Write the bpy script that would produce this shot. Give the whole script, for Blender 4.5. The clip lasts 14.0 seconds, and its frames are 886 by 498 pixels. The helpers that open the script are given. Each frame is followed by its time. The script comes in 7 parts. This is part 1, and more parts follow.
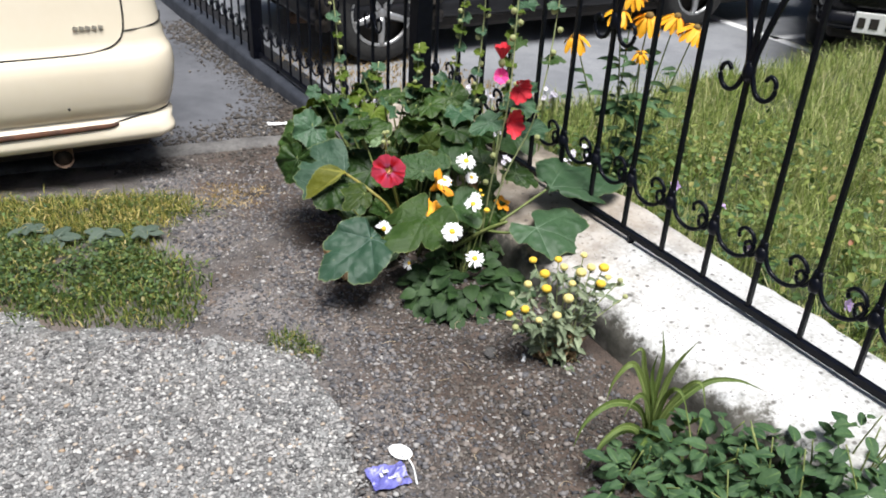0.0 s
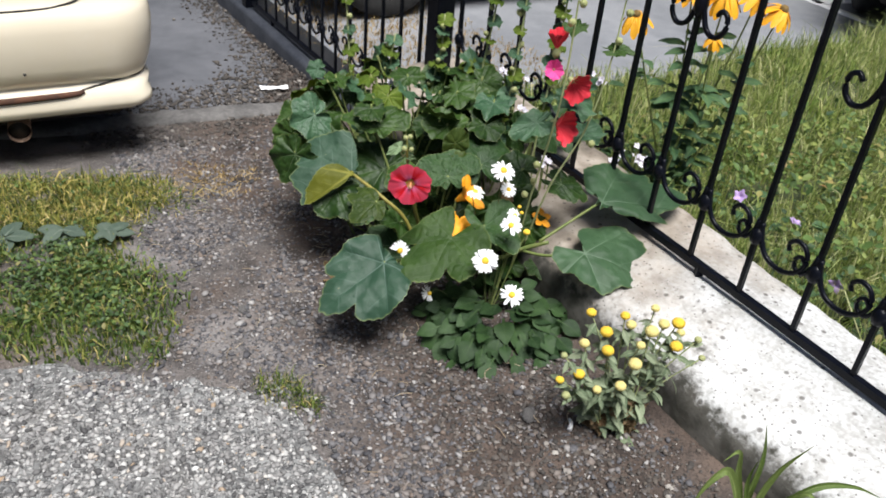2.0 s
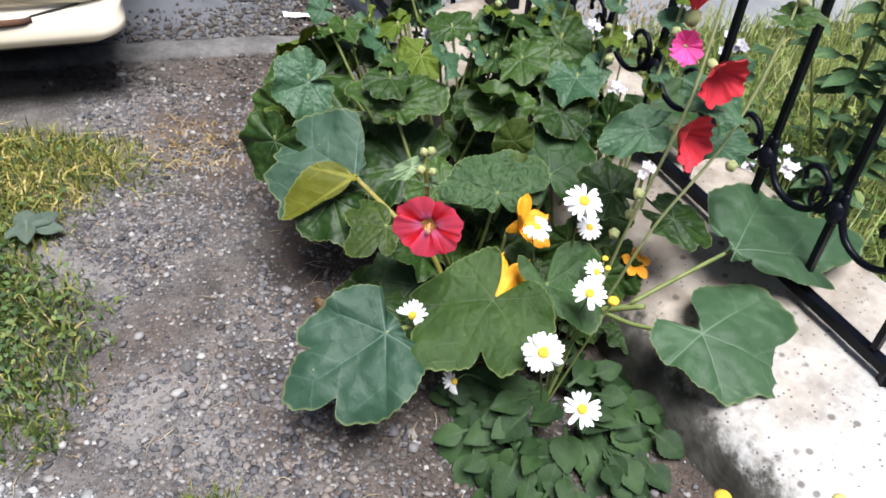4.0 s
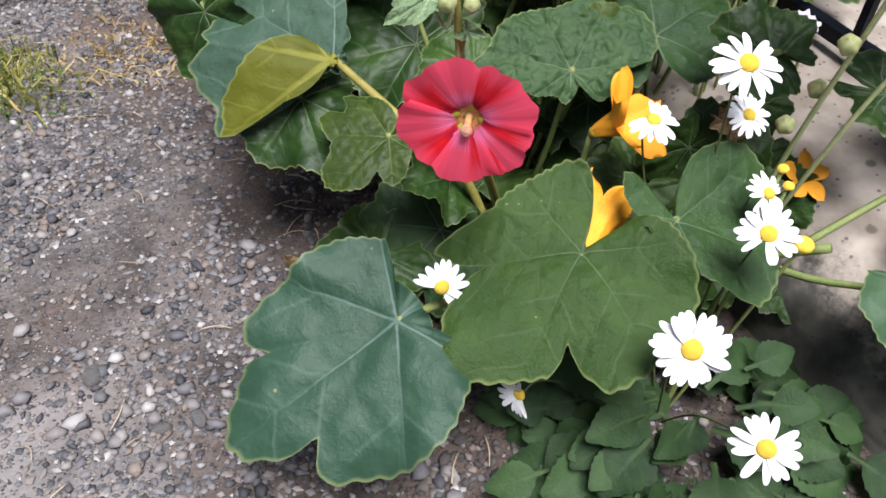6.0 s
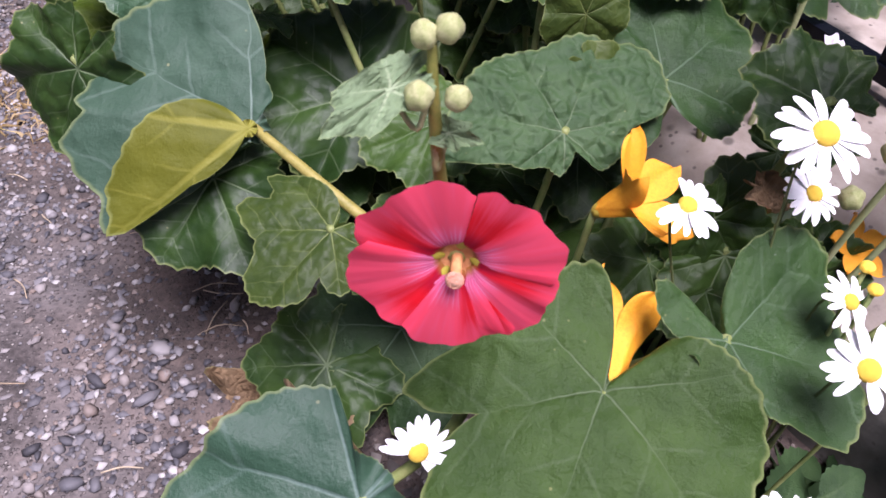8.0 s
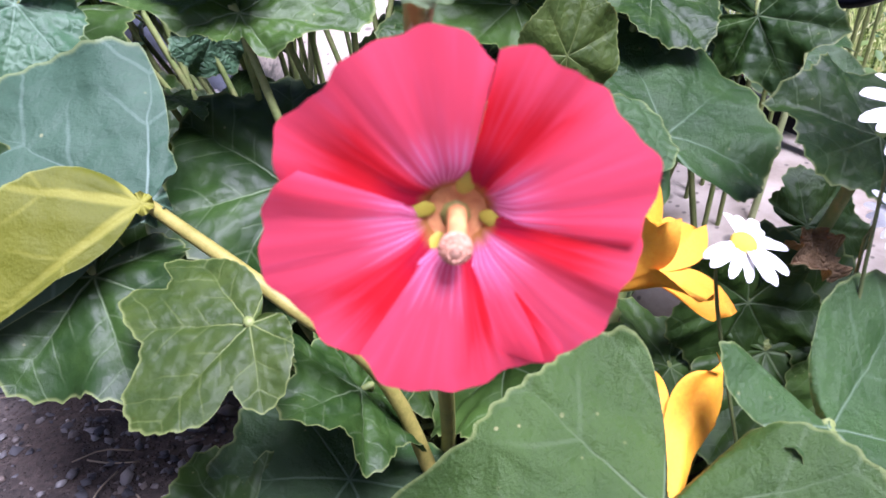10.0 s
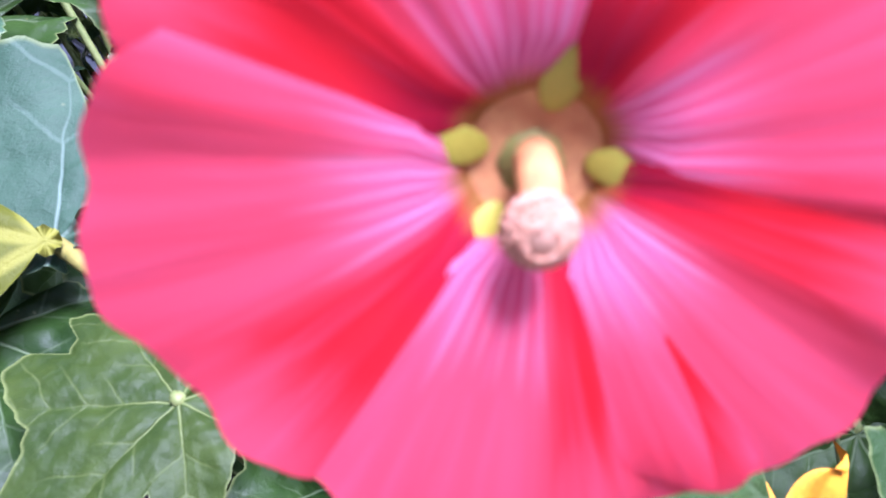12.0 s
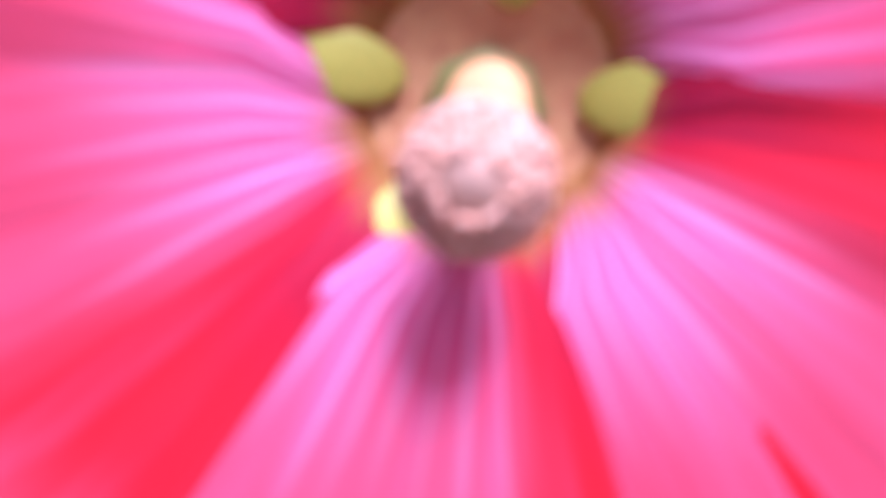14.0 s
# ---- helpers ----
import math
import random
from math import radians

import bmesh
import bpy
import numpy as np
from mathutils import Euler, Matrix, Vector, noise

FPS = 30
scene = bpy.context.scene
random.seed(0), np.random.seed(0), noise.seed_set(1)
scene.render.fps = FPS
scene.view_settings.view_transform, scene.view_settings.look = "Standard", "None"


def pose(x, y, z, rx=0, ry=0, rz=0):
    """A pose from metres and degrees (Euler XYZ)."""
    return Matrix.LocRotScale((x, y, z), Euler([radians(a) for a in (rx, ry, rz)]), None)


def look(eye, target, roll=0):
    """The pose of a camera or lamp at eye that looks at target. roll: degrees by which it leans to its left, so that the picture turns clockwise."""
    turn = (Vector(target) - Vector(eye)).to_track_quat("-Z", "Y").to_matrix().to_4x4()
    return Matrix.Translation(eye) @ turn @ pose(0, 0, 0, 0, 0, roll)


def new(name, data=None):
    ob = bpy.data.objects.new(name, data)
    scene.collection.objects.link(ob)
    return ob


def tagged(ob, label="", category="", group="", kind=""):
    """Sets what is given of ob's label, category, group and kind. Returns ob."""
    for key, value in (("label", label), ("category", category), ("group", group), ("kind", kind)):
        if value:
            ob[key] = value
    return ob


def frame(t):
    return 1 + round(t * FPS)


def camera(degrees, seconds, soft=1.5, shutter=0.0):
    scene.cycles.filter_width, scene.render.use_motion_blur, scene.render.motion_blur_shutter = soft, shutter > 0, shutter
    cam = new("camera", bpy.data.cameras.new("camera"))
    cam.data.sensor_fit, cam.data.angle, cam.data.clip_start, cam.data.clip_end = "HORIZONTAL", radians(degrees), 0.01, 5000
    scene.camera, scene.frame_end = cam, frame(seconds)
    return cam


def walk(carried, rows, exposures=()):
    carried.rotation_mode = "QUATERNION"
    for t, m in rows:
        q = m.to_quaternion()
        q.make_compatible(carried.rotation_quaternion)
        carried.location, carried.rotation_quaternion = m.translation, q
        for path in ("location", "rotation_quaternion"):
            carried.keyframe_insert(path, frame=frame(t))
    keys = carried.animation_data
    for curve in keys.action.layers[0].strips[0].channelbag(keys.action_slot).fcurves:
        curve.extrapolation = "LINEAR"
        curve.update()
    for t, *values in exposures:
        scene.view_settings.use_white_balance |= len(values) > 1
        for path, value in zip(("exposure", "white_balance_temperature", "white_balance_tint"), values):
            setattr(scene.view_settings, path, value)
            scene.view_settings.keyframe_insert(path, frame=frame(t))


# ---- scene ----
cam = camera(57.0, 14.0, soft=1.6)
# a small fixed lens: it cannot focus nearer than about half a metre
cam.data.dof.use_dof, cam.data.dof.focus_distance, cam.data.dof.aperture_fstop = True, 0.7, 26.0
PATH = [
    (0, (0.058, 0.178, 1.344), (0.199, 1.922, 0.376), 2.8),
    (0.5, (0.07, 0.221, 1.334), (0.174, 1.944, 0.324), 3.4),
    (1, (0.055, 0.336, 1.333), (0.23, 2.031, 0.285), 4.8),
    (1.5, (0.018, 0.494, 1.335), (0.226, 2.179, 0.278), 3.7),
    (2, (-0.008, 0.653, 1.309), (0.161, 2.322, 0.219), 5.3),
    (2.2, (0.002, 0.713, 1.3), (0.141, 2.376, 0.197), 6.2),
    (4.3, (0.087, 1.441, 1.089), (0.108, 2.95, -0.224), 6.0),
    (4.5, (0.096, 1.483, 1.068), (0.117, 2.973, -0.266), 5.9),
    (5, (0.111, 1.568, 0.953), (0.027, 3.113, -0.315), 5.7),
    (5.5, (0.083, 1.661, 0.837), (-0.009, 3.133, -0.514), 3.5),
    (6, (0.055, 1.763, 0.774), (0.048, 3.195, -0.622), 2.3),
    (6.5, (0.045, 1.857, 0.756), (0.084, 3.127, -0.788), 1.3),
    (7, (0.048, 1.903, 0.743), (0.084, 3.197, -0.781), 0.5),
    (7.5, (0.038, 1.93, 0.715), (0.075, 3.297, -0.745), -0.0),
    (8, (0.036, 1.966, 0.709), (0.171, 3.39, -0.689), 2.9),
    (8.5, (0.033, 1.976, 0.665), (0.215, 3.49, -0.63), 2.8),
    (10.8, (0.032, 2.086, 0.515), (0.365, 3.835, -0.398), 3.7),
    (11, (0.033, 2.096, 0.51), (0.342, 3.846, -0.406), 2.9),
    (11.5, (0.039, 2.119, 0.495), (0.304, 3.916, -0.342), 2.9),
    (12, (0.04, 2.136, 0.481), (0.394, 3.927, -0.336), 3.8),
    (12.5, (0.049, 2.147, 0.468), (0.318, 4.029, -0.155), 3.0),
    (13, (0.052, 2.158, 0.451), (0.304, 4.127, 0.207), 3.3),
    (13.5, (0.056, 2.164, 0.449), (0.36, 4.12, 0.36), 2.6),
    (14, (0.061, 2.169, 0.45), (0.181, 4.15, 0.206), 2.2),
]
EXPOSURE = [(0.0, 0.4, 6150, 10), (1.0, 0.37, 6150, 10), (2.2, 0.26, 6150, 10), (4.4, 0.67, 5950, 12), (6.5, 0.53, 5950, 18), (8.5, 0.88, 5720, 37), (11.0, 1.5, 5150, 32), (12.5, 1.54, 4950, 36), (14.0, 1.45, 4850, 38)]
walk(cam, [(t, look(eye, target, roll)) for t, eye, target, roll in PATH], EXPOSURE)

# ---- world and light: an evening sky with thin cloud, soft light from the left ----
world = bpy.data.worlds.new("world")
scene.world = world
world.use_nodes = True
wn = world.node_tree.nodes
sky = wn.new("ShaderNodeTexSky")
sky.sky_type, sky.sun_disc = "NISHITA", False
sky.sun_elevation, sky.sun_rotation = radians(70), radians(161)
sky.air_density, sky.dust_density, sky.ozone_density = 1.0, 4.0, 1.0
wn["Background"].inputs[1].default_value = 0.042
world.node_tree.links.new(sky.outputs[0], wn["Background"].inputs[0])

sun = new("sun", bpy.data.lights.new("sun", "SUN"))
sun.data.energy, sun.data.angle, sun.data.color = 5.5, radians(30), (1.0, 0.965, 0.91)
sun.matrix_basis = look((0.7, -2.0, 5.8), (0, 0, 0))


# ---- materials ----
def tree(name, rough=0.8, metal=0.0):
    m = bpy.data.materials.new(name)
    m.use_nodes = True
    nt = m.node_tree
    b = nt.nodes["Principled BSDF"]
    b.inputs["Roughness"].default_value, b.inputs["Metallic"].default_value = rough, metal
    return m, nt, b


def node(nt, kind, **k):
    n = nt.nodes.new(kind)
    for key, v in k.items():
        n.inputs[key.replace("_", " ")].default_value = v
    return n


def op(nt, what, a, b=None, c=None):
    n = nt.nodes.new("ShaderNodeMath")
    n.operation = what
    for i, v in enumerate((a, b, c)):
        if v is None:
            continue
        if isinstance(v, (int, float)):
            n.inputs[i].default_value = v
        else:
            nt.links.new(v, n.inputs[i])
    return n.outputs[0]


def smooth(nt, v, lo, hi):
    n = nt.nodes.new("ShaderNodeMapRange")
    n.interpolation_type = "SMOOTHSTEP"
    nt.links.new(v, n.inputs["Value"])
    n.inputs["From Min"].default_value, n.inputs["From Max"].default_value = lo, hi
    return n.outputs["Result"]


def mix(nt, fac, a, b):
    n = nt.nodes.new("ShaderNodeMix")
    n.data_type = "RGBA"
    for sock, v in ((n.inputs[0], fac), (n.inputs[6], a), (n.inputs[7], b)):
        if isinstance(v, (int, float)):
            sock.default_value = v
        elif isinstance(v, tuple):
            sock.default_value = (*v, 1)
        else:
            nt.links.new(v, sock)
    return n.outputs[2]


def noise_tex(nt, co, scale, detail=4.0, rough=0.55):
    n = node(nt, "ShaderNodeTexNoise", Scale=scale, Detail=detail, Roughness=rough)
    nt.links.new(co, n.inputs["Vector"])
    return n.outputs["Fac"]


def cells(nt, co, scale, feature="F1"):
    n = node(nt, "ShaderNodeTexVoronoi", Scale=scale)
    n.feature = feature
    nt.links.new(co, n.inputs["Vector"])
    return n


def coords(nt, which="Object"):
    return nt.nodes.new("ShaderNodeTexCoord").outputs[which]


def bump(nt, b, height, strength, dist):
    n = node(nt, "ShaderNodeBump", Strength=strength, Distance=dist)
    nt.links.new(height, n.inputs["Height"])
    nt.links.new(n.outputs[0], b.inputs["Normal"])


def ramp(nt, v, *stops):
    n = nt.nodes.new("ShaderNodeValToRGB")
    e = n.color_ramp.elements
    while len(e) < len(stops):
        e.new(0.5)
    for el, (p, c) in zip(e, stops):
        el.position, el.color = p, (*c, 1)
    nt.links.new(v, n.inputs[0])
    return n.outputs[0]


def plain(name, a, b, scale, rough=0.6, metal=0.0, bump_d=0.0, bump_scale=None, spec=0.5):
    """Two tones mixed by noise at two scales, with a fine relief."""
    m, nt, bs = tree(name, rough, metal)
    co = coords(nt)
    f = op(nt, "MULTIPLY_ADD", noise_tex(nt, co, scale), 0.65, op(nt, "MULTIPLY", noise_tex(nt, co, scale * 7), 0.35))
    nt.links.new(mix(nt, smooth(nt, f, 0.32, 0.68), a, b), bs.inputs["Base Color"])
    bs.inputs["Specular IOR Level"].default_value = spec
    if bump_d:
        bump(nt, bs, noise_tex(nt, co, bump_scale or scale * 12, 5), 0.6, bump_d)
    return m


def foliage(name, dark, light, vein, spacing=0.98, vein_w=0.022, side=5.0, crinkle=0.0, grain=0.35, quilt=8.0, rough=0.5, lets=0.07, spots=0.0, vein_mix=0.6, gloss=0.22, rim=(0.3, 0.34, 0.12)):
    """A leaf: veins that fan from the stalk in the leaf's own plane, blotches, fine relief; some light comes through."""
    m, nt, bs = tree(name, rough)
    uv = coords(nt, "UV")
    ob = coords(nt)
    sep = nt.nodes.new("ShaderNodeSeparateXYZ")
    nt.links.new(uv, sep.inputs[0])
    x, y = sep.outputs[0], sep.outputs[1]
    wob = noise_tex(nt, uv, 3.0, 2)
    th = op(nt, "ADD", op(nt, "ARCTAN2", x, y), op(nt, "MULTIPLY_ADD", wob, 0.16, -0.08))
    r = op(nt, "SQRT", op(nt, "ADD", op(nt, "MULTIPLY", x, x), op(nt, "MULTIPLY", y, y)))
    fold = op(nt, "WRAP", th, -spacing / 2, spacing / 2)
    node_fold = fold
    along = op(nt, "MULTIPLY", r, op(nt, "COSINE", node_fold))
    perp = op(nt, "ABSOLUTE", op(nt, "MULTIPLY", r, op(nt, "SINE", node_fold)))
    wid = op(nt, "MULTIPLY_ADD", along, -vein_w * 0.75, vein_w)
    main = op(nt, "SUBTRACT", 1.0, smooth(nt, op(nt, "DIVIDE", perp, wid), 0.35, 1.3))
    s = op(nt, "FRACT", op(nt, "MULTIPLY", op(nt, "SUBTRACT", along, op(nt, "MULTIPLY", perp, 0.85)), side))
    sec = op(nt, "SUBTRACT", 1.0, smooth(nt, op(nt, "ABSOLUTE", op(nt, "SUBTRACT", s, 0.5)), 0.015, 0.07))
    away = op(nt, "MULTIPLY", smooth(nt, r, 0.16, 0.34), op(nt, "SUBTRACT", 1.0, smooth(nt, op(nt, "ABSOLUTE", fold), spacing * 0.28, spacing * 0.44)))
    sec = op(nt, "MULTIPLY", op(nt, "MULTIPLY", sec, away), 0.3)
    main = op(nt, "MULTIPLY", main, op(nt, "MULTIPLY_ADD", smooth(nt, r, 0.08, 0.7), -0.75, 1.0))
    lines = op(nt, "MAXIMUM", main, sec)
    blot = op(nt, "MULTIPLY_ADD", noise_tex(nt, uv, 2.2, 3), 0.7, op(nt, "MULTIPLY", noise_tex(nt, ob, 260, 3), 0.3))
    rnd = nt.nodes.new("ShaderNodeObjectInfo").outputs["Random"]
    base = mix(nt, op(nt, "MULTIPLY_ADD", rnd, 0.7, op(nt, "MULTIPLY_ADD", smooth(nt, blot, 0.3, 0.7), 0.75, -0.25)), dark, light)
    col = mix(nt, op(nt, "MULTIPLY", lines, vein_mix), base, vein)
    if spots:
        sp = cells(nt, uv, 9.0).outputs["Distance"]
        hit = op(nt, "MULTIPLY", op(nt, "SUBTRACT", 1.0, smooth(nt, sp, 0.05, 0.12)), smooth(nt, noise_tex(nt, uv, 2.0), 0.5, 0.62))
        col = mix(nt, op(nt, "MULTIPLY", hit, spots), col, (0.45, 0.42, 0.2))
    at = nt.nodes.new("ShaderNodeAttribute")
    at.attribute_name = "edge"
    col = mix(nt, op(nt, "MULTIPLY", smooth(nt, at.outputs["Fac"], 0.965, 0.995), 0.32), col, rim)
    nt.links.new(col, bs.inputs["Base Color"])
    h = op(nt, "MULTIPLY_ADD", lines, -0.1, op(nt, "MULTIPLY", noise_tex(nt, uv, 16.0, 6, 0.7), grain + crinkle))
    if crinkle:
        h = op(nt, "MULTIPLY_ADD", smooth(nt, cells(nt, uv, quilt, "DISTANCE_TO_EDGE").outputs["Distance"], 0.0, 0.32), crinkle, h)
    bump(nt, bs, h, 0.9, 0.004)
    bs.inputs["Specular IOR Level"].default_value = gloss
    tr = nt.nodes.new("ShaderNodeBsdfTranslucent")
    nt.links.new(mix(nt, 0.5, col, (light[0] * 2.2, light[1] * 1.7, light[2] * 0.6)), tr.inputs["Color"])
    ms = node(nt, "ShaderNodeMixShader", Fac=lets)
    nt.links.new(bs.outputs[0], ms.inputs[1])
    nt.links.new(tr.outputs[0], ms.inputs[2])
    nt.links.new(ms.outputs[0], nt.nodes["Material Output"].inputs[0])
    return m


def stuff_mat(name, *stops, dirt=0.5, rough=0.8, lets=0.0, bump_d=0.0, bump_scale=300):
    """One colour per island, out of a ramp, with fine mottling."""
    m, nt, bs = tree(name, rough)
    rnd = nt.nodes.new("ShaderNodeNewGeometry").outputs["Random Per Island"]
    co = coords(nt)
    col = ramp(nt, rnd, *stops)
    col = mix(nt, op(nt, "MULTIPLY", noise_tex(nt, co, 180, 3), dirt), col, (0.1, 0.085, 0.07))
    nt.links.new(col, bs.inputs["Base Color"])
    if bump_d:
        bump(nt, bs, noise_tex(nt, co, bump_scale, 4), 0.6, bump_d)
    if lets:
        tr = nt.nodes.new("ShaderNodeBsdfTranslucent")
        nt.links.new(col, tr.inputs["Color"])
        ms = node(nt, "ShaderNodeMixShader", Fac=lets)
        nt.links.new(bs.outputs[0], ms.inputs[1])
        nt.links.new(tr.outputs[0], ms.inputs[2])
        nt.links.new(ms.outputs[0], nt.nodes["Material Output"].inputs[0])
    return m


def soil_material():
    """Trodden earth: dusty in places, fine grit, damp and reddish brown in the bed along the wall."""
    m, nt, bs = tree("gravelly_soil", 0.92)
    co = coords(nt)
    big, mid, fine = noise_tex(nt, co, 1.7, 5, 0.6), noise_tex(nt, co, 11, 5, 0.65), noise_tex(nt, co, 160, 4, 0.7)
    earth = mix(nt, smooth(nt, op(nt, "MULTIPLY_ADD", mid, 0.6, op(nt, "MULTIPLY", fine, 0.4)), 0.34, 0.66), (0.04, 0.034, 0.031), (0.165, 0.147, 0.138))
    earth = mix(nt, op(nt, "MULTIPLY", smooth(nt, noise_tex(nt, co, 4.5, 4), 0.5, 0.66), 0.6), earth, (0.27, 0.252, 0.243))
    c2 = cells(nt, co, 240)
    gm2 = nt.nodes.new("ShaderNodeSeparateColor")
    nt.links.new(c2.outputs["Color"], gm2.inputs[0])
    grit = ramp(nt, gm2.outputs[0], (0.0, (0.03, 0.028, 0.028)), (0.6, (0.15, 0.135, 0.125)), (1.0, (0.36, 0.33, 0.3)))
    f2 = op(nt, "MULTIPLY", op(nt, "SUBTRACT", 1.0, smooth(nt, c2.outputs["Distance"], 0.25, 0.5)), smooth(nt, gm2.outputs[1], 0.5, 0.6))
    col = mix(nt, f2, earth, grit)
    sep = nt.nodes.new("ShaderNodeSeparateXYZ")
    nt.links.new(co, sep.inputs[0])
    side = op(nt, "MULTIPLY_ADD", sep.outputs[1], 0.5, sep.outputs[0])
    bed = smooth(nt, op(nt, "MULTIPLY_ADD", big, 0.7, side), 1.12, 1.5)
    brown = mix(nt, smooth(nt, op(nt, "MULTIPLY_ADD", mid, 0.6, op(nt, "MULTIPLY", fine, 0.4)), 0.36, 0.66), (0.022, 0.016, 0.013), (0.1, 0.068, 0.05))
    col = mix(nt, op(nt, "MULTIPLY", bed, 0.85), col, brown)
    col = mix(nt, smooth(nt, big, 0.52, 0.66), col, mix(nt, 0.4, col, (0.17, 0.11, 0.075)))
    nt.links.new(col, bs.inputs["Base Color"])
    bump(nt, bs, op(nt, "ADD", op(nt, "MULTIPLY_ADD", f2, 0.35, op(nt, "MULTIPLY", mid, 0.7)), op(nt, "MULTIPLY", fine, 0.35)), 1.0, 0.007)
    return m


def aggregate_material():
    m, nt, bs = tree("worn_concrete", 0.85)
    co = coords(nt)
    warp = nt.nodes.new("ShaderNodeVectorMath")
    warp.operation = "MULTIPLY_ADD"
    wn2 = node(nt, "ShaderNodeTexNoise", Scale=45.0, Detail=3.0)
    nt.links.new(co, wn2.inputs["Vector"])
    nt.links.new(wn2.outputs["Color"], warp.inputs[0])
    warp.inputs[1].default_value = (0.022, 0.022, 0.022)
    nt.links.new(co, warp.inputs[2])
    wc = warp.outputs[0]
    c1, c2 = cells(nt, wc, 74), cells(nt, wc, 150)
    big = noise_tex(nt, co, 3.2, 5, 0.6)
    g = nt.nodes.new("ShaderNodeSeparateColor")
    nt.links.new(c1.outputs["Color"], g.inputs[0])
    g2 = nt.nodes.new("ShaderNodeSeparateColor")
    nt.links.new(c2.outputs["Color"], g2.inputs[0])
    cement = mix(nt, smooth(nt, noise_tex(nt, co, 40, 4), 0.3, 0.7), (0.09, 0.09, 0.088), (0.27, 0.27, 0.263))
    stone = ramp(nt, g.outputs[0], (0.0, (0.09, 0.09, 0.092)), (0.35, (0.17, 0.168, 0.165)), (0.65, (0.33, 0.325, 0.315)), (1.0, (0.66, 0.65, 0.63)))
    grit = ramp(nt, g2.outputs[0], (0.0, (0.07, 0.07, 0.07)), (1.0, (0.46, 0.45, 0.435)))
    f1 = op(nt, "MULTIPLY", op(nt, "SUBTRACT", 1.0, smooth(nt, c1.outputs["Distance"], 0.32, 0.52)), smooth(nt, g.outputs[1], 0.15, 0.25))
    f2 = op(nt, "MULTIPLY", op(nt, "SUBTRACT", 1.0, smooth(nt, c2.outputs["Distance"], 0.35, 0.55)), smooth(nt, g2.outputs[1], 0.2, 0.3))
    col = mix(nt, f1, mix(nt, f2, cement, grit), stone)
    col = mix(nt, smooth(nt, big, 0.5, 0.72), col, mix(nt, 0.45, col, (0.16, 0.14, 0.12)))
    nt.links.new(col, bs.inputs["Base Color"])
    h = op(nt, "ADD", op(nt, "MULTIPLY", f1, 0.8), op(nt, "MULTIPLY", f2, 0.4))
    bump(nt, bs, h, 1.0, 0.007)
    return m


def whitewash_material():
    """Chipped whitewash over grey concrete, bare and dirty low on its face and at its shaded end; the face's shade is
    coloured in too.
    """
    m, nt, bs = tree("whitewashed_concrete", 0.9)
    co = coords(nt)
    sep = nt.nodes.new("ShaderNodeSeparateXYZ")
    nt.links.new(co, sep.inputs[0])
    bare = mix(nt, smooth(nt, noise_tex(nt, co, 14, 5), 0.3, 0.7), (0.225, 0.185, 0.145), (0.43, 0.375, 0.315))
    # moss near the base, and the front face's shade painted up to the shoulder
    moss_and_shade = mix(nt, smooth(nt, noise_tex(nt, co, 19, 5), 0.3, 0.7), (0.05, 0.048, 0.038), (0.16, 0.15, 0.13))
    white = mix(nt, smooth(nt, op(nt, "MULTIPLY_ADD", noise_tex(nt, co, 9, 5), 0.5, op(nt, "MULTIPLY", noise_tex(nt, co, 90, 4), 0.5)), 0.36, 0.62), (0.4, 0.39, 0.37), (0.66, 0.66, 0.65))
    big = noise_tex(nt, co, 5.0, 5, 0.65)
    endz = smooth(nt, op(nt, "ADD", op(nt, "MULTIPLY", sep.outputs[0], 1.0), op(nt, "MULTIPLY_ADD", big, 0.7, -0.35)), -0.46, -0.04)
    low = smooth(nt, op(nt, "ADD", op(nt, "MULTIPLY_ADD", big, 0.16, sep.outputs[2]), op(nt, "MULTIPLY_ADD", noise_tex(nt, co, 38, 4, 0.7), 0.12, -0.06)), 0.235, 0.28)
    fl = cells(nt, co, 34)
    g = nt.nodes.new("ShaderNodeSeparateColor")
    nt.links.new(fl.outputs["Color"], g.inputs[0])
    chips = op(nt, "MULTIPLY", op(nt, "SUBTRACT", 1.0, smooth(nt, fl.outputs["Distance"], 0.12, 0.26)), smooth(nt, g.outputs[0], 0.5, 0.58))
    sp = cells(nt, co, 110)
    g2 = nt.nodes.new("ShaderNodeSeparateColor")
    nt.links.new(sp.outputs["Color"], g2.inputs[0])
    fleck = op(nt, "MULTIPLY", op(nt, "SUBTRACT", 1.0, smooth(nt, sp.outputs["Distance"], 0.15, 0.3)), smooth(nt, g2.outputs[0], 0.66, 0.72))
    cover = op(nt, "MULTIPLY", op(nt, "MULTIPLY", endz, low), op(nt, "SUBTRACT", 1.0, op(nt, "MAXIMUM", chips, op(nt, "MULTIPLY", fleck, 0.8))))
    nt.links.new(mix(nt, op(nt, "MULTIPLY", op(nt, "MAXIMUM", chips, fleck), 0.75), mix(nt, low, moss_and_shade, mix(nt, endz, bare, white)), (0.07, 0.06, 0.05)), bs.inputs["Base Color"])
    bump(nt, bs, op(nt, "MULTIPLY_ADD", cover, 0.5, noise_tex(nt, co, 60, 5)), 0.6, 0.003)
    return m


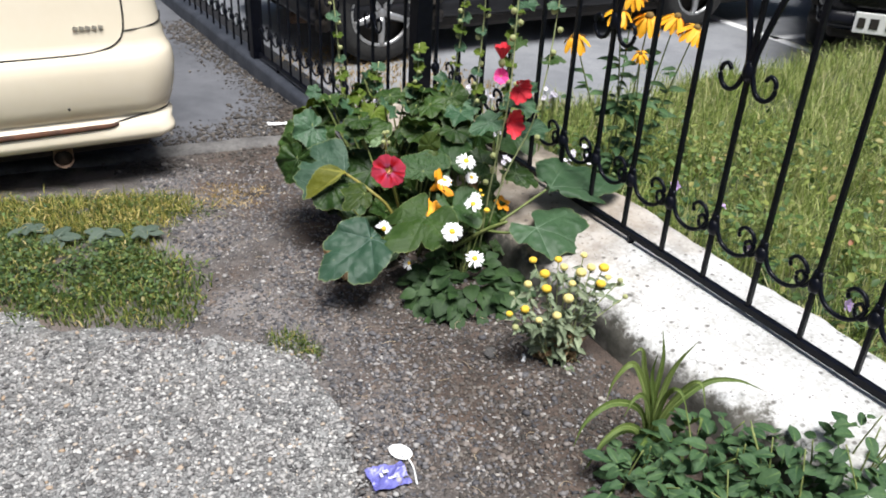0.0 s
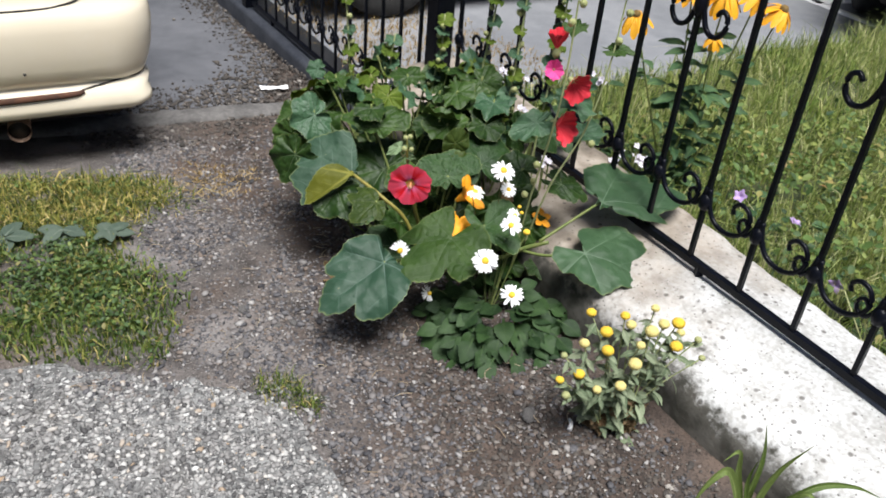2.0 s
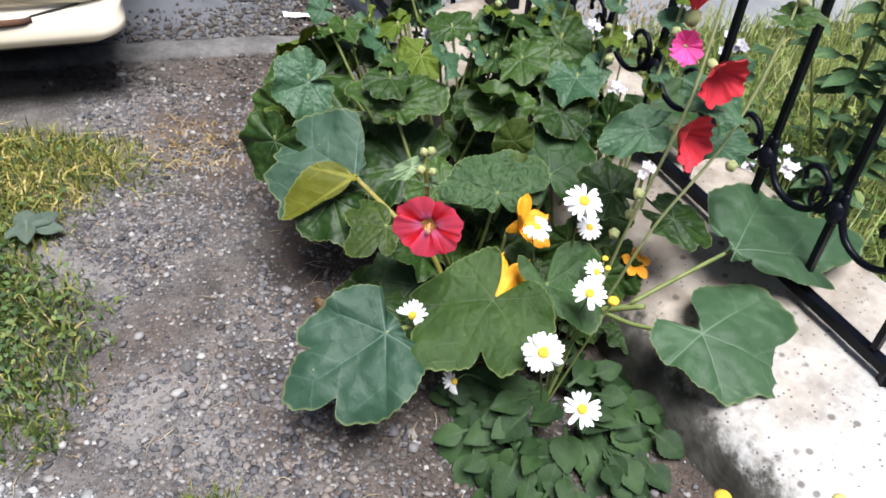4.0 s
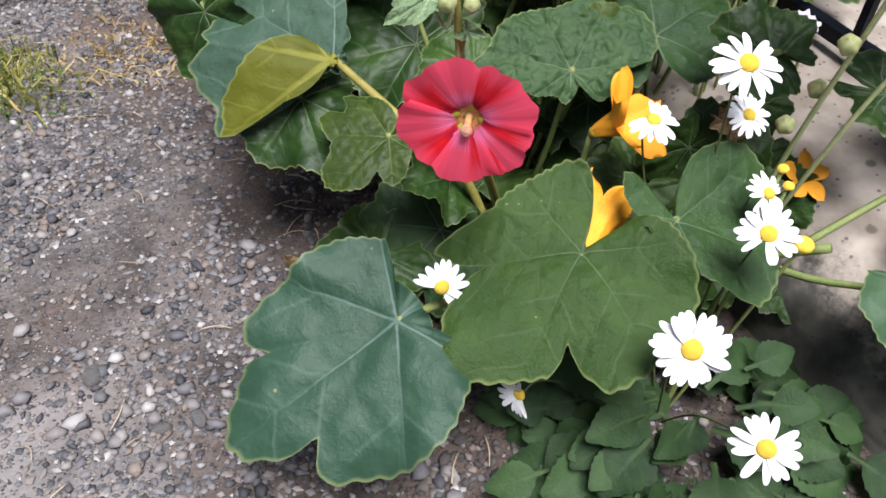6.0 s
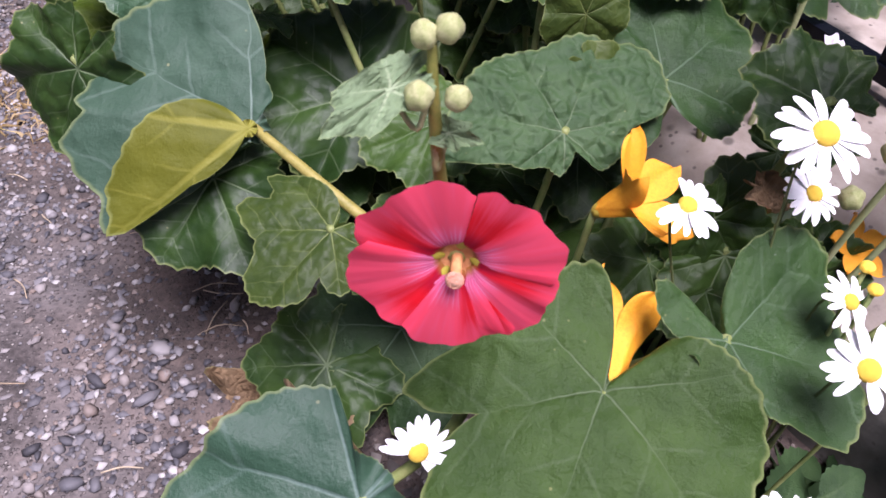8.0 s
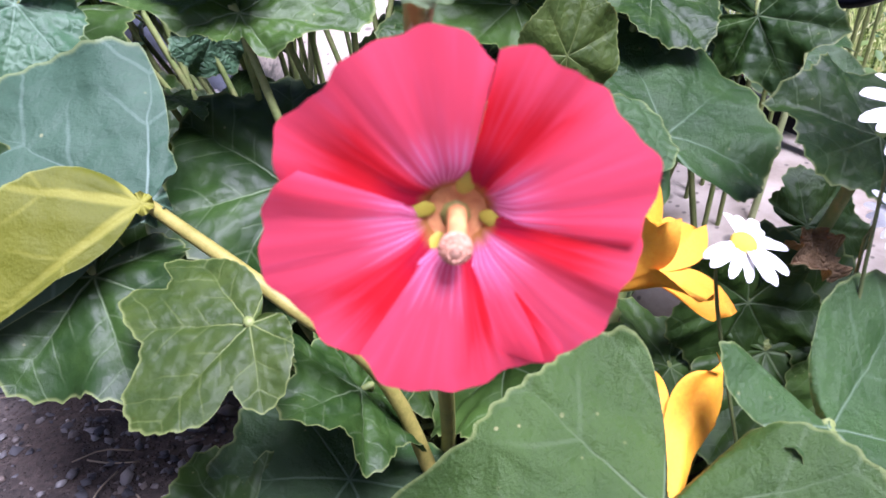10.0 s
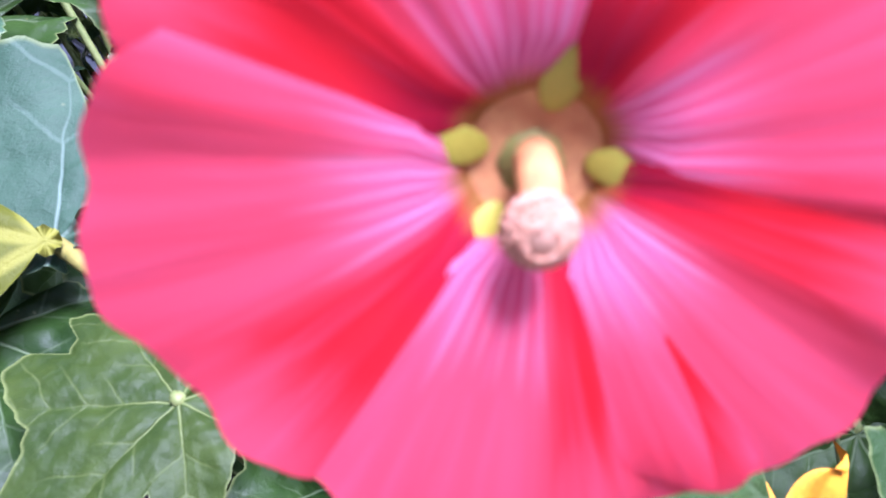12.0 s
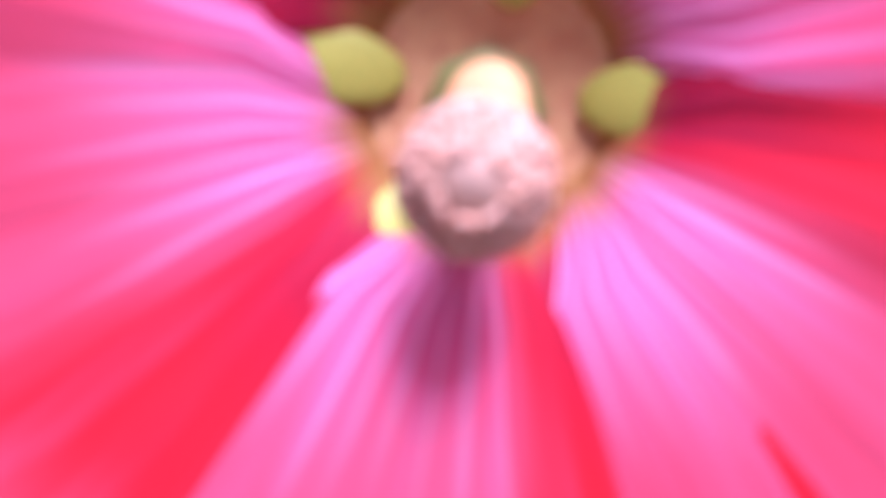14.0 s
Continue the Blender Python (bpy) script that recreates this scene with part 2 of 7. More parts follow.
def petal_material():
    """Hollyhock petal: red sides, pinker middle, pale veins and a plum ring towards the throat."""
    m, nt, bs = tree("hollyhock_petal", 0.6)
    uv = coords(nt, "UV")
    sep = nt.nodes.new("ShaderNodeSeparateXYZ")
    nt.links.new(uv, sep.inputs[0])
    u, v = sep.outputs[0], sep.outputs[1]
    streak = node(nt, "ShaderNodeTexNoise", Scale=1.0, Detail=4.0)
    comb = nt.nodes.new("ShaderNodeCombineXYZ")
    nt.links.new(op(nt, "MULTIPLY", u, 26.0), comb.inputs[0])
    nt.links.new(op(nt, "MULTIPLY", v, 1.6), comb.inputs[1])
    rnd = nt.nodes.new("ShaderNodeObjectInfo").outputs["Random"]
    nt.links.new(op(nt, "MULTIPLY", rnd, 30.0), comb.inputs[2])
    nt.links.new(comb.outputs[0], streak.inputs["Vector"])
    st = streak.outputs["Fac"]
    middle = op(nt, "SUBTRACT", 1.0, smooth(nt, op(nt, "MULTIPLY_ADD", st, 0.16, u), 0.56, 0.76))
    middle = op(nt, "MAXIMUM", middle, op(nt, "MULTIPLY", smooth(nt, op(nt, "MULTIPLY_ADD", st, 0.25, v), 0.72, 1.1), 0.85))
    red, pink = (0.82, 0.017, 0.028), (0.95, 0.09, 0.16)
    col = mix(nt, middle, red, pink)
    col = mix(nt, op(nt, "MULTIPLY", smooth(nt, st, 0.45, 0.75), 0.12), col, (0.87, 0.2, 0.42))
    inner = op(nt, "SUBTRACT", 1.0, smooth(nt, op(nt, "MULTIPLY_ADD", st, 0.3, v), 0.36, 0.72))
    fine = op(nt, "ABSOLUTE", op(nt, "SUBTRACT", op(nt, "FRACT", op(nt, "MULTIPLY_ADD", st, 1.2, op(nt, "MULTIPLY", u, 14.0))), 0.5))
    pale = op(nt, "MULTIPLY", op(nt, "MULTIPLY", inner, middle), op(nt, "SUBTRACT", 1.0, smooth(nt, fine, 0.08, 0.24)))
    col = mix(nt, op(nt, "MULTIPLY", op(nt, "MULTIPLY", inner, middle), 0.5), col, (0.86, 0.27, 0.58))
    col = mix(nt, op(nt, "MULTIPLY", pale, 0.5), col, (0.88, 0.52, 0.8))
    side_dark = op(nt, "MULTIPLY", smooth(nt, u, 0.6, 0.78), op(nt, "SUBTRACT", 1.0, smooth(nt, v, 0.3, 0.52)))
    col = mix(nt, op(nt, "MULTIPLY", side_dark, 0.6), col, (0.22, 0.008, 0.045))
    plum = op(nt, "MULTIPLY", op(nt, "SUBTRACT", 1.0, smooth(nt, v, 0.18, 0.36)), smooth(nt, fine, 0.12, 0.3))
    col = mix(nt, op(nt, "MULTIPLY", plum, 0.42), col, (0.2, 0.012, 0.06))
    col = mix(nt, op(nt, "SUBTRACT", 1.0, smooth(nt, op(nt, "MULTIPLY_ADD", st, 0.06, v), 0.19, 0.27)), col, (0.42, 0.2, 0.05))
    nt.links.new(col, bs.inputs["Base Color"])
    bump(nt, bs, st, 0.2, 0.001)
    bs.inputs["Specular IOR Level"].default_value = 0.12
    tr = nt.nodes.new("ShaderNodeBsdfTranslucent")
    nt.links.new(col, tr.inputs["Color"])
    ms = node(nt, "ShaderNodeMixShader", Fac=0.5)
    nt.links.new(bs.outputs[0], ms.inputs[1])
    nt.links.new(tr.outputs[0], ms.inputs[2])
    nt.links.new(ms.outputs[0], nt.nodes["Material Output"].inputs[0])
    return m


M_SOIL, M_AGG, M_WASH, M_PETAL = soil_material(), aggregate_material(), whitewash_material(), petal_material()
M_SQUASH = foliage("squash_leaf", (0.014, 0.041, 0.008), (0.038, 0.084, 0.019), (0.13, 0.19, 0.12), spacing=1.0, vein_w=0.009, side=3.6, crinkle=0.3, quilt=4.5, rough=0.42, spots=0.5, vein_mix=0.55, gloss=0.34)
# paler, bluer base colour: the sky's sheen on the fan leaf is painted in
M_SQUASH_SHEEN = foliage("powdery_squash_leaf", (0.032, 0.068, 0.04), (0.07, 0.122, 0.078), (0.2, 0.27, 0.22), spacing=1.0, vein_w=0.009, side=3.6, crinkle=0.3, quilt=4.5, grain=0.15, rough=0.55, spots=0.5, vein_mix=0.6, gloss=0.25)
M_SQUASH_TEAL = foliage("blue_green_squash_leaf", (0.012, 0.038, 0.02), (0.03, 0.07, 0.04), (0.13, 0.19, 0.16), spacing=1.0, vein_w=0.009, side=3.6, crinkle=0.3, quilt=4.5, grain=0.2, rough=0.48, spots=0.5, vein_mix=0.55, gloss=0.32)
M_SQUASH_OLIVE = foliage("olive_squash_leaf", (0.012, 0.034, 0.004), (0.034, 0.07, 0.01), (0.11, 0.15, 0.08), spacing=1.0, vein_w=0.009, side=3.6, crinkle=0.3, quilt=4.5, rough=0.5, spots=0.4, vein_mix=0.62, gloss=0.3)
M_SQUASH_SOFT = foliage("soft_green_squash_leaf", (0.024, 0.058, 0.024), (0.056, 0.108, 0.05), (0.17, 0.24, 0.16), spacing=1.0, vein_w=0.009, side=3.6, crinkle=0.3, quilt=4.5, grain=0.2, rough=0.5, spots=0.4, vein_mix=0.55, gloss=0.3)
M_UNDER = foliage("squash_leaf_underside", (0.062, 0.072, 0.003), (0.115, 0.118, 0.007), (0.26, 0.25, 0.04), spacing=0.8, vein_w=0.03, side=4.0, rough=0.6)
M_HOLLY = foliage("hollyhock_leaf", (0.01, 0.029, 0.004), (0.042, 0.084, 0.014), (0.2, 0.26, 0.14), spacing=0.9, vein_w=0.012, side=5.0, crinkle=0.07, grain=0.08, rough=0.48, spots=0.3, vein_mix=0.42, gloss=0.28)
M_HOLLY_PUCKER = foliage("puckered_hollyhock_leaf", (0.022, 0.054, 0.017), (0.055, 0.102, 0.036), (0.16, 0.21, 0.12), spacing=0.9, vein_w=0.012, side=6.0, crinkle=0.45, quilt=5.5, grain=0.06, rough=0.48, spots=0.3, vein_mix=0.55, gloss=0.3)
M_HOLLY_OLIVE = foliage("olive_hollyhock_leaf", (0.022, 0.042, 0.006), (0.055, 0.082, 0.013), (0.2, 0.24, 0.08), spacing=0.9, vein_w=0.013, side=4.0, crinkle=0.05, grain=0.1, rough=0.5, vein_mix=0.5, gloss=0.25)
M_HOLLY_YELLOW = foliage("yellow_green_hollyhock_leaf", (0.05, 0.09, 0.006), (0.1, 0.14, 0.014), (0.26, 0.3, 0.08), spacing=0.9, vein_w=0.018, side=5.0, crinkle=0.2, grain=0.1, rough=0.6)
M_HOLLY_BLUE = foliage("grey_hollyhock_leaf", (0.026, 0.07, 0.032), (0.075, 0.145, 0.075), (0.2, 0.28, 0.2), spacing=0.9, vein_w=0.016, side=5.0, crinkle=0.2, grain=0.1, rough=0.4, spots=0.3, vein_mix=0.38, gloss=0.35)
M_HOLLY_PALE = foliage("young_hollyhock_leaf", (0.12, 0.18, 0.085), (0.2, 0.28, 0.15), (0.4, 0.48, 0.3), spacing=0.9, vein_w=0.03, side=6.0, crinkle=0.15, grain=0.15, rough=0.6)
M_DAISY_LEAF = foliage("daisy_leaf", (0.012, 0.03, 0.01), (0.045, 0.088, 0.028), (0.06, 0.1, 0.035), spacing=6.0, vein_w=0.04, side=5.0, rough=0.5, lets=0.15)
M_BROWN_LEAF = foliage("withered_leaf", (0.16, 0.1, 0.05), (0.34, 0.24, 0.14), (0.3, 0.2, 0.1), spacing=0.9, rough=0.8, crinkle=0.6)
M_BEDDING = foliage("bedding_leaf", (0.024, 0.06, 0.026), (0.08, 0.145, 0.062), (0.14, 0.22, 0.07), spacing=6.0, vein_w=0.05, side=5.0, rough=0.5, lets=0.15)
M_LILY = foliage("daylily_leaf", (0.06, 0.1, 0.02), (0.16, 0.21, 0.06), (0.36, 0.42, 0.16), spacing=6.0, vein_w=0.08, side=0.3, rough=0.5)
M_GREY_LEAF = foliage("grey_green_leaf", (0.09, 0.13, 0.07), (0.27, 0.31, 0.2), (0.33, 0.36, 0.24), spacing=6.0, vein_w=0.06, side=3.0, rough=0.7)
M_GREY_LEAF_DARK = foliage("plantain_leaf", (0.05, 0.075, 0.055), (0.1, 0.13, 0.1), (0.16, 0.19, 0.15), spacing=6.0, vein_w=0.05, side=3.0, rough=0.6)
M_STEM = plain("green_stem", (0.12, 0.17, 0.04), (0.22, 0.24, 0.08), 60, 0.6, bump_d=0.0006)
M_STEM_DARK = plain("dark_stem", (0.04, 0.06, 0.015), (0.09, 0.11, 0.03), 60, 0.6, bump_d=0.0005)
M_STEM_GOLD = plain("golden_green_stem", (0.16, 0.17, 0.03), (0.26, 0.24, 0.05), 60, 0.6, bump_d=0.0005)
M_STEM_PALE = plain("pale_stem", (0.25, 0.3, 0.12), (0.38, 0.4, 0.2), 60, 0.6, bump_d=0.0006)
M_STEM_OCHRE = plain("ochre_stem", (0.18, 0.165, 0.03), (0.3, 0.25, 0.06), 60, 0.6, bump_d=0.0006)
M_BUD = plain("bud", (0.24, 0.28, 0.09), (0.44, 0.43, 0.22), 120, 0.7, bump_d=0.001)
M_WHITE_PETAL = plain("white_petal", (0.8, 0.8, 0.8), (0.86, 0.86, 0.85), 80, 0.6, bump_d=0.0005, bump_scale=900)
M_PETUNIA = plain("petunia_white", (0.62, 0.56, 0.68), (0.84, 0.82, 0.85), 110, 0.6, bump_d=0.0006, bump_scale=500)
M_YELLOW_DISC = plain("yellow_disc", (0.72, 0.42, 0.02), (0.82, 0.6, 0.06), 260, 0.8, bump_d=0.0016, bump_scale=1200)
M_FADED_DISC = plain("faded_yellow_disc", (0.62, 0.5, 0.14), (0.75, 0.66, 0.28), 240, 0.8, bump_d=0.0016, bump_scale=1200)
M_ORANGE = plain("squash_blossom", (0.8, 0.29, 0.006), (0.86, 0.4, 0.012), 40, 0.55, bump_d=0.001, bump_scale=160)
M_BLOSSOM_BASE = plain("blossom_base", (0.25, 0.24, 0.03), (0.5, 0.3, 0.02), 90, 0.6, bump_d=0.0006)
M_YELLOW_PETAL = plain("rudbeckia_petal", (0.8, 0.34, 0.006), (0.85, 0.45, 0.01), 40, 0.55, bump_d=0.0008)
M_BROWN_CONE = plain("dark_cone", (0.12, 0.07, 0.02), (0.25, 0.16, 0.04), 200, 0.8, bump_d=0.002)
M_SEPAL = plain("throat_green", (0.2, 0.19, 0.012), (0.48, 0.38, 0.04), 220, 0.6)
M_THROAT = plain("throat_base", (0.48, 0.17, 0.06), (0.68, 0.34, 0.12), 260, 0.7, bump_d=0.0006)
M_PISTIL = stuff_mat("cream_pistil", (0.0, (0.66, 0.34, 0.22)), (1.0, (0.84, 0.52, 0.38)), dirt=0.0, rough=0.95, lets=0.45)
M_PISTIL.node_tree.nodes["Principled BSDF"].inputs["Specular IOR Level"].default_value = 0.05
M_REDFLOWER = plain("red_petal", (0.55, 0.012, 0.02), (0.72, 0.03, 0.06), 45, 0.6, bump_d=0.0015, bump_scale=90)
M_PINK = plain("pink_petal", (0.62, 0.03, 0.2), (0.75, 0.1, 0.35), 45, 0.6, bump_d=0.001)
M_PURPLE = plain("purple_petal", (0.34, 0.22, 0.5), (0.5, 0.36, 0.62), 60, 0.6, bump_d=0.001)
M_IRON = plain("black_enamelled_iron", (0.002, 0.0025, 0.005), (0.005, 0.006, 0.011), 30, 0.35, 0.0, 0.0008, 240, 0.16)
M_CREAM = plain("cream_car_paint", (0.8, 0.71, 0.55), (0.83, 0.745, 0.595), 3, 0.22, 0.0)
M_CREAM.node_tree.nodes["Principled BSDF"].inputs["Coat Weight"].default_value = 0.6
M_BLACKPAINT = plain("black_car_paint", (0.004, 0.004, 0.006), (0.008, 0.008, 0.011), 4, 0.22, spec=0.25)
M_DARKPAINT = plain("dark_grey_car_paint", (0.012, 0.012, 0.014), (0.022, 0.022, 0.025), 4, 0.28, spec=0.3)
M_SLOT = plain("rusty_slot", (0.02, 0.012, 0.009), (0.12, 0.05, 0.025), 9, 0.9)
M_ROAD = plain("pale_asphalt", (0.17, 0.176, 0.19), (0.27, 0.275, 0.29), 1.6, 0.5, bump_d=0.003, bump_scale=180)
M_DRYGRASS = stuff_mat("dry_grass", (0.0, (0.2, 0.14, 0.04)), (0.5, (0.43, 0.29, 0.11)), (1.0, (0.63, 0.48, 0.25)), rough=0.7, lets=0.3)
M_RUBBER = plain("tyre_rubber", (0.014, 0.014, 0.014), (0.03, 0.029, 0.028), 40, 0.85, bump_d=0.002)
M_ALLOY = plain("dusty_alloy", (0.4, 0.4, 0.4), (0.58, 0.58, 0.58), 20, 0.4, 0.8)
M_GLASS = plain("dark_car_glass", (0.01, 0.012, 0.014), (0.02, 0.022, 0.025), 3, 0.05)
M_TRIM = plain("dark_gap", (0.01, 0.009, 0.008), (0.03, 0.022, 0.016), 30, 0.7)
M_BADGE = plain("dull_badge", (0.22, 0.2, 0.16), (0.45, 0.42, 0.36), 60, 0.4, 0.3)
M_RUST = plain("rusty_exhaust", (0.12, 0.07, 0.045), (0.28, 0.2, 0.15), 60, 0.6, 0.5, 0.001)
M_REDLAMP = plain("red_lamp", (0.35, 0.01, 0.01), (0.45, 0.02, 0.02), 20, 0.15)
M_PLATE = plain("plate_white", (0.72, 0.72, 0.7), (0.8, 0.8, 0.78), 10, 0.4)
M_ASPHALT = plain("asphalt", (0.08, 0.083, 0.092), (0.14, 0.142, 0.155), 2.2, 0.55, bump_d=0.003, bump_scale=180)
M_PAINTLINE = plain("road_paint", (0.68, 0.68, 0.68), (0.82, 0.82, 0.82), 12, 0.7, bump_d=0.001)
M_KERB = plain("weathered_kerb", (0.07, 0.066, 0.064), (0.165, 0.157, 0.15), 10, 0.9, bump_d=0.004, bump_scale=60)
M_PLINTH = plain("dark_plinth", (0.02, 0.024, 0.034), (0.055, 0.06, 0.075), 8, 0.6, bump_d=0.003, bump_scale=60)
M_LAWNSOIL = plain("lawn_soil", (0.025, 0.035, 0.012), (0.06, 0.07, 0.025), 9, 0.95, bump_d=0.01, bump_scale=50)
M_GRASS_YARD = stuff_mat("yard_grass", (0.0, (0.02, 0.045, 0.008)), (0.45, (0.075, 0.13, 0.018)), (0.8, (0.19, 0.24, 0.04)), (0.93, (0.4, 0.36, 0.1)), (1.0, (0.55, 0.43, 0.18)), dirt=0.12, rough=0.6, lets=0.3)
M_GRASS_GOLD = stuff_mat("yellowing_grass", (0.0, (0.03, 0.055, 0.008)), (0.45, (0.12, 0.15, 0.02)), (0.78, (0.33, 0.31, 0.06)), (0.93, (0.6, 0.47, 0.15)), (1.0, (0.75, 0.6, 0.28)), dirt=0.1, rough=0.6, lets=0.35)
M_GRASS_PALE = stuff_mat("pale_grass", (0.0, (0.09, 0.14, 0.025)), (0.4, (0.28, 0.36, 0.08)), (0.8, (0.5, 0.54, 0.2)), (1.0, (0.7, 0.64, 0.38)), dirt=0.1, rough=0.6, lets=0.4)
M_GRASS = stuff_mat("grass", (0.0, (0.03, 0.065, 0.01)), (0.4, (0.2, 0.3, 0.05)), (0.85, (0.44, 0.5, 0.14)), (1.0, (0.6, 0.52, 0.24)), dirt=0.12, rough=0.6, lets=0.4)
M_PEBBLE = stuff_mat("pebbles", (0.0, (0.022, 0.023, 0.03)), (0.3, (0.085, 0.085, 0.095)), (0.55, (0.17, 0.162, 0.165)), (0.74, (0.2, 0.175, 0.158)), (0.83, (0.16, 0.118, 0.092)), (0.95, (0.29, 0.28, 0.275)), (1.0, (0.42, 0.4, 0.38)), dirt=0.28, rough=0.7, bump_d=0.001)
M_CHIP = stuff_mat("pale_chippings", (0.0, (0.05, 0.05, 0.053)), (0.3, (0.17, 0.167, 0.165)), (0.7, (0.36, 0.35, 0.34)), (0.93, (0.55, 0.54, 0.52)), (0.97, (0.35, 0.25, 0.16)), (1.0, (0.7, 0.69, 0.67)), dirt=0.3, rough=0.75, bump_d=0.001)
M_DIRT = stuff_mat("dark_grit", (0.0, (0.02, 0.019, 0.019)), (0.5, (0.06, 0.052, 0.047)), (0.85, (0.11, 0.09, 0.075)), (0.96, (0.22, 0.2, 0.18)), (1.0, (0.45, 0.42, 0.38)), rough=0.8, bump_d=0.001)
M_STRAW = stuff_mat("straw", (0.0, (0.3, 0.22, 0.13)), (1.0, (0.55, 0.45, 0.3)), rough=0.8)
M_PAPER = plain("litter_paper", (0.72, 0.72, 0.72), (0.82, 0.82, 0.82), 20, 0.6, bump_d=0.002, bump_scale=60)
M_BLUEFOIL = plain("blue_wrapper_print", (0.08, 0.08, 0.3), (0.2, 0.2, 0.5), 30, 0.35, bump_d=0.002, bump_scale=60)


# ---- building helpers ----
WORLD = {}
RNG = np.random.default_rng(7)


def thing(name, at, label, category, group=""):
    ob = new(name)
    ob.empty_display_size = 0.05
    ob.matrix_basis = Matrix.Translation(at)
    WORLD[ob] = Matrix.Translation(at)
    return tagged(ob, label, category, group)


def put(ob, parent, m):
    """Set ob under parent at the world pose m."""
    ob.parent = parent
    ob.matrix_basis = (WORLD[parent].inverted() @ m) if parent else m
    WORLD[ob] = m.copy()
    return ob


def mesh(name, verts, faces, mat, uv=None, flat=False):
    me = bpy.data.meshes.new(name)
    me.from_pydata([tuple(v) for v in verts], [], [tuple(f) for f in faces])
    if uv is not None:
        lay = me.uv_layers.new(name="leaf")
        idx = np.empty(len(me.loops), dtype=np.int32)
        me.loops.foreach_get("vertex_index", idx)
        lay.data.foreach_set("uv", np.asarray(uv, dtype=np.float32)[idx].ravel())
    if not flat:
        me.shade_smooth()
    me.materials.append(mat)
    return me


def part(name, me, parent, m=None, label=""):
    ob = put(new(name, me), parent, m or WORLD[parent])
    return tagged(ob, label)


def structure(name, me, label, category, m=None):
    ob = new(name, me)
    ob.matrix_basis = m or Matrix()
    WORLD[ob] = ob.matrix_basis.copy()
    return tagged(ob, label, category, kind="structure")


def from_bm(name, bm, mat, flat=True):
    me = bpy.data.meshes.new(name)
    bm.to_mesh(me)
    bm.free()
    if not flat:
        me.shade_smooth()
    me.materials.append(mat)
    return me


def box_bm(sx, sy, sz, bevel=0.0, seg=2):
    bm = bmesh.new()
    bmesh.ops.create_cube(bm, size=1, matrix=Matrix.Diagonal((sx, sy, sz, 1)))
    if bevel:
        bmesh.ops.bevel(bm, geom=bm.edges[:], offset=bevel, segments=seg, affect="EDGES", profile=0.5)
    return bm


def spline(points, n):
    """A smooth curve through the points, in n steps."""
    p = np.array(points, float)
    p = np.vstack([2 * p[0] - p[1], p, 2 * p[-1] - p[-2]])
    out = []
    k = len(p) - 3
    for t in np.linspace(0, k, n):
        i = min(int(t), k - 1)
        u = t - i
        a, b, c, d = p[i:i + 4]
        out.append(0.5 * ((2 * b) + (c - a) * u + (2 * a - 5 * b + 4 * c - d) * u * u + (3 * b - a - 3 * c + d) * u ** 3))
    return np.array(out)


def tube_data(points, r0, r1=None, n=14, sides=7, curve=True, square=False):
    c = spline(points, n) if curve else np.array(points, float)
    n = len(c)
    r1 = r0 if r1 is None else r1
    t = np.gradient(c, axis=0)
    t /= np.linalg.norm(t, axis=1)[:, None] + 1e-12
    ref = np.array([0.0, 0.0, 1.0]) if abs(t[:, 2]).mean() < 0.9 else np.array([1.0, 0.0, 0.0])
    a = np.cross(t, ref)
    a /= np.linalg.norm(a, axis=1)[:, None] + 1e-12
    b = np.cross(t, a)
    ph = np.arange(sides) * 2 * np.pi / sides + (np.pi / 4 if square else 0)
    rad = np.linspace(r0, r1, n)[:, None, None]
    v = c[:, None] + rad * (a[:, None] * np.cos(ph)[None, :, None] + b[:, None] * np.sin(ph)[None, :, None])
    f = []
    for i in range(n - 1):
        for j in range(sides):
            k = (j + 1) % sides
            f.append((i * sides + j, i * sides + k, (i + 1) * sides + k, (i + 1) * sides + j))
    f.append(tuple(range(sides - 1, -1, -1)))
    f.append(tuple(range((n - 1) * sides, n * sides)))
    return v.reshape(-1, 3), f


def tube(name, points, r0, mat, r1=None, n=14, sides=7, curve=True, square=False):
    v, f = tube_data(points, r0, r1, n, sides, curve, square)
    return mesh(name, v, f, mat, flat=square)


def joined(name, pieces, mat, flat=False):
    """One mesh out of several (verts, faces)."""
    vs, fs, k = [], [], 0
    for v, f in pieces:
        vs.append(np.asarray(v))
        fs += [tuple(i + k for i in q) for q in f]
        k += len(v)
    return mesh(name, np.vstack(vs), fs, mat, flat=flat)


def bulk(name, verts, tris, mat, smooth_it=True):
    """A large triangle mesh from arrays."""
    me = bpy.data.meshes.new(name)
    nv, nf = len(verts), len(tris)
    me.vertices.add(nv)
    me.vertices.foreach_set("co", np.asarray(verts, np.float32).ravel())
    me.loops.add(nf * 3)
    me.loops.foreach_set("vertex_index", np.asarray(tris, np.int32).ravel())
    me.polygons.add(nf)
    me.polygons.foreach_set("loop_start", np.arange(nf, dtype=np.int32) * 3)
    me.polygons.foreach_set("loop_total", np.full(nf, 3, np.int32))
    me.update(calc_edges=True)
    me.validate()
    if smooth_it:
        me.shade_smooth()
    me.materials.append(mat)
    return me


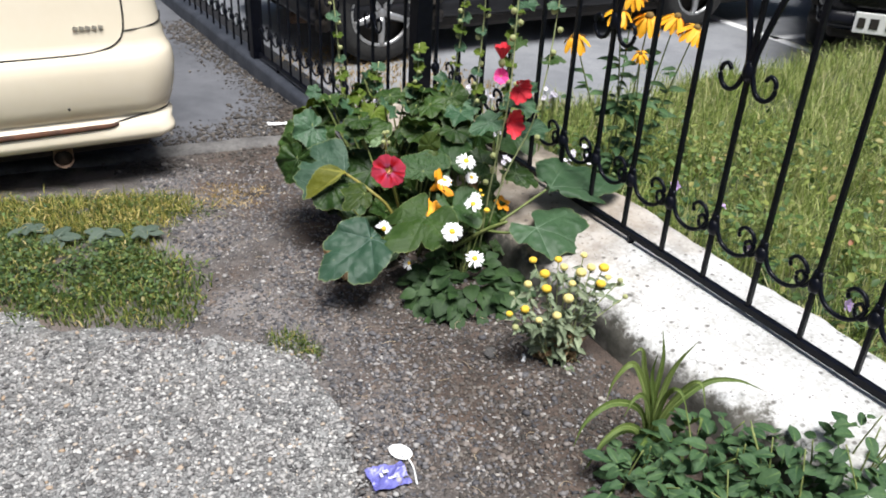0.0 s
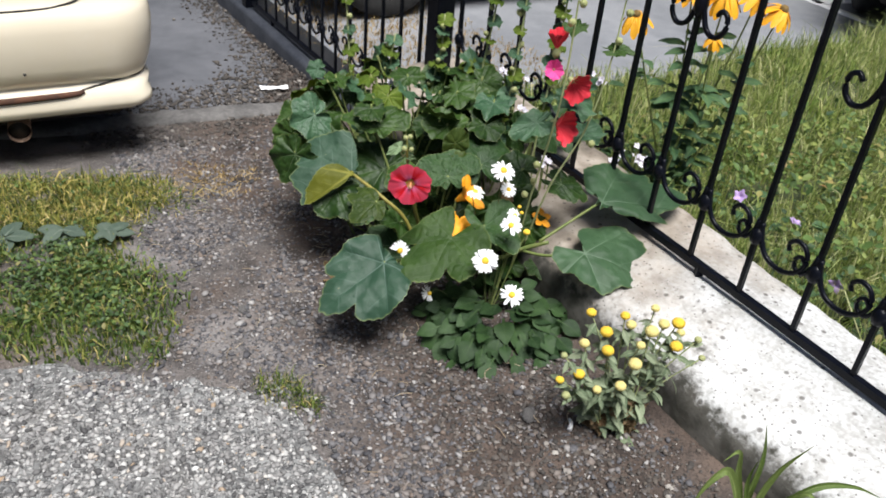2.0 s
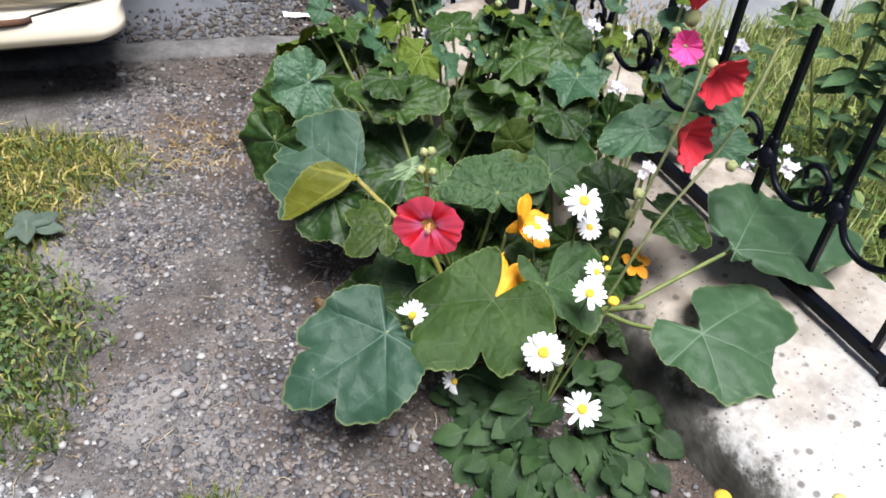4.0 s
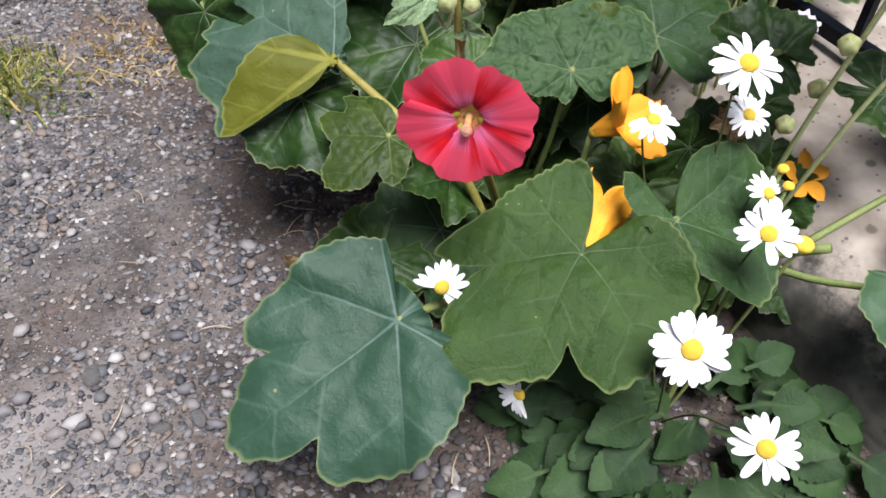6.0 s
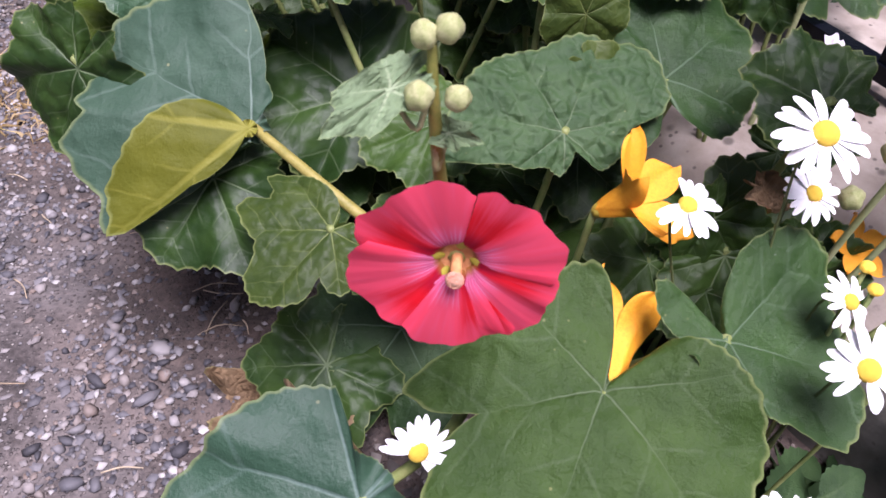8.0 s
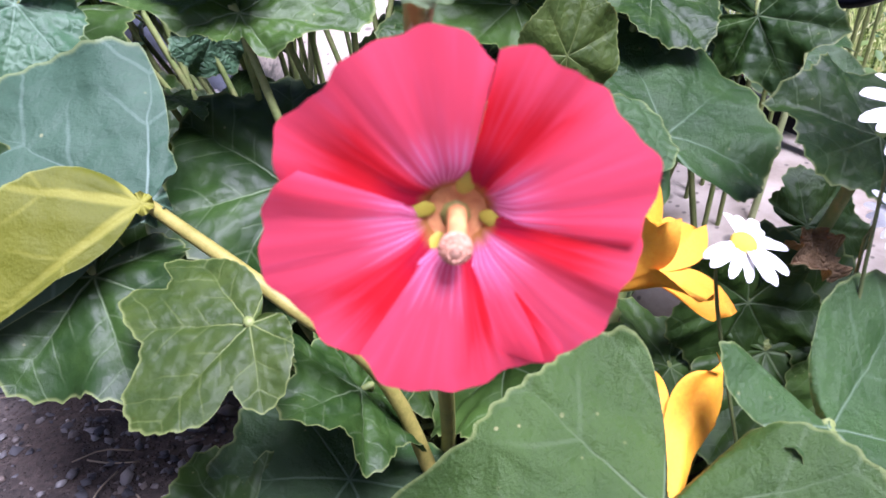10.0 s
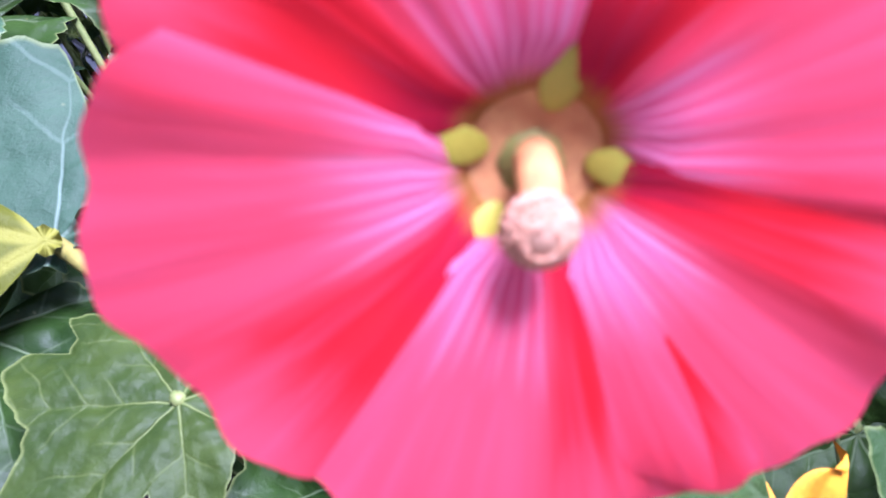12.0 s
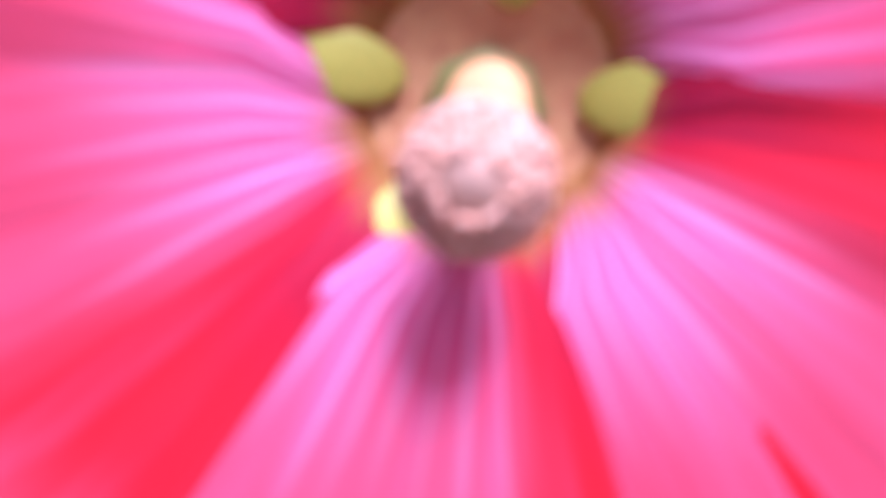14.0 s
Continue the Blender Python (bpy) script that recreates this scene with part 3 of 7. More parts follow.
def ball(c, r, rings=6, seg=8, squash=1.0):
    v, f = [], []
    for i in range(rings + 1):
        th = math.pi * i / rings
        for j in range(seg):
            ph = 2 * math.pi * j / seg
            v.append((c[0] + r * math.sin(th) * math.cos(ph), c[1] + r * math.sin(th) * math.sin(ph), c[2] + r * squash * math.cos(th)))
    for i in range(rings):
        for j in range(seg):
            k = (j + 1) % seg
            f.append((i * seg + j, (i + 1) * seg + j, (i + 1) * seg + k, i * seg + k))
    return np.array(v), f


def framed(origin, ahead, normal):
    """A pose at origin whose y points ahead and whose z leans to the normal."""
    y = Vector(ahead).normalized()
    x = y.cross(Vector(normal)).normalized()
    z = x.cross(y)
    m = Matrix((x, y, z)).transposed().to_4x4()
    m.translation = origin
    return m


def vnoise(x, y, f, s=0.0):
    return np.array([noise.noise((float(a) * f, float(b) * f, s)) for a, b in zip(np.ravel(x), np.ravel(y))]).reshape(np.shape(x))


# ---- the lie of the land ----
AXIS = Vector((0.462, -0.887, 0)).normalized()
SIDE = Vector((0.887, 0.462, 0)).normalized()
FOOT = Vector((0.909, 2.006, 0))


def along(s, off=0.0, z=0.0):
    """A point of the fence line: s metres along it, off metres to its lawn side."""
    return FOOT + AXIS * s + SIDE * off + Vector((0, 0, z))


def land(x, y):
    """Height of the ground: level yard, falling gently towards the driveway and the road; a low bed along the wall."""
    x, y = np.asarray(x, float), np.asarray(y, float)
    t = np.clip((y - 2.35) / 1.2, 0, 1)
    h = 0.03 - 0.13 * t * t * (3 - 2 * t) - 0.1 * np.clip((y - 3.4) / 1.6, 0, 1)
    off = (x - FOOT.x) * SIDE.x + (y - FOOT.y) * SIDE.y
    bed = np.clip((off + 0.85) / 0.4, 0, 1)
    return h + 0.05 * bed * bed * (3 - 2 * bed) * np.clip((3.0 - y) / 0.8, 0, 1)


def axis_steps(lo, hi, fine_lo, fine_hi, step):
    fine = np.arange(fine_lo, fine_hi + step / 2, step)
    out, d, a = [], step, fine_lo
    while a > lo:
        d *= 1.5
        a -= d
        out.append(a)
    left = out[::-1]
    out, d, a = [], step, fine_hi
    while a < hi:
        d *= 1.5
        a += d
        out.append(a)
    return np.array(left + list(fine) + out)


def ground_sheet():
    xs, ys = axis_steps(-300, 300, -2.0, 1.3, 0.025), axis_steps(-300, 300, 0.8, 4.0, 0.025)
    X, Y = np.meshgrid(xs, ys)
    Z = land(X, Y)
    near = np.exp(-(((X + 0.3) / 2.5) ** 4 + ((Y - 2.3) / 2.5) ** 4))
    Z = Z + near * (0.008 * vnoise(X, Y, 3.1) + 0.004 * vnoise(X, Y, 13.0, 3.0) + 0.002 * vnoise(X, Y, 37.0, 5.0))
    nx = len(xs)
    f = [(j * nx + i, j * nx + i + 1, (j + 1) * nx + i + 1, (j + 1) * nx + i) for j in range(len(ys) - 1) for i in range(nx - 1)]
    me = mesh("ground", np.stack([X, Y, Z], -1).reshape(-1, 3), f, M_SOIL)
    return structure("ground", me, "bare brown gravelly soil of a yard", "ground")


ground_sheet()


def slab(name, outline, lift, thick, mat, label, category, ragged=0.0, step=0.04, level=None):
    """A sheet with an outline, lying on the land, with a rim; its edge broken by ragged metres."""
    pts = []
    n = len(outline)
    for i in range(n):
        a, b = np.array(outline[i]), np.array(outline[(i + 1) % n])
        k = max(2, int(np.linalg.norm(b - a) / step))
        for t in np.arange(k) / k:
            p = a + (b - a) * t
            if ragged:
                p = p + ragged * np.array([noise.noise((p[0] * 9, p[1] * 9, 1.0)) + 0.5 * noise.noise((p[0] * 31, p[1] * 31, 4.0)), noise.noise((p[0] * 9, p[1] * 9, 7.0)) + 0.5 * noise.noise((p[0] * 31, p[1] * 31, 9.0))])
            pts.append(p)
    pts = np.array(pts)
    bm = bmesh.new()
    vs = [bm.verts.new((p[0], p[1], 0)) for p in pts]
    face = bm.faces.new(vs)
    if face.normal.z < 0:
        face.normal_flip()
    bmesh.ops.triangulate(bm, faces=[face])
    for _ in range(2):
        long = [e for e in bm.edges if e.calc_length() > 0.3]
        if long:
            bmesh.ops.subdivide_edges(bm, edges=long, cuts=2)
            bmesh.ops.triangulate(bm, faces=[q for q in bm.faces if len(q.verts) > 3])
    r = bmesh.ops.extrude_face_region(bm, geom=bm.faces[:])
    top = [g for g in r["geom"] if isinstance(g, bmesh.types.BMVert)]
    tops = set(top)
    for v in bm.verts:
        g = float(land(v.co.x, v.co.y)) if level is None else level
        v.co.z = g + (lift if v in tops else lift - thick)
    bmesh.ops.recalc_face_normals(bm, faces=bm.faces[:])
    return structure(name, from_bm(name, bm, mat), label, category)


slab("concrete_patch", [(-2.6, 2.35), (-1.5, 2.22), (-1.0, 2.14), (-0.78, 2.06), (-0.52, 2.04), (-0.40, 2.03), (-0.24, 1.98), (-0.12, 1.88), (-0.05, 1.70), (0.0, 1.59), (-0.02, 1.45), (0.1, 1.1), (0.0, 0.2), (-0.4, -1.0), (-2.6, -1.0)],
     0.005, 0.05, M_AGG, "broken edge of worn concrete with exposed aggregate", "concrete patch", ragged=0.05)
slab("driveway", [(-3.6, 2.6), (-1.1, 3.66), (-0.50, 3.95), (-0.52, 4.5), (-1.2, 6.0), (-2.6, 9.0), (-6.0, 9.0), (-6.0, 3.0)],
     0.012, 0.03, M_ASPHALT, "dull grey asphalt driveway with gravelly edges", "driveway", ragged=0.05)


def kerb():
    """A worn concrete kerb across the driveway's mouth, rounded on top."""
    a, b = np.array([-2.6, 2.955]), np.array([-0.18, 3.984])
    d = (b - a) / np.linalg.norm(b - a)
    q = np.array([-d[1], d[0]])
    prof = [(-0.055, -0.12), (-0.055, 0.004), (-0.045, 0.017), (-0.02, 0.023), (0.03, 0.024), (0.05, 0.018), (0.058, 0.002), (0.058, -0.12)]
    n = 70
    v, f = [], []
    for i in range(n):
        p = a + (b - a) * i / (n - 1)
        for o, h in prof:
            w = 0.006 * noise.noise((p[0] * 12, p[1] * 12, o * 40)) + 0.004 * noise.noise((p[0] * 40, p[1] * 40, o * 90))
            c = p + q * (o + w)
            v.append((c[0], c[1], float(land(p[0], p[1])) + h + w))
    k = len(prof)
    for i in range(n - 1):
        for j in range(k - 1):
            f.append((i * k + j, i * k + j + 1, (i + 1) * k + j + 1, (i + 1) * k + j))
    structure("kerb", mesh("kerb", v, f, M_KERB), "weathered grey concrete kerb sunk in gravel", "kerb")


kerb()


# ---- the low wall, its plinth beyond the post, the lawn and the road ----
def wall_sweep(name, s0, s1, prof, mat, label, category, n, rough, fall=0.0):
    v, f = [], []
    k = len(prof)
    for i in range(n):
        s = s0 + (s1 - s0) * i / (n - 1)
        for j, (o, z) in enumerate(prof):
            right = max(0.0, (o - 0.1) / 0.15)
            w = rough * (noise.noise((s * 5, o * 6, z * 6)) + 0.5 * noise.noise((s * 21, o * 20, z * 20)))
            v.append((s, o + w * (1 + 3.0 * right), z + 0.6 * w - fall * s * min(1.0, max(0.0, (z - 0.08) / 0.12))))
    for i in range(n - 1):
        for j in range(k - 1):
            f.append((i * k + j, (i + 1) * k + j, (i + 1) * k + j + 1, i * k + j + 1))
    f.append(tuple(range(k)))
    f.append(tuple(range((n - 1) * k + k - 1, (n - 1) * k - 1, -1)))
    m = Matrix((AXIS, SIDE, Vector((0, 0, 1)))).transposed().to_4x4()
    m.translation = FOOT
    return structure(name, mesh(name, v, f, mat), label, category, m)


WALL_TOP, WALL_FALL = 0.24, 0.027
prof = [(-0.285, -0.1), (-0.283, 0.05), (-0.278, 0.13), (-0.268, 0.163), (-0.25, 0.186), (-0.222, 0.2), (-0.185, 0.21), (-0.14, 0.221), (-0.09, 0.231), (-0.045, 0.238)]
prof += [(o, WALL_TOP) for o in np.linspace(0.0, 0.12, 6)] + [(0.152, 0.233), (0.174, 0.21), (0.182, 0.1), (0.184, -0.1)]
wall_sweep("wall_low", -1.62, 3.2, prof, M_WASH, "low wide wall of chipped whitewashed concrete", "wall", 240, 0.006, WALL_FALL)
prof = [(-0.06, -0.5), (-0.06, -0.11), (-0.045, -0.09), (0.045, -0.09), (0.06, -0.11), (0.06, -0.5)]
wall_sweep("wall_plinth", -6.2, -1.64, prof, M_PLINTH, "dark painted concrete plinth under a fence", "wall", 90, 0.004)

lawn_line = [along(3.1, 0.165), along(-1.5, 0.165), Vector((0.55, 3.62, 0)), Vector((1.18, 3.86, 0)), Vector((1.75, 4.26, 0)), Vector((2.3, 4.5, 0)), Vector((2.95, 4.85, 0)), Vector((4.6, 5.5, 0)), Vector((5.5, 2.0, 0)), Vector((3.6, -0.6, 0))]
LAWN_Z = 0.12
slab("lawn_bed", [(p.x, p.y) for p in lawn_line], 0.0, 0.4, M_LAWNSOIL, "dark soil under uneven grass behind the wall", "lawn", ragged=0.05, level=LAWN_Z)
road_line = [along(-1.75, 0.1), along(-6.3, 0.1), (-3.0, 30.0), (30.0, 30.0), (30.0, -6.0), (5.9, -6.0), (5.2, 2.0), (4.4, 5.2), (2.9, 4.6), (1.7, 4.0), (0.7, 3.45)]
slab("road", [(p[0], p[1]) for p in road_line], 0.0, 0.4, M_ROAD, "grey asphalt parking area with faded white lines", "road", level=-0.06, step=1.0)


def stripe(a, b, w):
    a, b = Vector((*a, 0)), Vector((*b, 0))
    d = (b - a).normalized()
    q = Vector((-d.y, d.x, 0)) * w / 2
    n = 14
    v, f = [], []
    for i in range(n):
        p = a + (b - a) * i / (n - 1)
        for sgn in (-1, 1):
            e = q * (sgn * (1 + 0.16 * noise.noise((p.x * 7, p.y * 7, sgn * 3.0))))
            v += [(p + e).to_tuple()[:2] + (-0.056,), (p + e).to_tuple()[:2] + (-0.062,)]
    for i in range(n - 1):
        k = i * 4
        f += [(k, k + 4, k + 6, k + 2), (k, k + 1, k + 5, k + 4), (k + 2, k + 6, k + 7, k + 3)]
    structure("road_marking", mesh("road_marking", v, f, M_PAINTLINE), "faded white painted line on asphalt", "road marking")


stripe((2.45, 6.75), (3.05, 5.25), 0.09)
stripe((2.79, 5.86), (4.3, 6.25), 0.09)
stripe((3.05, 5.25), (5.0, 5.9), 0.09)


# ---- the iron fence ----
def fence_panel(s0, s1, base, bars, knots, label, off=0.0, skew=0.0, fall=0.0):
    """A welded panel: foot rail, top rail, square bars, a band of scrolls, and forked tops on every third bar."""
    def at(s, z):
        return along(s, off + skew * s, z - fall * s)

    fence = thing("iron_fence", at((s0 + s1) / 2, base), label, "fence", "panels of the iron fence")
    rail_z, top_z, band = base + 0.0, base + 0.98, base + 0.155
    part("bottom_rail", tube("bottom_rail", [at(s0, rail_z), at(s1, rail_z)], 0.0125, M_IRON, n=2, sides=4, curve=False, square=True), fence, Matrix())
    part("top_rail", tube("top_rail", [at(s0, top_z), at(s1, top_z)], 0.0145, M_IRON, n=2, sides=4, curve=False, square=True), fence, Matrix())
    m_bar = tube("bar", [(0, 0, 0), (0, 0, top_z - rail_z)], 0.0076, M_IRON, n=2, sides=4, curve=False, square=True)
    turn = math.atan2(AXIS.y, AXIS.x)
    for s in bars:
        part("bar", m_bar, fence, Matrix.Translation(at(s, rail_z)) @ pose(0, 0, 0, 0, 0, math.degrees(turn)))
    # an S-scroll between two bars, in the local x-z plane
    w = bars[1] - bars[0]
    hook_r = [(0.004, 0, 0.035), (0.012, 0, 0.0), (0.035, 0, -0.032), (0.075, 0, -0.042), (0.112, 0, -0.026), (0.128, 0, 0.006), (0.118, 0, 0.034), (0.094, 0, 0.042), (0.078, 0, 0.028), (0.082, 0, 0.012)]
    hook_l = [(w - 0.004, 0, 0.035), (w - 0.010, 0, 0.006), (w - 0.026, 0, -0.02), (w - 0.046, 0, -0.016), (w - 0.05, 0, 0.004), (w - 0.038, 0, 0.014), (w - 0.028, 0, 0.004)]
    hook_r = [(p[0] * w / 0.153, 0, p[2]) for p in hook_r]
    m_scroll = joined("scroll", [tube_data(hook_r, 0.0062, 0.005, 40, 6), tube_data(hook_l, 0.0055, 0.0045, 26, 6)], M_IRON)
    for s in bars[:-1]:
        part("scroll", m_scroll, fence, Matrix.Translation(at(s, band)) @ pose(0, 0, 0, 0, 0, math.degrees(turn)))
    m_boss = joined("boss", [ball((0, 0, 0), 0.017, 6, 8, 1.3)], M_IRON)
    for s in bars:
        part("boss", m_boss, fence, Matrix.Translation(at(s, band)))
    # forked ornament: two arms that part upwards and two small curls below
    arm = [(0.004, 0, -0.02), (0.012, 0, 0.05), (0.034, 0, 0.13), (0.066, 0, 0.22), (0.09, 0, 0.30), (0.1, 0, 0.41)]
    curl = [(0.004, 0, 0.03), (0.012, 0, -0.005), (0.03, 0, -0.042), (0.058, 0, -0.05), (0.078, 0, -0.03), (0.078, 0, -0.002), (0.062, 0, 0.008), (0.05, 0, -0.004)]
    flip = lambda ps: [(-x, y, z) for x, y, z in ps]
    m_fork = joined("fork", [tube_data(arm, 0.0075, 0.0075, 20, 6), tube_data(flip(arm), 0.0075, 0.0075, 20, 6), tube_data(curl, 0.0065, 0.0055, 30, 6), tube_data(flip(curl), 0.0065, 0.0055, 30, 6), ball((0, 0, 0.005), 0.016, 6, 8, 1.6)], M_IRON)
    for s in knots:
        part("fork", m_fork, fence, Matrix.Translation(at(s, base + 0.555)) @ pose(0, 0, 0, 0, 0, math.degrees(turn)))
    # short feet that hold the rail off the wall
    m_foot = tube("foot", [(0, 0, -0.045), (0, 0, 0.0)], 0.012, M_IRON, n=2, sides=4, curve=False, square=True)
    for s in np.arange(s0 + 0.3, s1, 0.95):
        part("foot", m_foot, fence, Matrix.Translation(at(s, rail_z)))
    return fence


def post(s, base, top, r):
    p = thing("fence_post", along(s, 0, base), "stout square black iron fence post with a capped top", "fence post", "posts of the iron fence")
    turn = math.degrees(math.atan2(AXIS.y, AXIS.x))
    part("shaft", from_bm("shaft", box_bm(2 * r, 2 * r, top - base, 0.004), M_IRON), p, Matrix.Translation(along(s, 0, (base + top) / 2)) @ pose(0, 0, 0, 0, 0, turn))
    part("cap", from_bm("cap", box_bm(2 * r + 0.016, 2 * r + 0.016, 0.02, 0.006), M_IRON), p, Matrix.Translation(along(s, 0, top + 0.01)) @ pose(0, 0, 0, 0, 0, turn))


bars_near = [round(0.017 + 0.1513 * i, 3) for i in range(-9, 19)]
fence_panel(-1.5, 2.8, 0.2623, bars_near, bars_near[::3], "black wrought-iron fence panel with scrolls on a white wall", -0.029, 0.02, 0.0306)
bars_far = [round(-3.44 + 0.146 * i, 3) for i in range(13)]
fence_panel(-3.5, -1.62, -0.06, bars_far, [bars_far[i] for i in (1, 4, 7, 10)], "black wrought-iron fence panel with scrolls on a dark plinth")
bars_last = [round(-5.6 + 0.146 * i, 3) for i in range(14)]
fence_panel(-5.66, -3.6, -0.1, bars_last, [bars_last[i] for i in (1, 4, 7, 10)], "black wrought-iron fence panel beside the driveway")
post(-1.56, 0.0, 1.34, 0.034)
post(-3.55, -0.35, 1.1, 0.034)
post(-5.7, -0.4, 1.05, 0.034)


# ---- vehicles ----
def ring(w, y0, y1, rad, z, n=8):
    """A rounded rectangle at height z, from y0 (rear) to y1 (front), counter-clockwise from the rear right corner."""
    out = []
    for cx, cy, a0 in ((w - rad, y0 + rad, -90), (w - rad, y1 - rad, 0), (-w + rad, y1 - rad, 90), (-w + rad, y0 + rad, 180)):
        for i in range(n):
            a = radians(a0 + 90 * i / (n - 1))
            out.append((cx + rad * math.cos(a), cy + rad * math.sin(a), z))
    return out


def loft(name, rings, mat, cap=True):
    k = len(rings[0])
    v = [p for r in rings for p in r]
    f = [(i * k + j, i * k + (j + 1) % k, (i + 1) * k + (j + 1) % k, (i + 1) * k + j) for i in range(len(rings) - 1) for j in range(k)]
    if cap:
        f.append(tuple(range(k - 1, -1, -1)))
        f.append(tuple(range((len(rings) - 1) * k, len(rings) * k)))
    me = mesh(name, v, f, mat)
    return me


def wheel_parts(car, m, x, y, rim_mat):
    r, w = 0.295, 0.19
    sgn = 1 if x > 0 else -1
    base = m @ Matrix.Translation((x, y, r)) @ pose(0, 0, 0, 0, 90 * sgn, 0)
    prof = [(0.19, -w / 2), (0.25, -w / 2), (0.285, -w / 2 + 0.02), (r, -w / 2 + 0.045), (r, w / 2 - 0.045), (0.285, w / 2 - 0.02), (0.25, w / 2), (0.19, w / 2 - 0.012)]
    n = 36
    v = [(q * math.cos(2 * math.pi * i / n), q * math.sin(2 * math.pi * i / n), z) for i in range(n) for q, z in prof]
    k = len(prof)
    f = [(i * k + j, ((i + 1) % n) * k + j, ((i + 1) % n) * k + j + 1, i * k + j + 1) for i in range(n) for j in range(k - 1)]
    tyre = part("tyre", mesh("tyre", v, f, M_RUBBER), car, base)
    spokes = []
    for i in range(5):
        a = 2 * math.pi * i / 5
        d = np.array([math.cos(a), math.sin(a), 0])
        spokes.append(tube_data([d * 0.03 + [0, 0, w / 2 - 0.03], d * 0.11 + [0, 0, w / 2 - 0.02], d * 0.185 + [0, 0, w / 2 - 0.025]], 0.028, 0.02, 6, 6))
    circ = [(0.188 * math.cos(2 * math.pi * i / 28), 0.188 * math.sin(2 * math.pi * i / 28), w / 2 - 0.02) for i in range(29)]
    spokes.append(tube_data(circ, 0.012, n=29, sides=6, curve=False))
    spokes.append(ball((0, 0, w / 2 - 0.03), 0.045, 6, 10, 0.6))
    part("rim", joined("rim", spokes, rim_mat), tyre, base)
    disc = [(0.19 * math.cos(2 * math.pi * i / 24), 0.19 * math.sin(2 * math.pi * i / 24), z) for z in (w / 2 - 0.07, w / 2 - 0.075) for i in range(24)]
    part("brake_disc", mesh("brake_disc", disc, [tuple(range(24)), tuple(range(47, 23, -1))], M_TRIM), tyre, base)


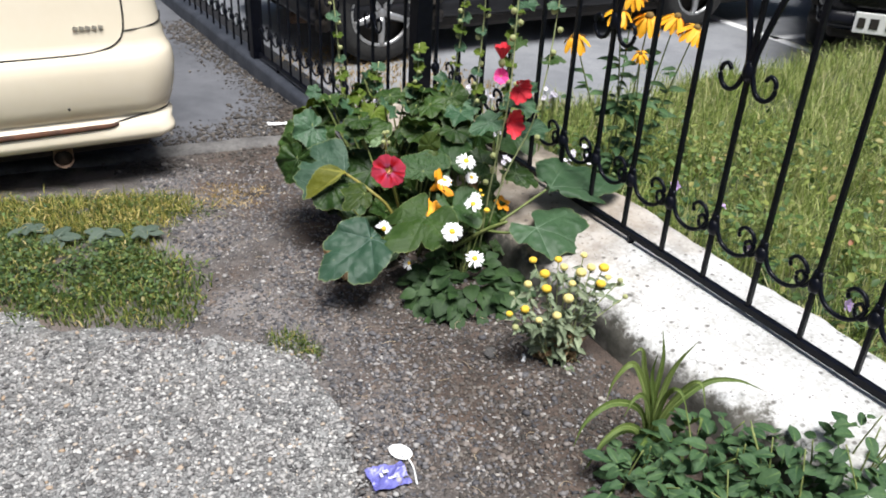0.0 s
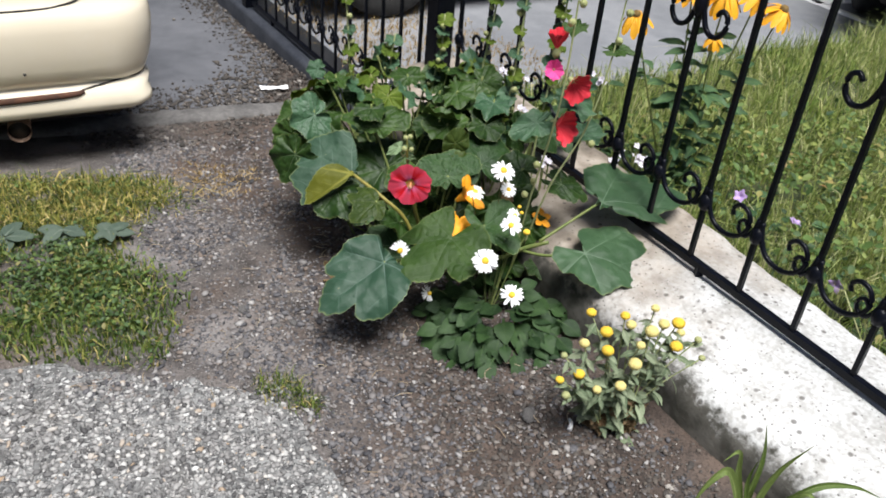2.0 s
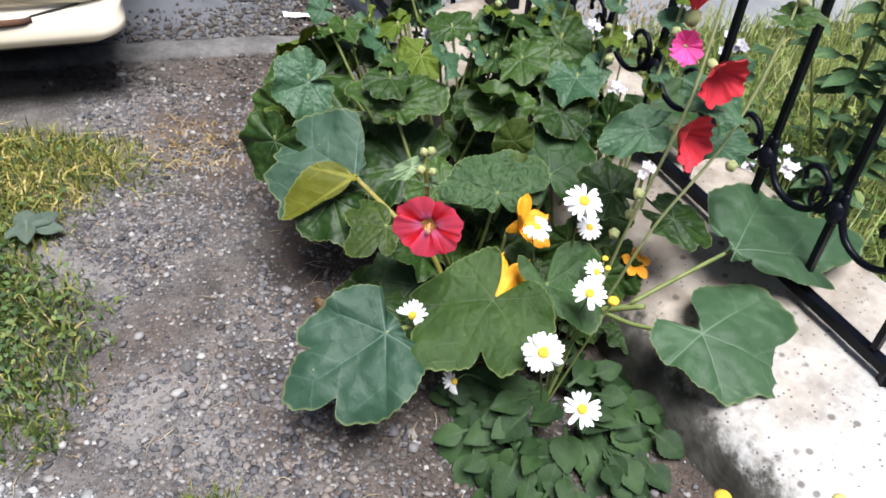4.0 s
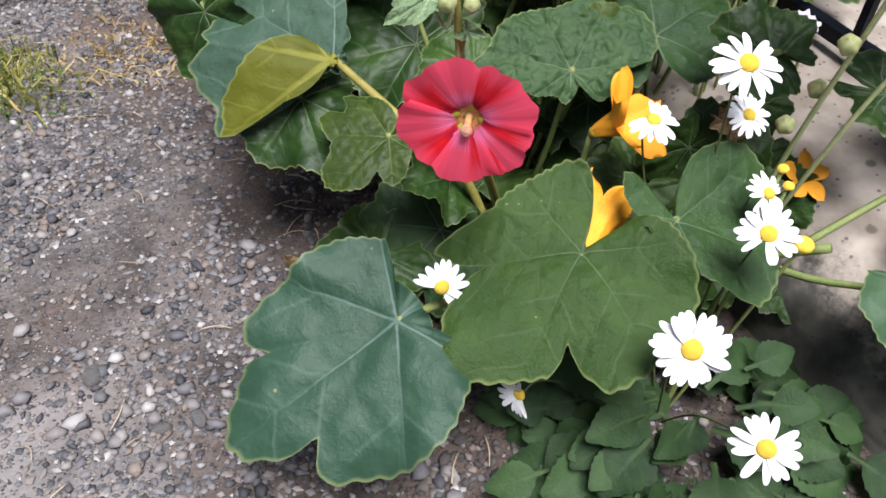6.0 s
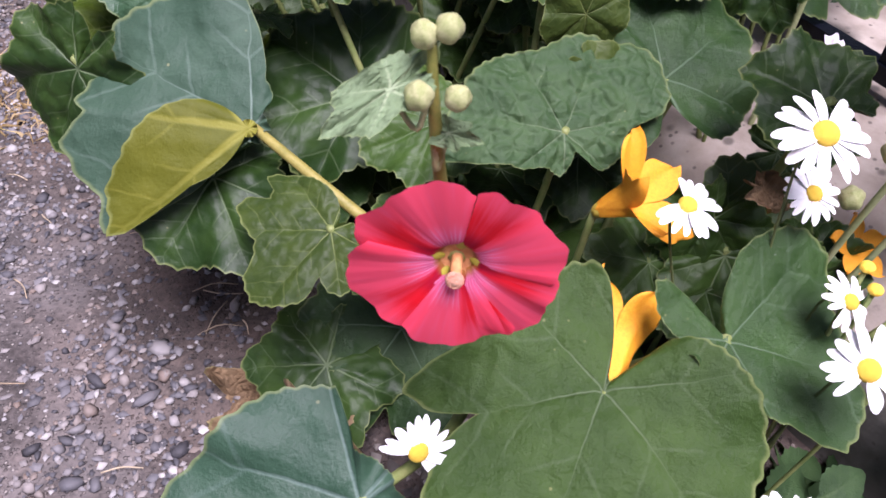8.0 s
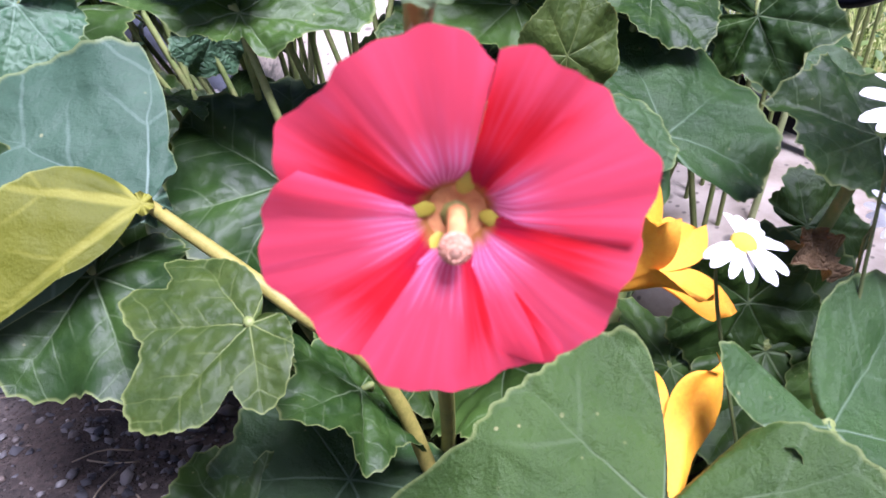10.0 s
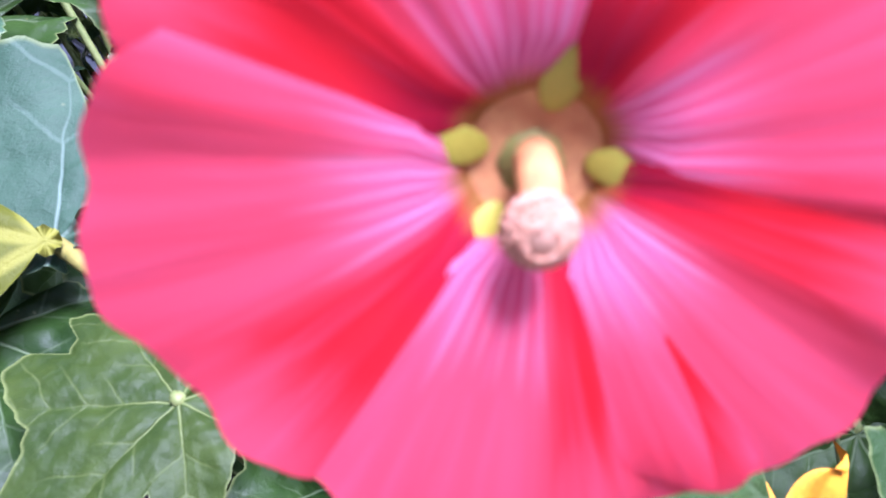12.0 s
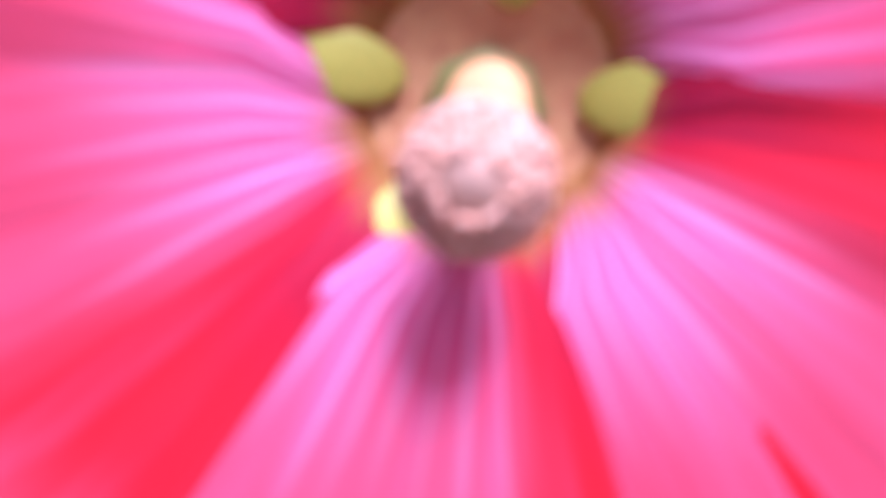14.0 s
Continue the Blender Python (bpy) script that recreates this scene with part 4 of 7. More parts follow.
def car(label, m, paint, rim_mat, cream=False, plate_x=0.0, ride=0.0, plate_z=0.47, ahead=0.0):
    c = thing("car", m.translation, label, "car")
    L = 4.3
    on_wheels = m
    m = m @ Matrix.Translation((0, ahead, ride))
    rows = [(0.2, 0.12, 0.72, 0.08), (0.212, 0.03, 0.79, 0.07), (0.225, 0.004, 0.805, 0.07), (0.25, 0.0, 0.805, 0.08), (0.29, 0.006, 0.80, 0.1), (0.325, 0.018, 0.81, 0.11), (0.338, 0.03, 0.80, 0.12), (0.346, 0.031, 0.80, 0.12), (0.356, 0.018, 0.806, 0.13),
            (0.40, 0.006, 0.824, 0.15), (0.45, 0.0, 0.834, 0.15), (0.52, -0.004, 0.84, 0.15), (0.56, 0.002, 0.838, 0.15), (0.582, 0.012, 0.832, 0.14), (0.60, 0.03, 0.822, 0.13), (0.63, 0.036, 0.815, 0.13), (0.75, 0.05, 0.8, 0.13), (0.88, 0.062, 0.785, 0.13), (0.93, 0.07, 0.775, 0.14)]
    rings = [ring(w, y, L - y * 1.5 - max(0, z - 0.6) * 0.5, rad, z, 9) for z, y, w, rad in rows]
    # the skirt sweeps up towards the rear corners
    sweep = lambda x, y, z: z + 0.05 * max(0.0, (abs(x) - 0.45) / 0.37) ** 2 * min(1.0, max(0.0, (0.34 - z) / 0.1)) * max(0.0, 1 - max(0.0, y) / 0.7)
    rings = [[(x, y, sweep(x, y, z)) for x, y, z in ring_pts] for ring_pts in rings]
    part("body", loft("body", rings, paint), c, m)
    cabin = [ring(0.79, 0.075, 3.0, 0.18, 0.925, 9), ring(0.76, 0.12, 2.75, 0.2, 1.05, 9), ring(0.68, 0.26, 2.2, 0.22, 1.33, 9)]
    part("window_band", loft("window_band", cabin, M_GLASS, cap=False), c, m)
    roof = [ring(0.69, 0.22, 2.25, 0.22, 1.325, 9), ring(0.66, 0.26, 2.2, 0.22, 1.38, 9), ring(0.5, 0.45, 2.0, 0.22, 1.42, 9)]
    part("roof", loft("roof", roof, paint), c, m)
    for x in (-0.72, 0.72):
        for y in (0.82, 3.3):
            wheel_parts(c, on_wheels, x, y, rim_mat)
    for x in (-0.79, 0.79):
        for y in (0.82, 3.3):
            a = [(x, y + 0.36 * math.cos(t), 0.295 + 0.36 * math.sin(t)) for t in np.linspace(-0.2, math.pi + 0.2, 20)]
            part("wheel_arch", tube("wheel_arch", a, 0.05, M_TRIM, n=24, sides=6), c, on_wheels)
    part("floor_pan", from_bm("floor_pan", box_bm(1.45, 3.9, 0.12, 0.03), M_TRIM), c, m @ Matrix.Translation((0, 2.15, 0.2)))
    # the tailgate's shut line, round its lower corners and up its sides
    line = [(0, 0.012, 0.592), (0.44, 0.016, 0.592), (0.56, 0.022, 0.6), (0.625, 0.034, 0.625), (0.655, 0.05, 0.68), (0.66, 0.058, 0.8), (0.66, 0.07, 0.92)]
    line = [(-x, y, z) for x, y, z in line[:0:-1]] + line
    line = [(x, float(np.interp(z, [q[0] for q in rows], [q[1] for q in rows])) - 0.0005, z) for x, y, z in line]
    part("tailgate_seam", tube("tailgate_seam", line, 0.0038, M_TRIM, n=60, sides=5), c, m)
    for sgn in (-1, 1):
        seam = [(0.655 * sgn, 0.039, 0.665), (0.69 * sgn, 0.041, 0.667), (0.75 * sgn, 0.062, 0.672), (0.793 * sgn, 0.105, 0.68), (0.81 * sgn, 0.17, 0.70)]
        part("lamp_seam", tube("lamp_seam", seam, 0.003, M_TRIM, n=16, sides=5), c, m)
        lamp = from_bm("tail_lamp", box_bm(0.11, 0.03, 0.2, 0.014), M_REDLAMP)
        part("tail_lamp", lamp, c, m @ Matrix.Translation((0.70 * sgn, 0.068, 1.0 if cream else 0.85)) @ pose(0, 0, 0, 0, 0, 12 * sgn))
    part("plate", from_bm("plate", box_bm(0.36, 0.012, 0.12, 0.004), M_PLATE), c, m @ Matrix.Translation((plate_x, -0.008, plate_z if not cream else 0.76)))
    for i, (x, w) in enumerate(((-0.14, 0.05), (-0.07, 0.06), (0.02, 0.06), (0.1, 0.07))):
        part("plate_mark", from_bm("plate_mark", box_bm(w * 0.8, 0.004, 0.06, 0.001), M_TRIM), c, m @ Matrix.Translation((plate_x + x, -0.016, plate_z if not cream else 0.76)))
    if cream:
        # long slot in the skirt, badge bars, tow cover mark and exhaust
        slot = [(-0.58, 0.012, 0.316), (-0.5, 0.008, 0.313), (0.0, 0.008, 0.312), (0.5, 0.008, 0.314), (0.585, 0.014, 0.318)]
        v, f = tube_data(slot, 0.018, 0.008, 40, 8)
        part("skirt_slot", mesh("skirt_slot", v, f, M_SLOT), c, m)
        for sgn in (-1, 1):
            crease = [(0.58 * sgn, 0.016, 0.325), (0.66 * sgn, 0.024, 0.34), (0.76 * sgn, 0.06, 0.345), (0.8 * sgn, 0.13, 0.345)]
            part("skirt_crease", tube("skirt_crease", crease, 0.003, M_TRIM, n=16, sides=5), c, m)
        for x, w in ((0.52, 0.018), (0.541, 0.018), (0.562, 0.018), (0.584, 0.018), (0.606, 0.016)):
            part("badge_bar", from_bm("badge_bar", box_bm(w, 0.006, 0.014, 0.002), M_BADGE), c, m @ Matrix.Translation((x - 0.03, 0.036, 0.685)) @ pose(0, 0, 0, 0, 20, 0))
        part("reflector_dot", joined("reflector_dot", [ball((0.42, -0.002, 0.40), 0.005)], M_TRIM), c, m)
    pipe = [(0.37, 0.02, 0.2), (0.37, 0.3, 0.2), (0.25, 0.9, 0.21)]
    v, f = tube_data(pipe, 0.036, 0.034, 8, 16)
    ex = part("exhaust_pipe", mesh("exhaust_pipe", v, f[:-2], M_RUST), c, m)
    part("exhaust_mouth", mesh("exhaust_mouth", *tube_data([(0.37, 0.045, 0.2), (0.37, 0.05, 0.2)], 0.033, n=2, sides=16, curve=False), M_TRIM), ex, m)
    return c


def heading(x, y, z, right):
    """A car's pose: the middle of its rear at x, y, its wheels at z, its right side towards right."""
    r = Vector((right[0], right[1], 0)).normalized()
    m = Matrix((r, Vector((-r.y, r.x, 0)), Vector((0, 0, 1)))).transposed().to_4x4()
    m.translation = (x, y, z)
    return m


right = Vector((0.91, 0.41, 0)).normalized()
corner = Vector((-0.735, 3.325, 0))
mid = corner - right * 0.84
car("cream estate car parked with its rear over a kerb", heading(mid.x, mid.y, -0.095, right), M_CREAM, M_ALLOY, cream=True, ride=-0.035)
car("dark grey car parked on the asphalt with dusty alloy wheels", heading(-1.06, 5.34, -0.056, (0.43, -0.9)), M_DARKPAINT, M_ALLOY, ahead=0.4)
car("black car parked on the asphalt with a white number plate", heading(3.36, 4.66, -0.056, (0.9, -0.43)), M_BLACKPAINT, M_RUBBER, plate_x=-0.42, ride=0.05, plate_z=0.29)


# ---- leaves ----
# outlines that are no regular lobes: angles from the tip, and the radius there
SHAPES = {
    "kidney": ((-2.95, -2.8, -2.66, -2.58, -2.37, -2.08, -1.81, -1.58, -1.35, -1.10, -0.85, -0.64, -0.51, -0.40, -0.30, -0.27, -0.19, 0.0, 0.18, 0.32, 0.43, 0.64, 0.86, 1.01, 1.08, 1.24, 1.31, 1.42, 1.58, 2.15, 2.5, 2.74, 2.85, 2.95, 3.05),
               (0.06, 0.14, 0.30, 0.48, 0.60, 0.74, 0.89, 1.0, 1.0, 1.01, 1.11, 1.17, 1.03, 0.89, 0.72, 0.9, 1.04, 1.15, 1.29, 1.48, 1.43, 1.24, 1.06, 0.77, 1.03, 1.24, 1.21, 1.03, 0.82, 0.73, 0.78, 0.74, 0.6, 0.35, 0.08)),
    "half": ((-3.0, -2.85, -2.72, -2.58, -2.29, -2.07, -1.88, -1.63, -1.20, -0.88, -0.63, -0.47, -0.33, -0.18, 0.15, 1.1, 1.95, 2.32, 2.51, 2.65, 2.85, 3.0),
             (0.05, 0.12, 0.35, 0.6, 0.84, 1.02, 1.10, 0.94, 0.83, 0.96, 1.03, 1.02, 0.86, 0.66, 0.46, 0.3, 0.32, 0.52, 0.6, 0.55, 0.3, 0.05)),
    "notched": ((-3.1, -2.95, -2.5, -2.15, -2.03, -1.84, -1.44, -1.10, -0.72, -0.49, -0.36, -0.19, 0.0, 0.16, 0.64, 1.01, 1.31, 1.89, 2.28, 2.57, 2.94, 3.1),
                (0.28, 0.12, 0.05, 0.12, 0.3, 0.47, 0.65, 0.82, 0.9, 0.84, 0.7, 0.83, 1.0, 0.82, 0.6, 0.59, 0.5, 0.4, 0.43, 0.44, 0.38, 0.3)),
    "long": ((-2.6, -2.2, -1.92, -1.72, -1.34, -0.91, -0.68, -0.53, -0.38, -0.28, -0.05, 0.08, 0.18, 0.33, 0.48, 0.61, 0.9, 2.4),
             (0.06, 0.14, 0.34, 0.57, 0.68, 0.8, 0.95, 0.86, 1.24, 1.31, 1.02, 0.79, 0.68, 0.82, 0.6, 0.36, 0.16, 0.06)),
    "puckered": ((-3.1, -2.61, -2.28, -2.06, -1.6, -1.38, -1.30, -1.09, -0.86, -0.39, -0.09, 0.24, 0.66, 1.0, 1.18, 1.34, 1.65, 1.82, 1.92, 2.04, 2.4, 2.9, 3.1),
                 (0.25, 0.47, 0.43, 0.49, 0.75, 1.1, 1.32, 1.37, 1.2, 1.15, 1.07, 0.96, 1.16, 1.27, 1.44, 1.47, 1.34, 1.15, 0.8, 0.68, 0.67, 0.54, 0.25)),
    "ragged": ((-3.0, -2.67, -1.96, -1.5, -1.2, -0.93, -0.71, -0.53, -0.4, -0.14, 0.14, 0.37, 0.53, 0.75, 0.93, 1.15, 1.28, 1.36, 1.49, 1.56, 1.64, 1.75, 1.97, 2.16, 2.54, 3.0),
               (0.1, 0.3, 0.42, 0.58, 0.77, 0.86, 0.79, 0.62, 0.98, 1.2, 1.37, 1.3, 1.07, 1.02, 1.19, 1.39, 1.29, 1.0, 1.05, 1.27, 1.22, 1.07, 0.88, 0.69, 0.45, 0.1)),
}


def outline(kind, th):
    a = np.abs(th)
    if kind in ("squash", "squash_wide"):
        r = np.interp(a, (0, 0.12, 0.26, 0.36, 0.47, 0.75, 1.0, 1.22, 1.32, 1.6, 2.0, 2.4, 2.75), (1.0, 0.95, 0.84, 0.58, 0.8, 0.86, 0.8, 0.72, 0.62, 0.6, 0.46, 0.4, 0.36) if kind == "squash" else (1.0, 0.94, 0.84, 0.56, 0.8, 0.88, 0.84, 0.76, 0.68, 0.7, 0.62, 0.56, 0.48))
        r = (r + 0.5 * np.roll(r, 1) + 0.5 * np.roll(r, -1)) / 2 + 0.01 * np.abs((a * 5.1) % 1 - 0.5)
        sinus, width = 0.1, 0.42
    elif kind == "fan":
        r = np.interp(th, (-1.9, -1.5, -1.24, -1.1, -0.9, -0.8, -0.56, -0.42, -0.36, -0.1, 0.1, 0.4, 0.58, 0.95, 1.1, 1.3, 2.0), (0.1, 0.2, 0.66, 1.12, 1.02, 1.12, 1.2, 1.0, 1.1, 1.06, 1.15, 1.04, 0.97, 0.85, 0.6, 0.3, 0.1))
        sinus, width = 1.0, 0.2
    elif kind == "angular":
        r = np.interp(th, (-2.9, -2.28, -2.1, -1.61, -1.07, -0.73, -0.53, -0.42, -0.33, -0.27, -0.07, 0.04, 0.23, 0.38, 0.42, 0.48, 0.6, 0.97, 1.55, 2.05, 2.18, 2.9), (0.14, 0.18, 0.4, 0.5, 0.68, 0.74, 0.82, 0.76, 0.63, 0.8, 1.0, 1.03, 0.88, 0.79, 0.65, 0.75, 0.77, 0.58, 0.5, 0.4, 0.18, 0.14))
        sinus, width = 1.0, 0.2
    elif kind in SHAPES:
        r = np.interp(th, *SHAPES[kind])
        sinus, width = 1.0, 0.2
    elif kind == "flap":
        r = np.interp(th, (-0.5, -0.1, -0.03, 0.03, 0.12, 0.25, 0.43, 0.75, 1.02, 1.25, 1.6), (0.05, 0.45, 0.9, 0.97, 0.88, 0.83, 0.7, 0.56, 0.42, 0.29, 0.05))
        sinus, width = 1.0, 0.2
    elif kind == "holly":
        r = 0.46 + 0.46 * np.clip(1 - (a / 3.0) ** 2.0, 0, 1) ** 0.8 + 0.06 * np.cos(2 * np.pi * th / 0.9) + 0.022 * np.cos(th * 37)
        sinus, width = 0.22, 0.2
    elif kind == "lobed":
        r = 0.55 + 0.25 * np.clip(1 - (a / 3.0) ** 2.0, 0, 1) + 0.1 * np.cos(2 * np.pi * th / 0.98) + 0.02 * np.cos(th * 33)
        sinus, width = 0.3, 0.25
    else:
        r = 0.95 + 0.03 * np.cos(th * 9)
        sinus, width = 0.5, 0.2
    r = r * (1 - (1 - sinus) * np.clip(1 - (np.pi - a) / width, 0, 1) ** 1.5)
    return r


def fan_leaf(name, kind, mat, seed, cup=0.12, wave=0.05, crinkle=0.014, groove=0.0, pillow=0.03, spacing=1.0, droop=0.12, n=120, rings=22, rise=0.0, roll=0.05):
    """A lobed leaf of radius 1, its stalk at the origin, its tip towards +y, its upper face +z."""
    th = np.linspace(-np.pi, np.pi, n, endpoint=False)
    out = outline(kind, th) * (1 + 0.035 * np.array([noise.noise((math.cos(t) * 2.1, math.sin(t) * 2.1, seed)) for t in th]))
    if kind not in ('holly', 'lobed'):
        out = out * (1 + 0.012 * np.sin(th * 47 + 2 * np.sin(th * 3)))
    t = np.linspace(0, 1, rings + 1)[1:] ** 0.85
    R = t[:, None] * out[None, :]
    X, Y = R * np.sin(th)[None], R * np.cos(th)[None]
    fold = (th + spacing / 2) % spacing - spacing / 2
    perp = R * np.abs(np.sin(fold))[None]
    Z = groove * (np.minimum(perp / 0.07, 1.0) - 1.0) * np.minimum(R * 3, 1)
    Z = Z + pillow * np.sin(np.pi * np.abs(fold) / spacing)[None] ** 0.7 * np.minimum(R * 1.4, 1) * (1 - 0.35 * t[:, None])
    Z = Z + cup * np.abs(X) ** 1.5 * 0.7 - droop * R ** 2.2
    Z = Z + wave * (t ** 2.5)[:, None] * np.sin(th * 5 + seed * 1.7)[None] + wave * 0.5 * (t ** 3)[:, None] * np.sin(th * 11 + seed)[None]
    Z = Z + crinkle * vnoise(X, Y, 9.0, seed) + roll * vnoise(X, Y, 1.6, seed + 9)
    # the lobes on both sides of the stalk stand up
    side = np.clip((np.abs(th) - 1.3) / 1.1, 0, 1)
    Z = Z + rise * (side * side * (3 - 2 * side))[None] * R ** 1.3
    v = np.concatenate([[[0, 0, 0]], np.stack([X, Y, Z], -1).reshape(-1, 3)])
    f = [(0, 1 + (j + 1) % n, 1 + j) for j in range(n)]
    for i in range(rings - 1):
        a, b = 1 + i * n, 1 + (i + 1) * n
        f += [(a + j, a + (j + 1) % n, b + (j + 1) % n, b + j) for j in range(n)]
    me = mesh(name, v, f, mat, uv=v[:, :2])
    edge = me.attributes.new("edge", "FLOAT", "POINT")
    edge.data.foreach_set("value", np.concatenate([[0.0], np.repeat(t, n)]).astype(np.float32))
    return me


def strip_leaf(name, mat, shape, n=16, across=7, fold=0.1, bend=0.2, teeth=0.0, seed=0.0, tw=0.0):
    """A single-ribbed leaf of length 1 along +y; shape(t) gives its half width; it bends down by bend."""
    t = np.linspace(0, 1, n)
    u = np.linspace(-1, 1, across)
    w = np.array([shape(a) for a in t])
    if teeth:
        w = w * (1 + teeth * np.where(np.arange(n) % 2, 1.0, -1.0))
    T, U = np.meshgrid(t, u, indexing="ij")
    X = U * w[:, None]
    Z = fold * np.abs(X) - bend * T ** 2 + 0.02 * np.sin(T * 9 + seed) * np.abs(U) + tw * X * T
    v = np.stack([X, T * (1 - 0.25 * bend * T), Z], -1).reshape(-1, 3)
    f = [(i * across + j, i * across + j + 1, (i + 1) * across + j + 1, (i + 1) * across + j) for i in range(n - 1) for j in range(across - 1)]
    return mesh(name, v, f, mat, uv=np.stack([X, T], -1).reshape(-1, 2))


def spoon(t):
    return 0.035 + 0.25 * max(0.0, math.sin(math.pi * min(1, max(0, (t - 0.22) / 0.78)) ** 0.75)) * (1 if t < 0.995 else 0.4)


def lance(t):
    return 0.02 + 0.13 * math.sin(math.pi * t ** 0.8)


def oval(t):
    return 0.03 + 0.3 * math.sin(math.pi * t ** 0.85) ** 0.8 if t < 1 else 0.01


FOLD = fan_leaf("folded_lobe", "flap", M_UNDER, 2.4, cup=-0.1, wave=0.02, n=240)
ANGULAR = fan_leaf("leaf", "angular", M_SQUASH_TEAL, 1.3, cup=0.06, wave=0.045, n=240, roll=0.1, pillow=0.05)
KIDNEY = fan_leaf("leaf", "kidney", M_SQUASH_OLIVE, 3.4, cup=0.0, wave=0.045, n=300, rings=30, rise=0.55, roll=0.1, pillow=0.05)
HALF = fan_leaf("leaf", "half", M_SQUASH, 4.4, cup=0.0, wave=0.045, n=260, rise=0.3, roll=0.1, pillow=0.05)
BACKLEAF = fan_leaf("leaf", "puckered", M_HOLLY, 12.4, cup=0.1, wave=0.06, crinkle=0.04, groove=0.02, pillow=0.05, spacing=0.9, n=200, rings=26)
PUCKER = fan_leaf("leaf", "puckered", M_HOLLY_PUCKER, 6.6, cup=0.05, wave=0.05, crinkle=0.045, groove=0.02, pillow=0.06, spacing=0.9, n=220, rings=34)
RAGGED = fan_leaf("leaf", "ragged", M_HOLLY_OLIVE, 9.2, cup=0.02, wave=0.04, crinkle=0.025, groove=0.02, pillow=0.03, spacing=0.9, n=220, rings=24)
NOTCHED = fan_leaf("leaf", "notched", M_SQUASH_SOFT, 7.4, cup=0.0, wave=0.04, n=260, roll=0.08, pillow=0.05)
LONG = fan_leaf("leaf", "long", M_SQUASH_SOFT, 8.4, cup=0.0, wave=0.04, n=260, roll=0.08, pillow=0.05)
FANLEAF = fan_leaf("leaf", "fan", M_SQUASH_SHEEN, 6.1, cup=0.1, wave=0.05, n=200)
SQ = [fan_leaf("leaf", ("squash", "squash_wide")[i % 2], M_SQUASH, 1.3 + 2.1 * i, cup=0.1, wave=0.03 + 0.01 * i, n=200) for i in range(4)]
HO = [fan_leaf("leaf", "holly", M_HOLLY, 5.3 + 3.1 * i, cup=0.16, wave=0.09, crinkle=0.025, groove=0.02, pillow=0.07, spacing=0.9, n=110, rings=20) for i in range(5)]
HY = [fan_leaf("leaf", "holly", M_HOLLY_YELLOW, 4.1 + 2.3 * i, cup=0.2, wave=0.11, crinkle=0.025, groove=0.015, pillow=0.05, spacing=0.9, n=96, rings=16) for i in range(2)]
HB = [fan_leaf("leaf", "holly", M_HOLLY_BLUE, 7.7 + 2.3 * i, cup=0.2, wave=0.11, crinkle=0.025, groove=0.015, pillow=0.05, spacing=0.9, n=96, rings=16) for i in range(2)]
OL = [fan_leaf("leaf", "round", M_HOLLY_OLIVE, 3.7 + 2.9 * i, cup=0.12, wave=0.06, crinkle=0.015, groove=0.015, pillow=0.05, spacing=0.9, n=110, rings=18) for i in range(2)]
LO = [fan_leaf("leaf", "lobed", M_HOLLY, 2.2 + 1.7 * i, cup=0.1, wave=0.07, crinkle=0.03, groove=0.03, spacing=0.98, n=96, rings=16) for i in range(2)]
YO = [fan_leaf("leaf", "lobed", M_HOLLY_PALE, 4.2 + 1.7 * i, cup=0.25, wave=0.1, crinkle=0.04, groove=0.03, spacing=0.98, n=80, rings=12) for i in range(2)]
BR = fan_leaf("leaf", "lobed", M_BROWN_LEAF, 8.8, cup=0.6, wave=0.3, crinkle=0.08, n=70, rings=10)


def leaf(plant, me, at, tip, normal, root=None, wide=1.0, r=0.0032, label="", stalk=M_STEM):
    """A leaf from its node to its tip, and its stalk down to root, which lets it sit on the plant."""
    at, tip = Vector(at), Vector(tip)
    size = (tip - at).length
    m = framed(at, tip - at, normal) @ Matrix.Diagonal((size * wide, size, size, 1))
    ob = part(me.name.split(".")[0], me, plant, m, label)
    if root is not None:
        root = Vector(root)
        low = at.lerp(root, 0.45) + Vector((0, 0, -0.02)) + (at - tip) * 0.12
        part("petiole", tube("petiole", [root, low, at - (tip - at) * 0.05 - Vector(normal).normalized() * 0.01, at - Vector(normal).normalized() * r], r * 1.25, stalk, r * 0.85, 14, 7), plant, Matrix())
    return ob


# ---- the squash plant ----
squash = thing("squash_plant", (0.16, 2.46, 0.03), "squash plant with broad dark green leaves and orange blossoms", "plant")
vine = [(0.16, 2.46, 0.04), (0.26, 2.42, 0.10), (0.36, 2.36, 0.2), (0.42, 2.33, 0.245)]
part("vine", tube("vine", vine, 0.009, M_STEM, 0.005, 20, 8), squash, Matrix())
leaf(squash, ANGULAR, (0.016, 2.216, 0.245), (-0.124, 2.133, 0.163), (-0.15, -0.55, 0.8), (0.10, 2.33, 0.20), 1.0, 0.004)
leaf(squash, KIDNEY, (0.172, 2.2667, 0.2828), (0.1226, 2.1762, 0.2542), (-0.1, -0.25, 0.96), (0.16, 2.43, 0.07), 1.0, 0.004)
leaf(squash, HALF, (0.2494, 2.2816, 0.3125), (0.2809, 2.1951, 0.2835), (0.05, -0.3, 0.95), (0.2, 2.42, 0.08), 1.0, 0.004)
leaf(squash, FANLEAF, (-0.071, 2.509, 0.317), (-0.188, 2.569, 0.353), (-0.1, -0.65, 0.75), None, 1.0)
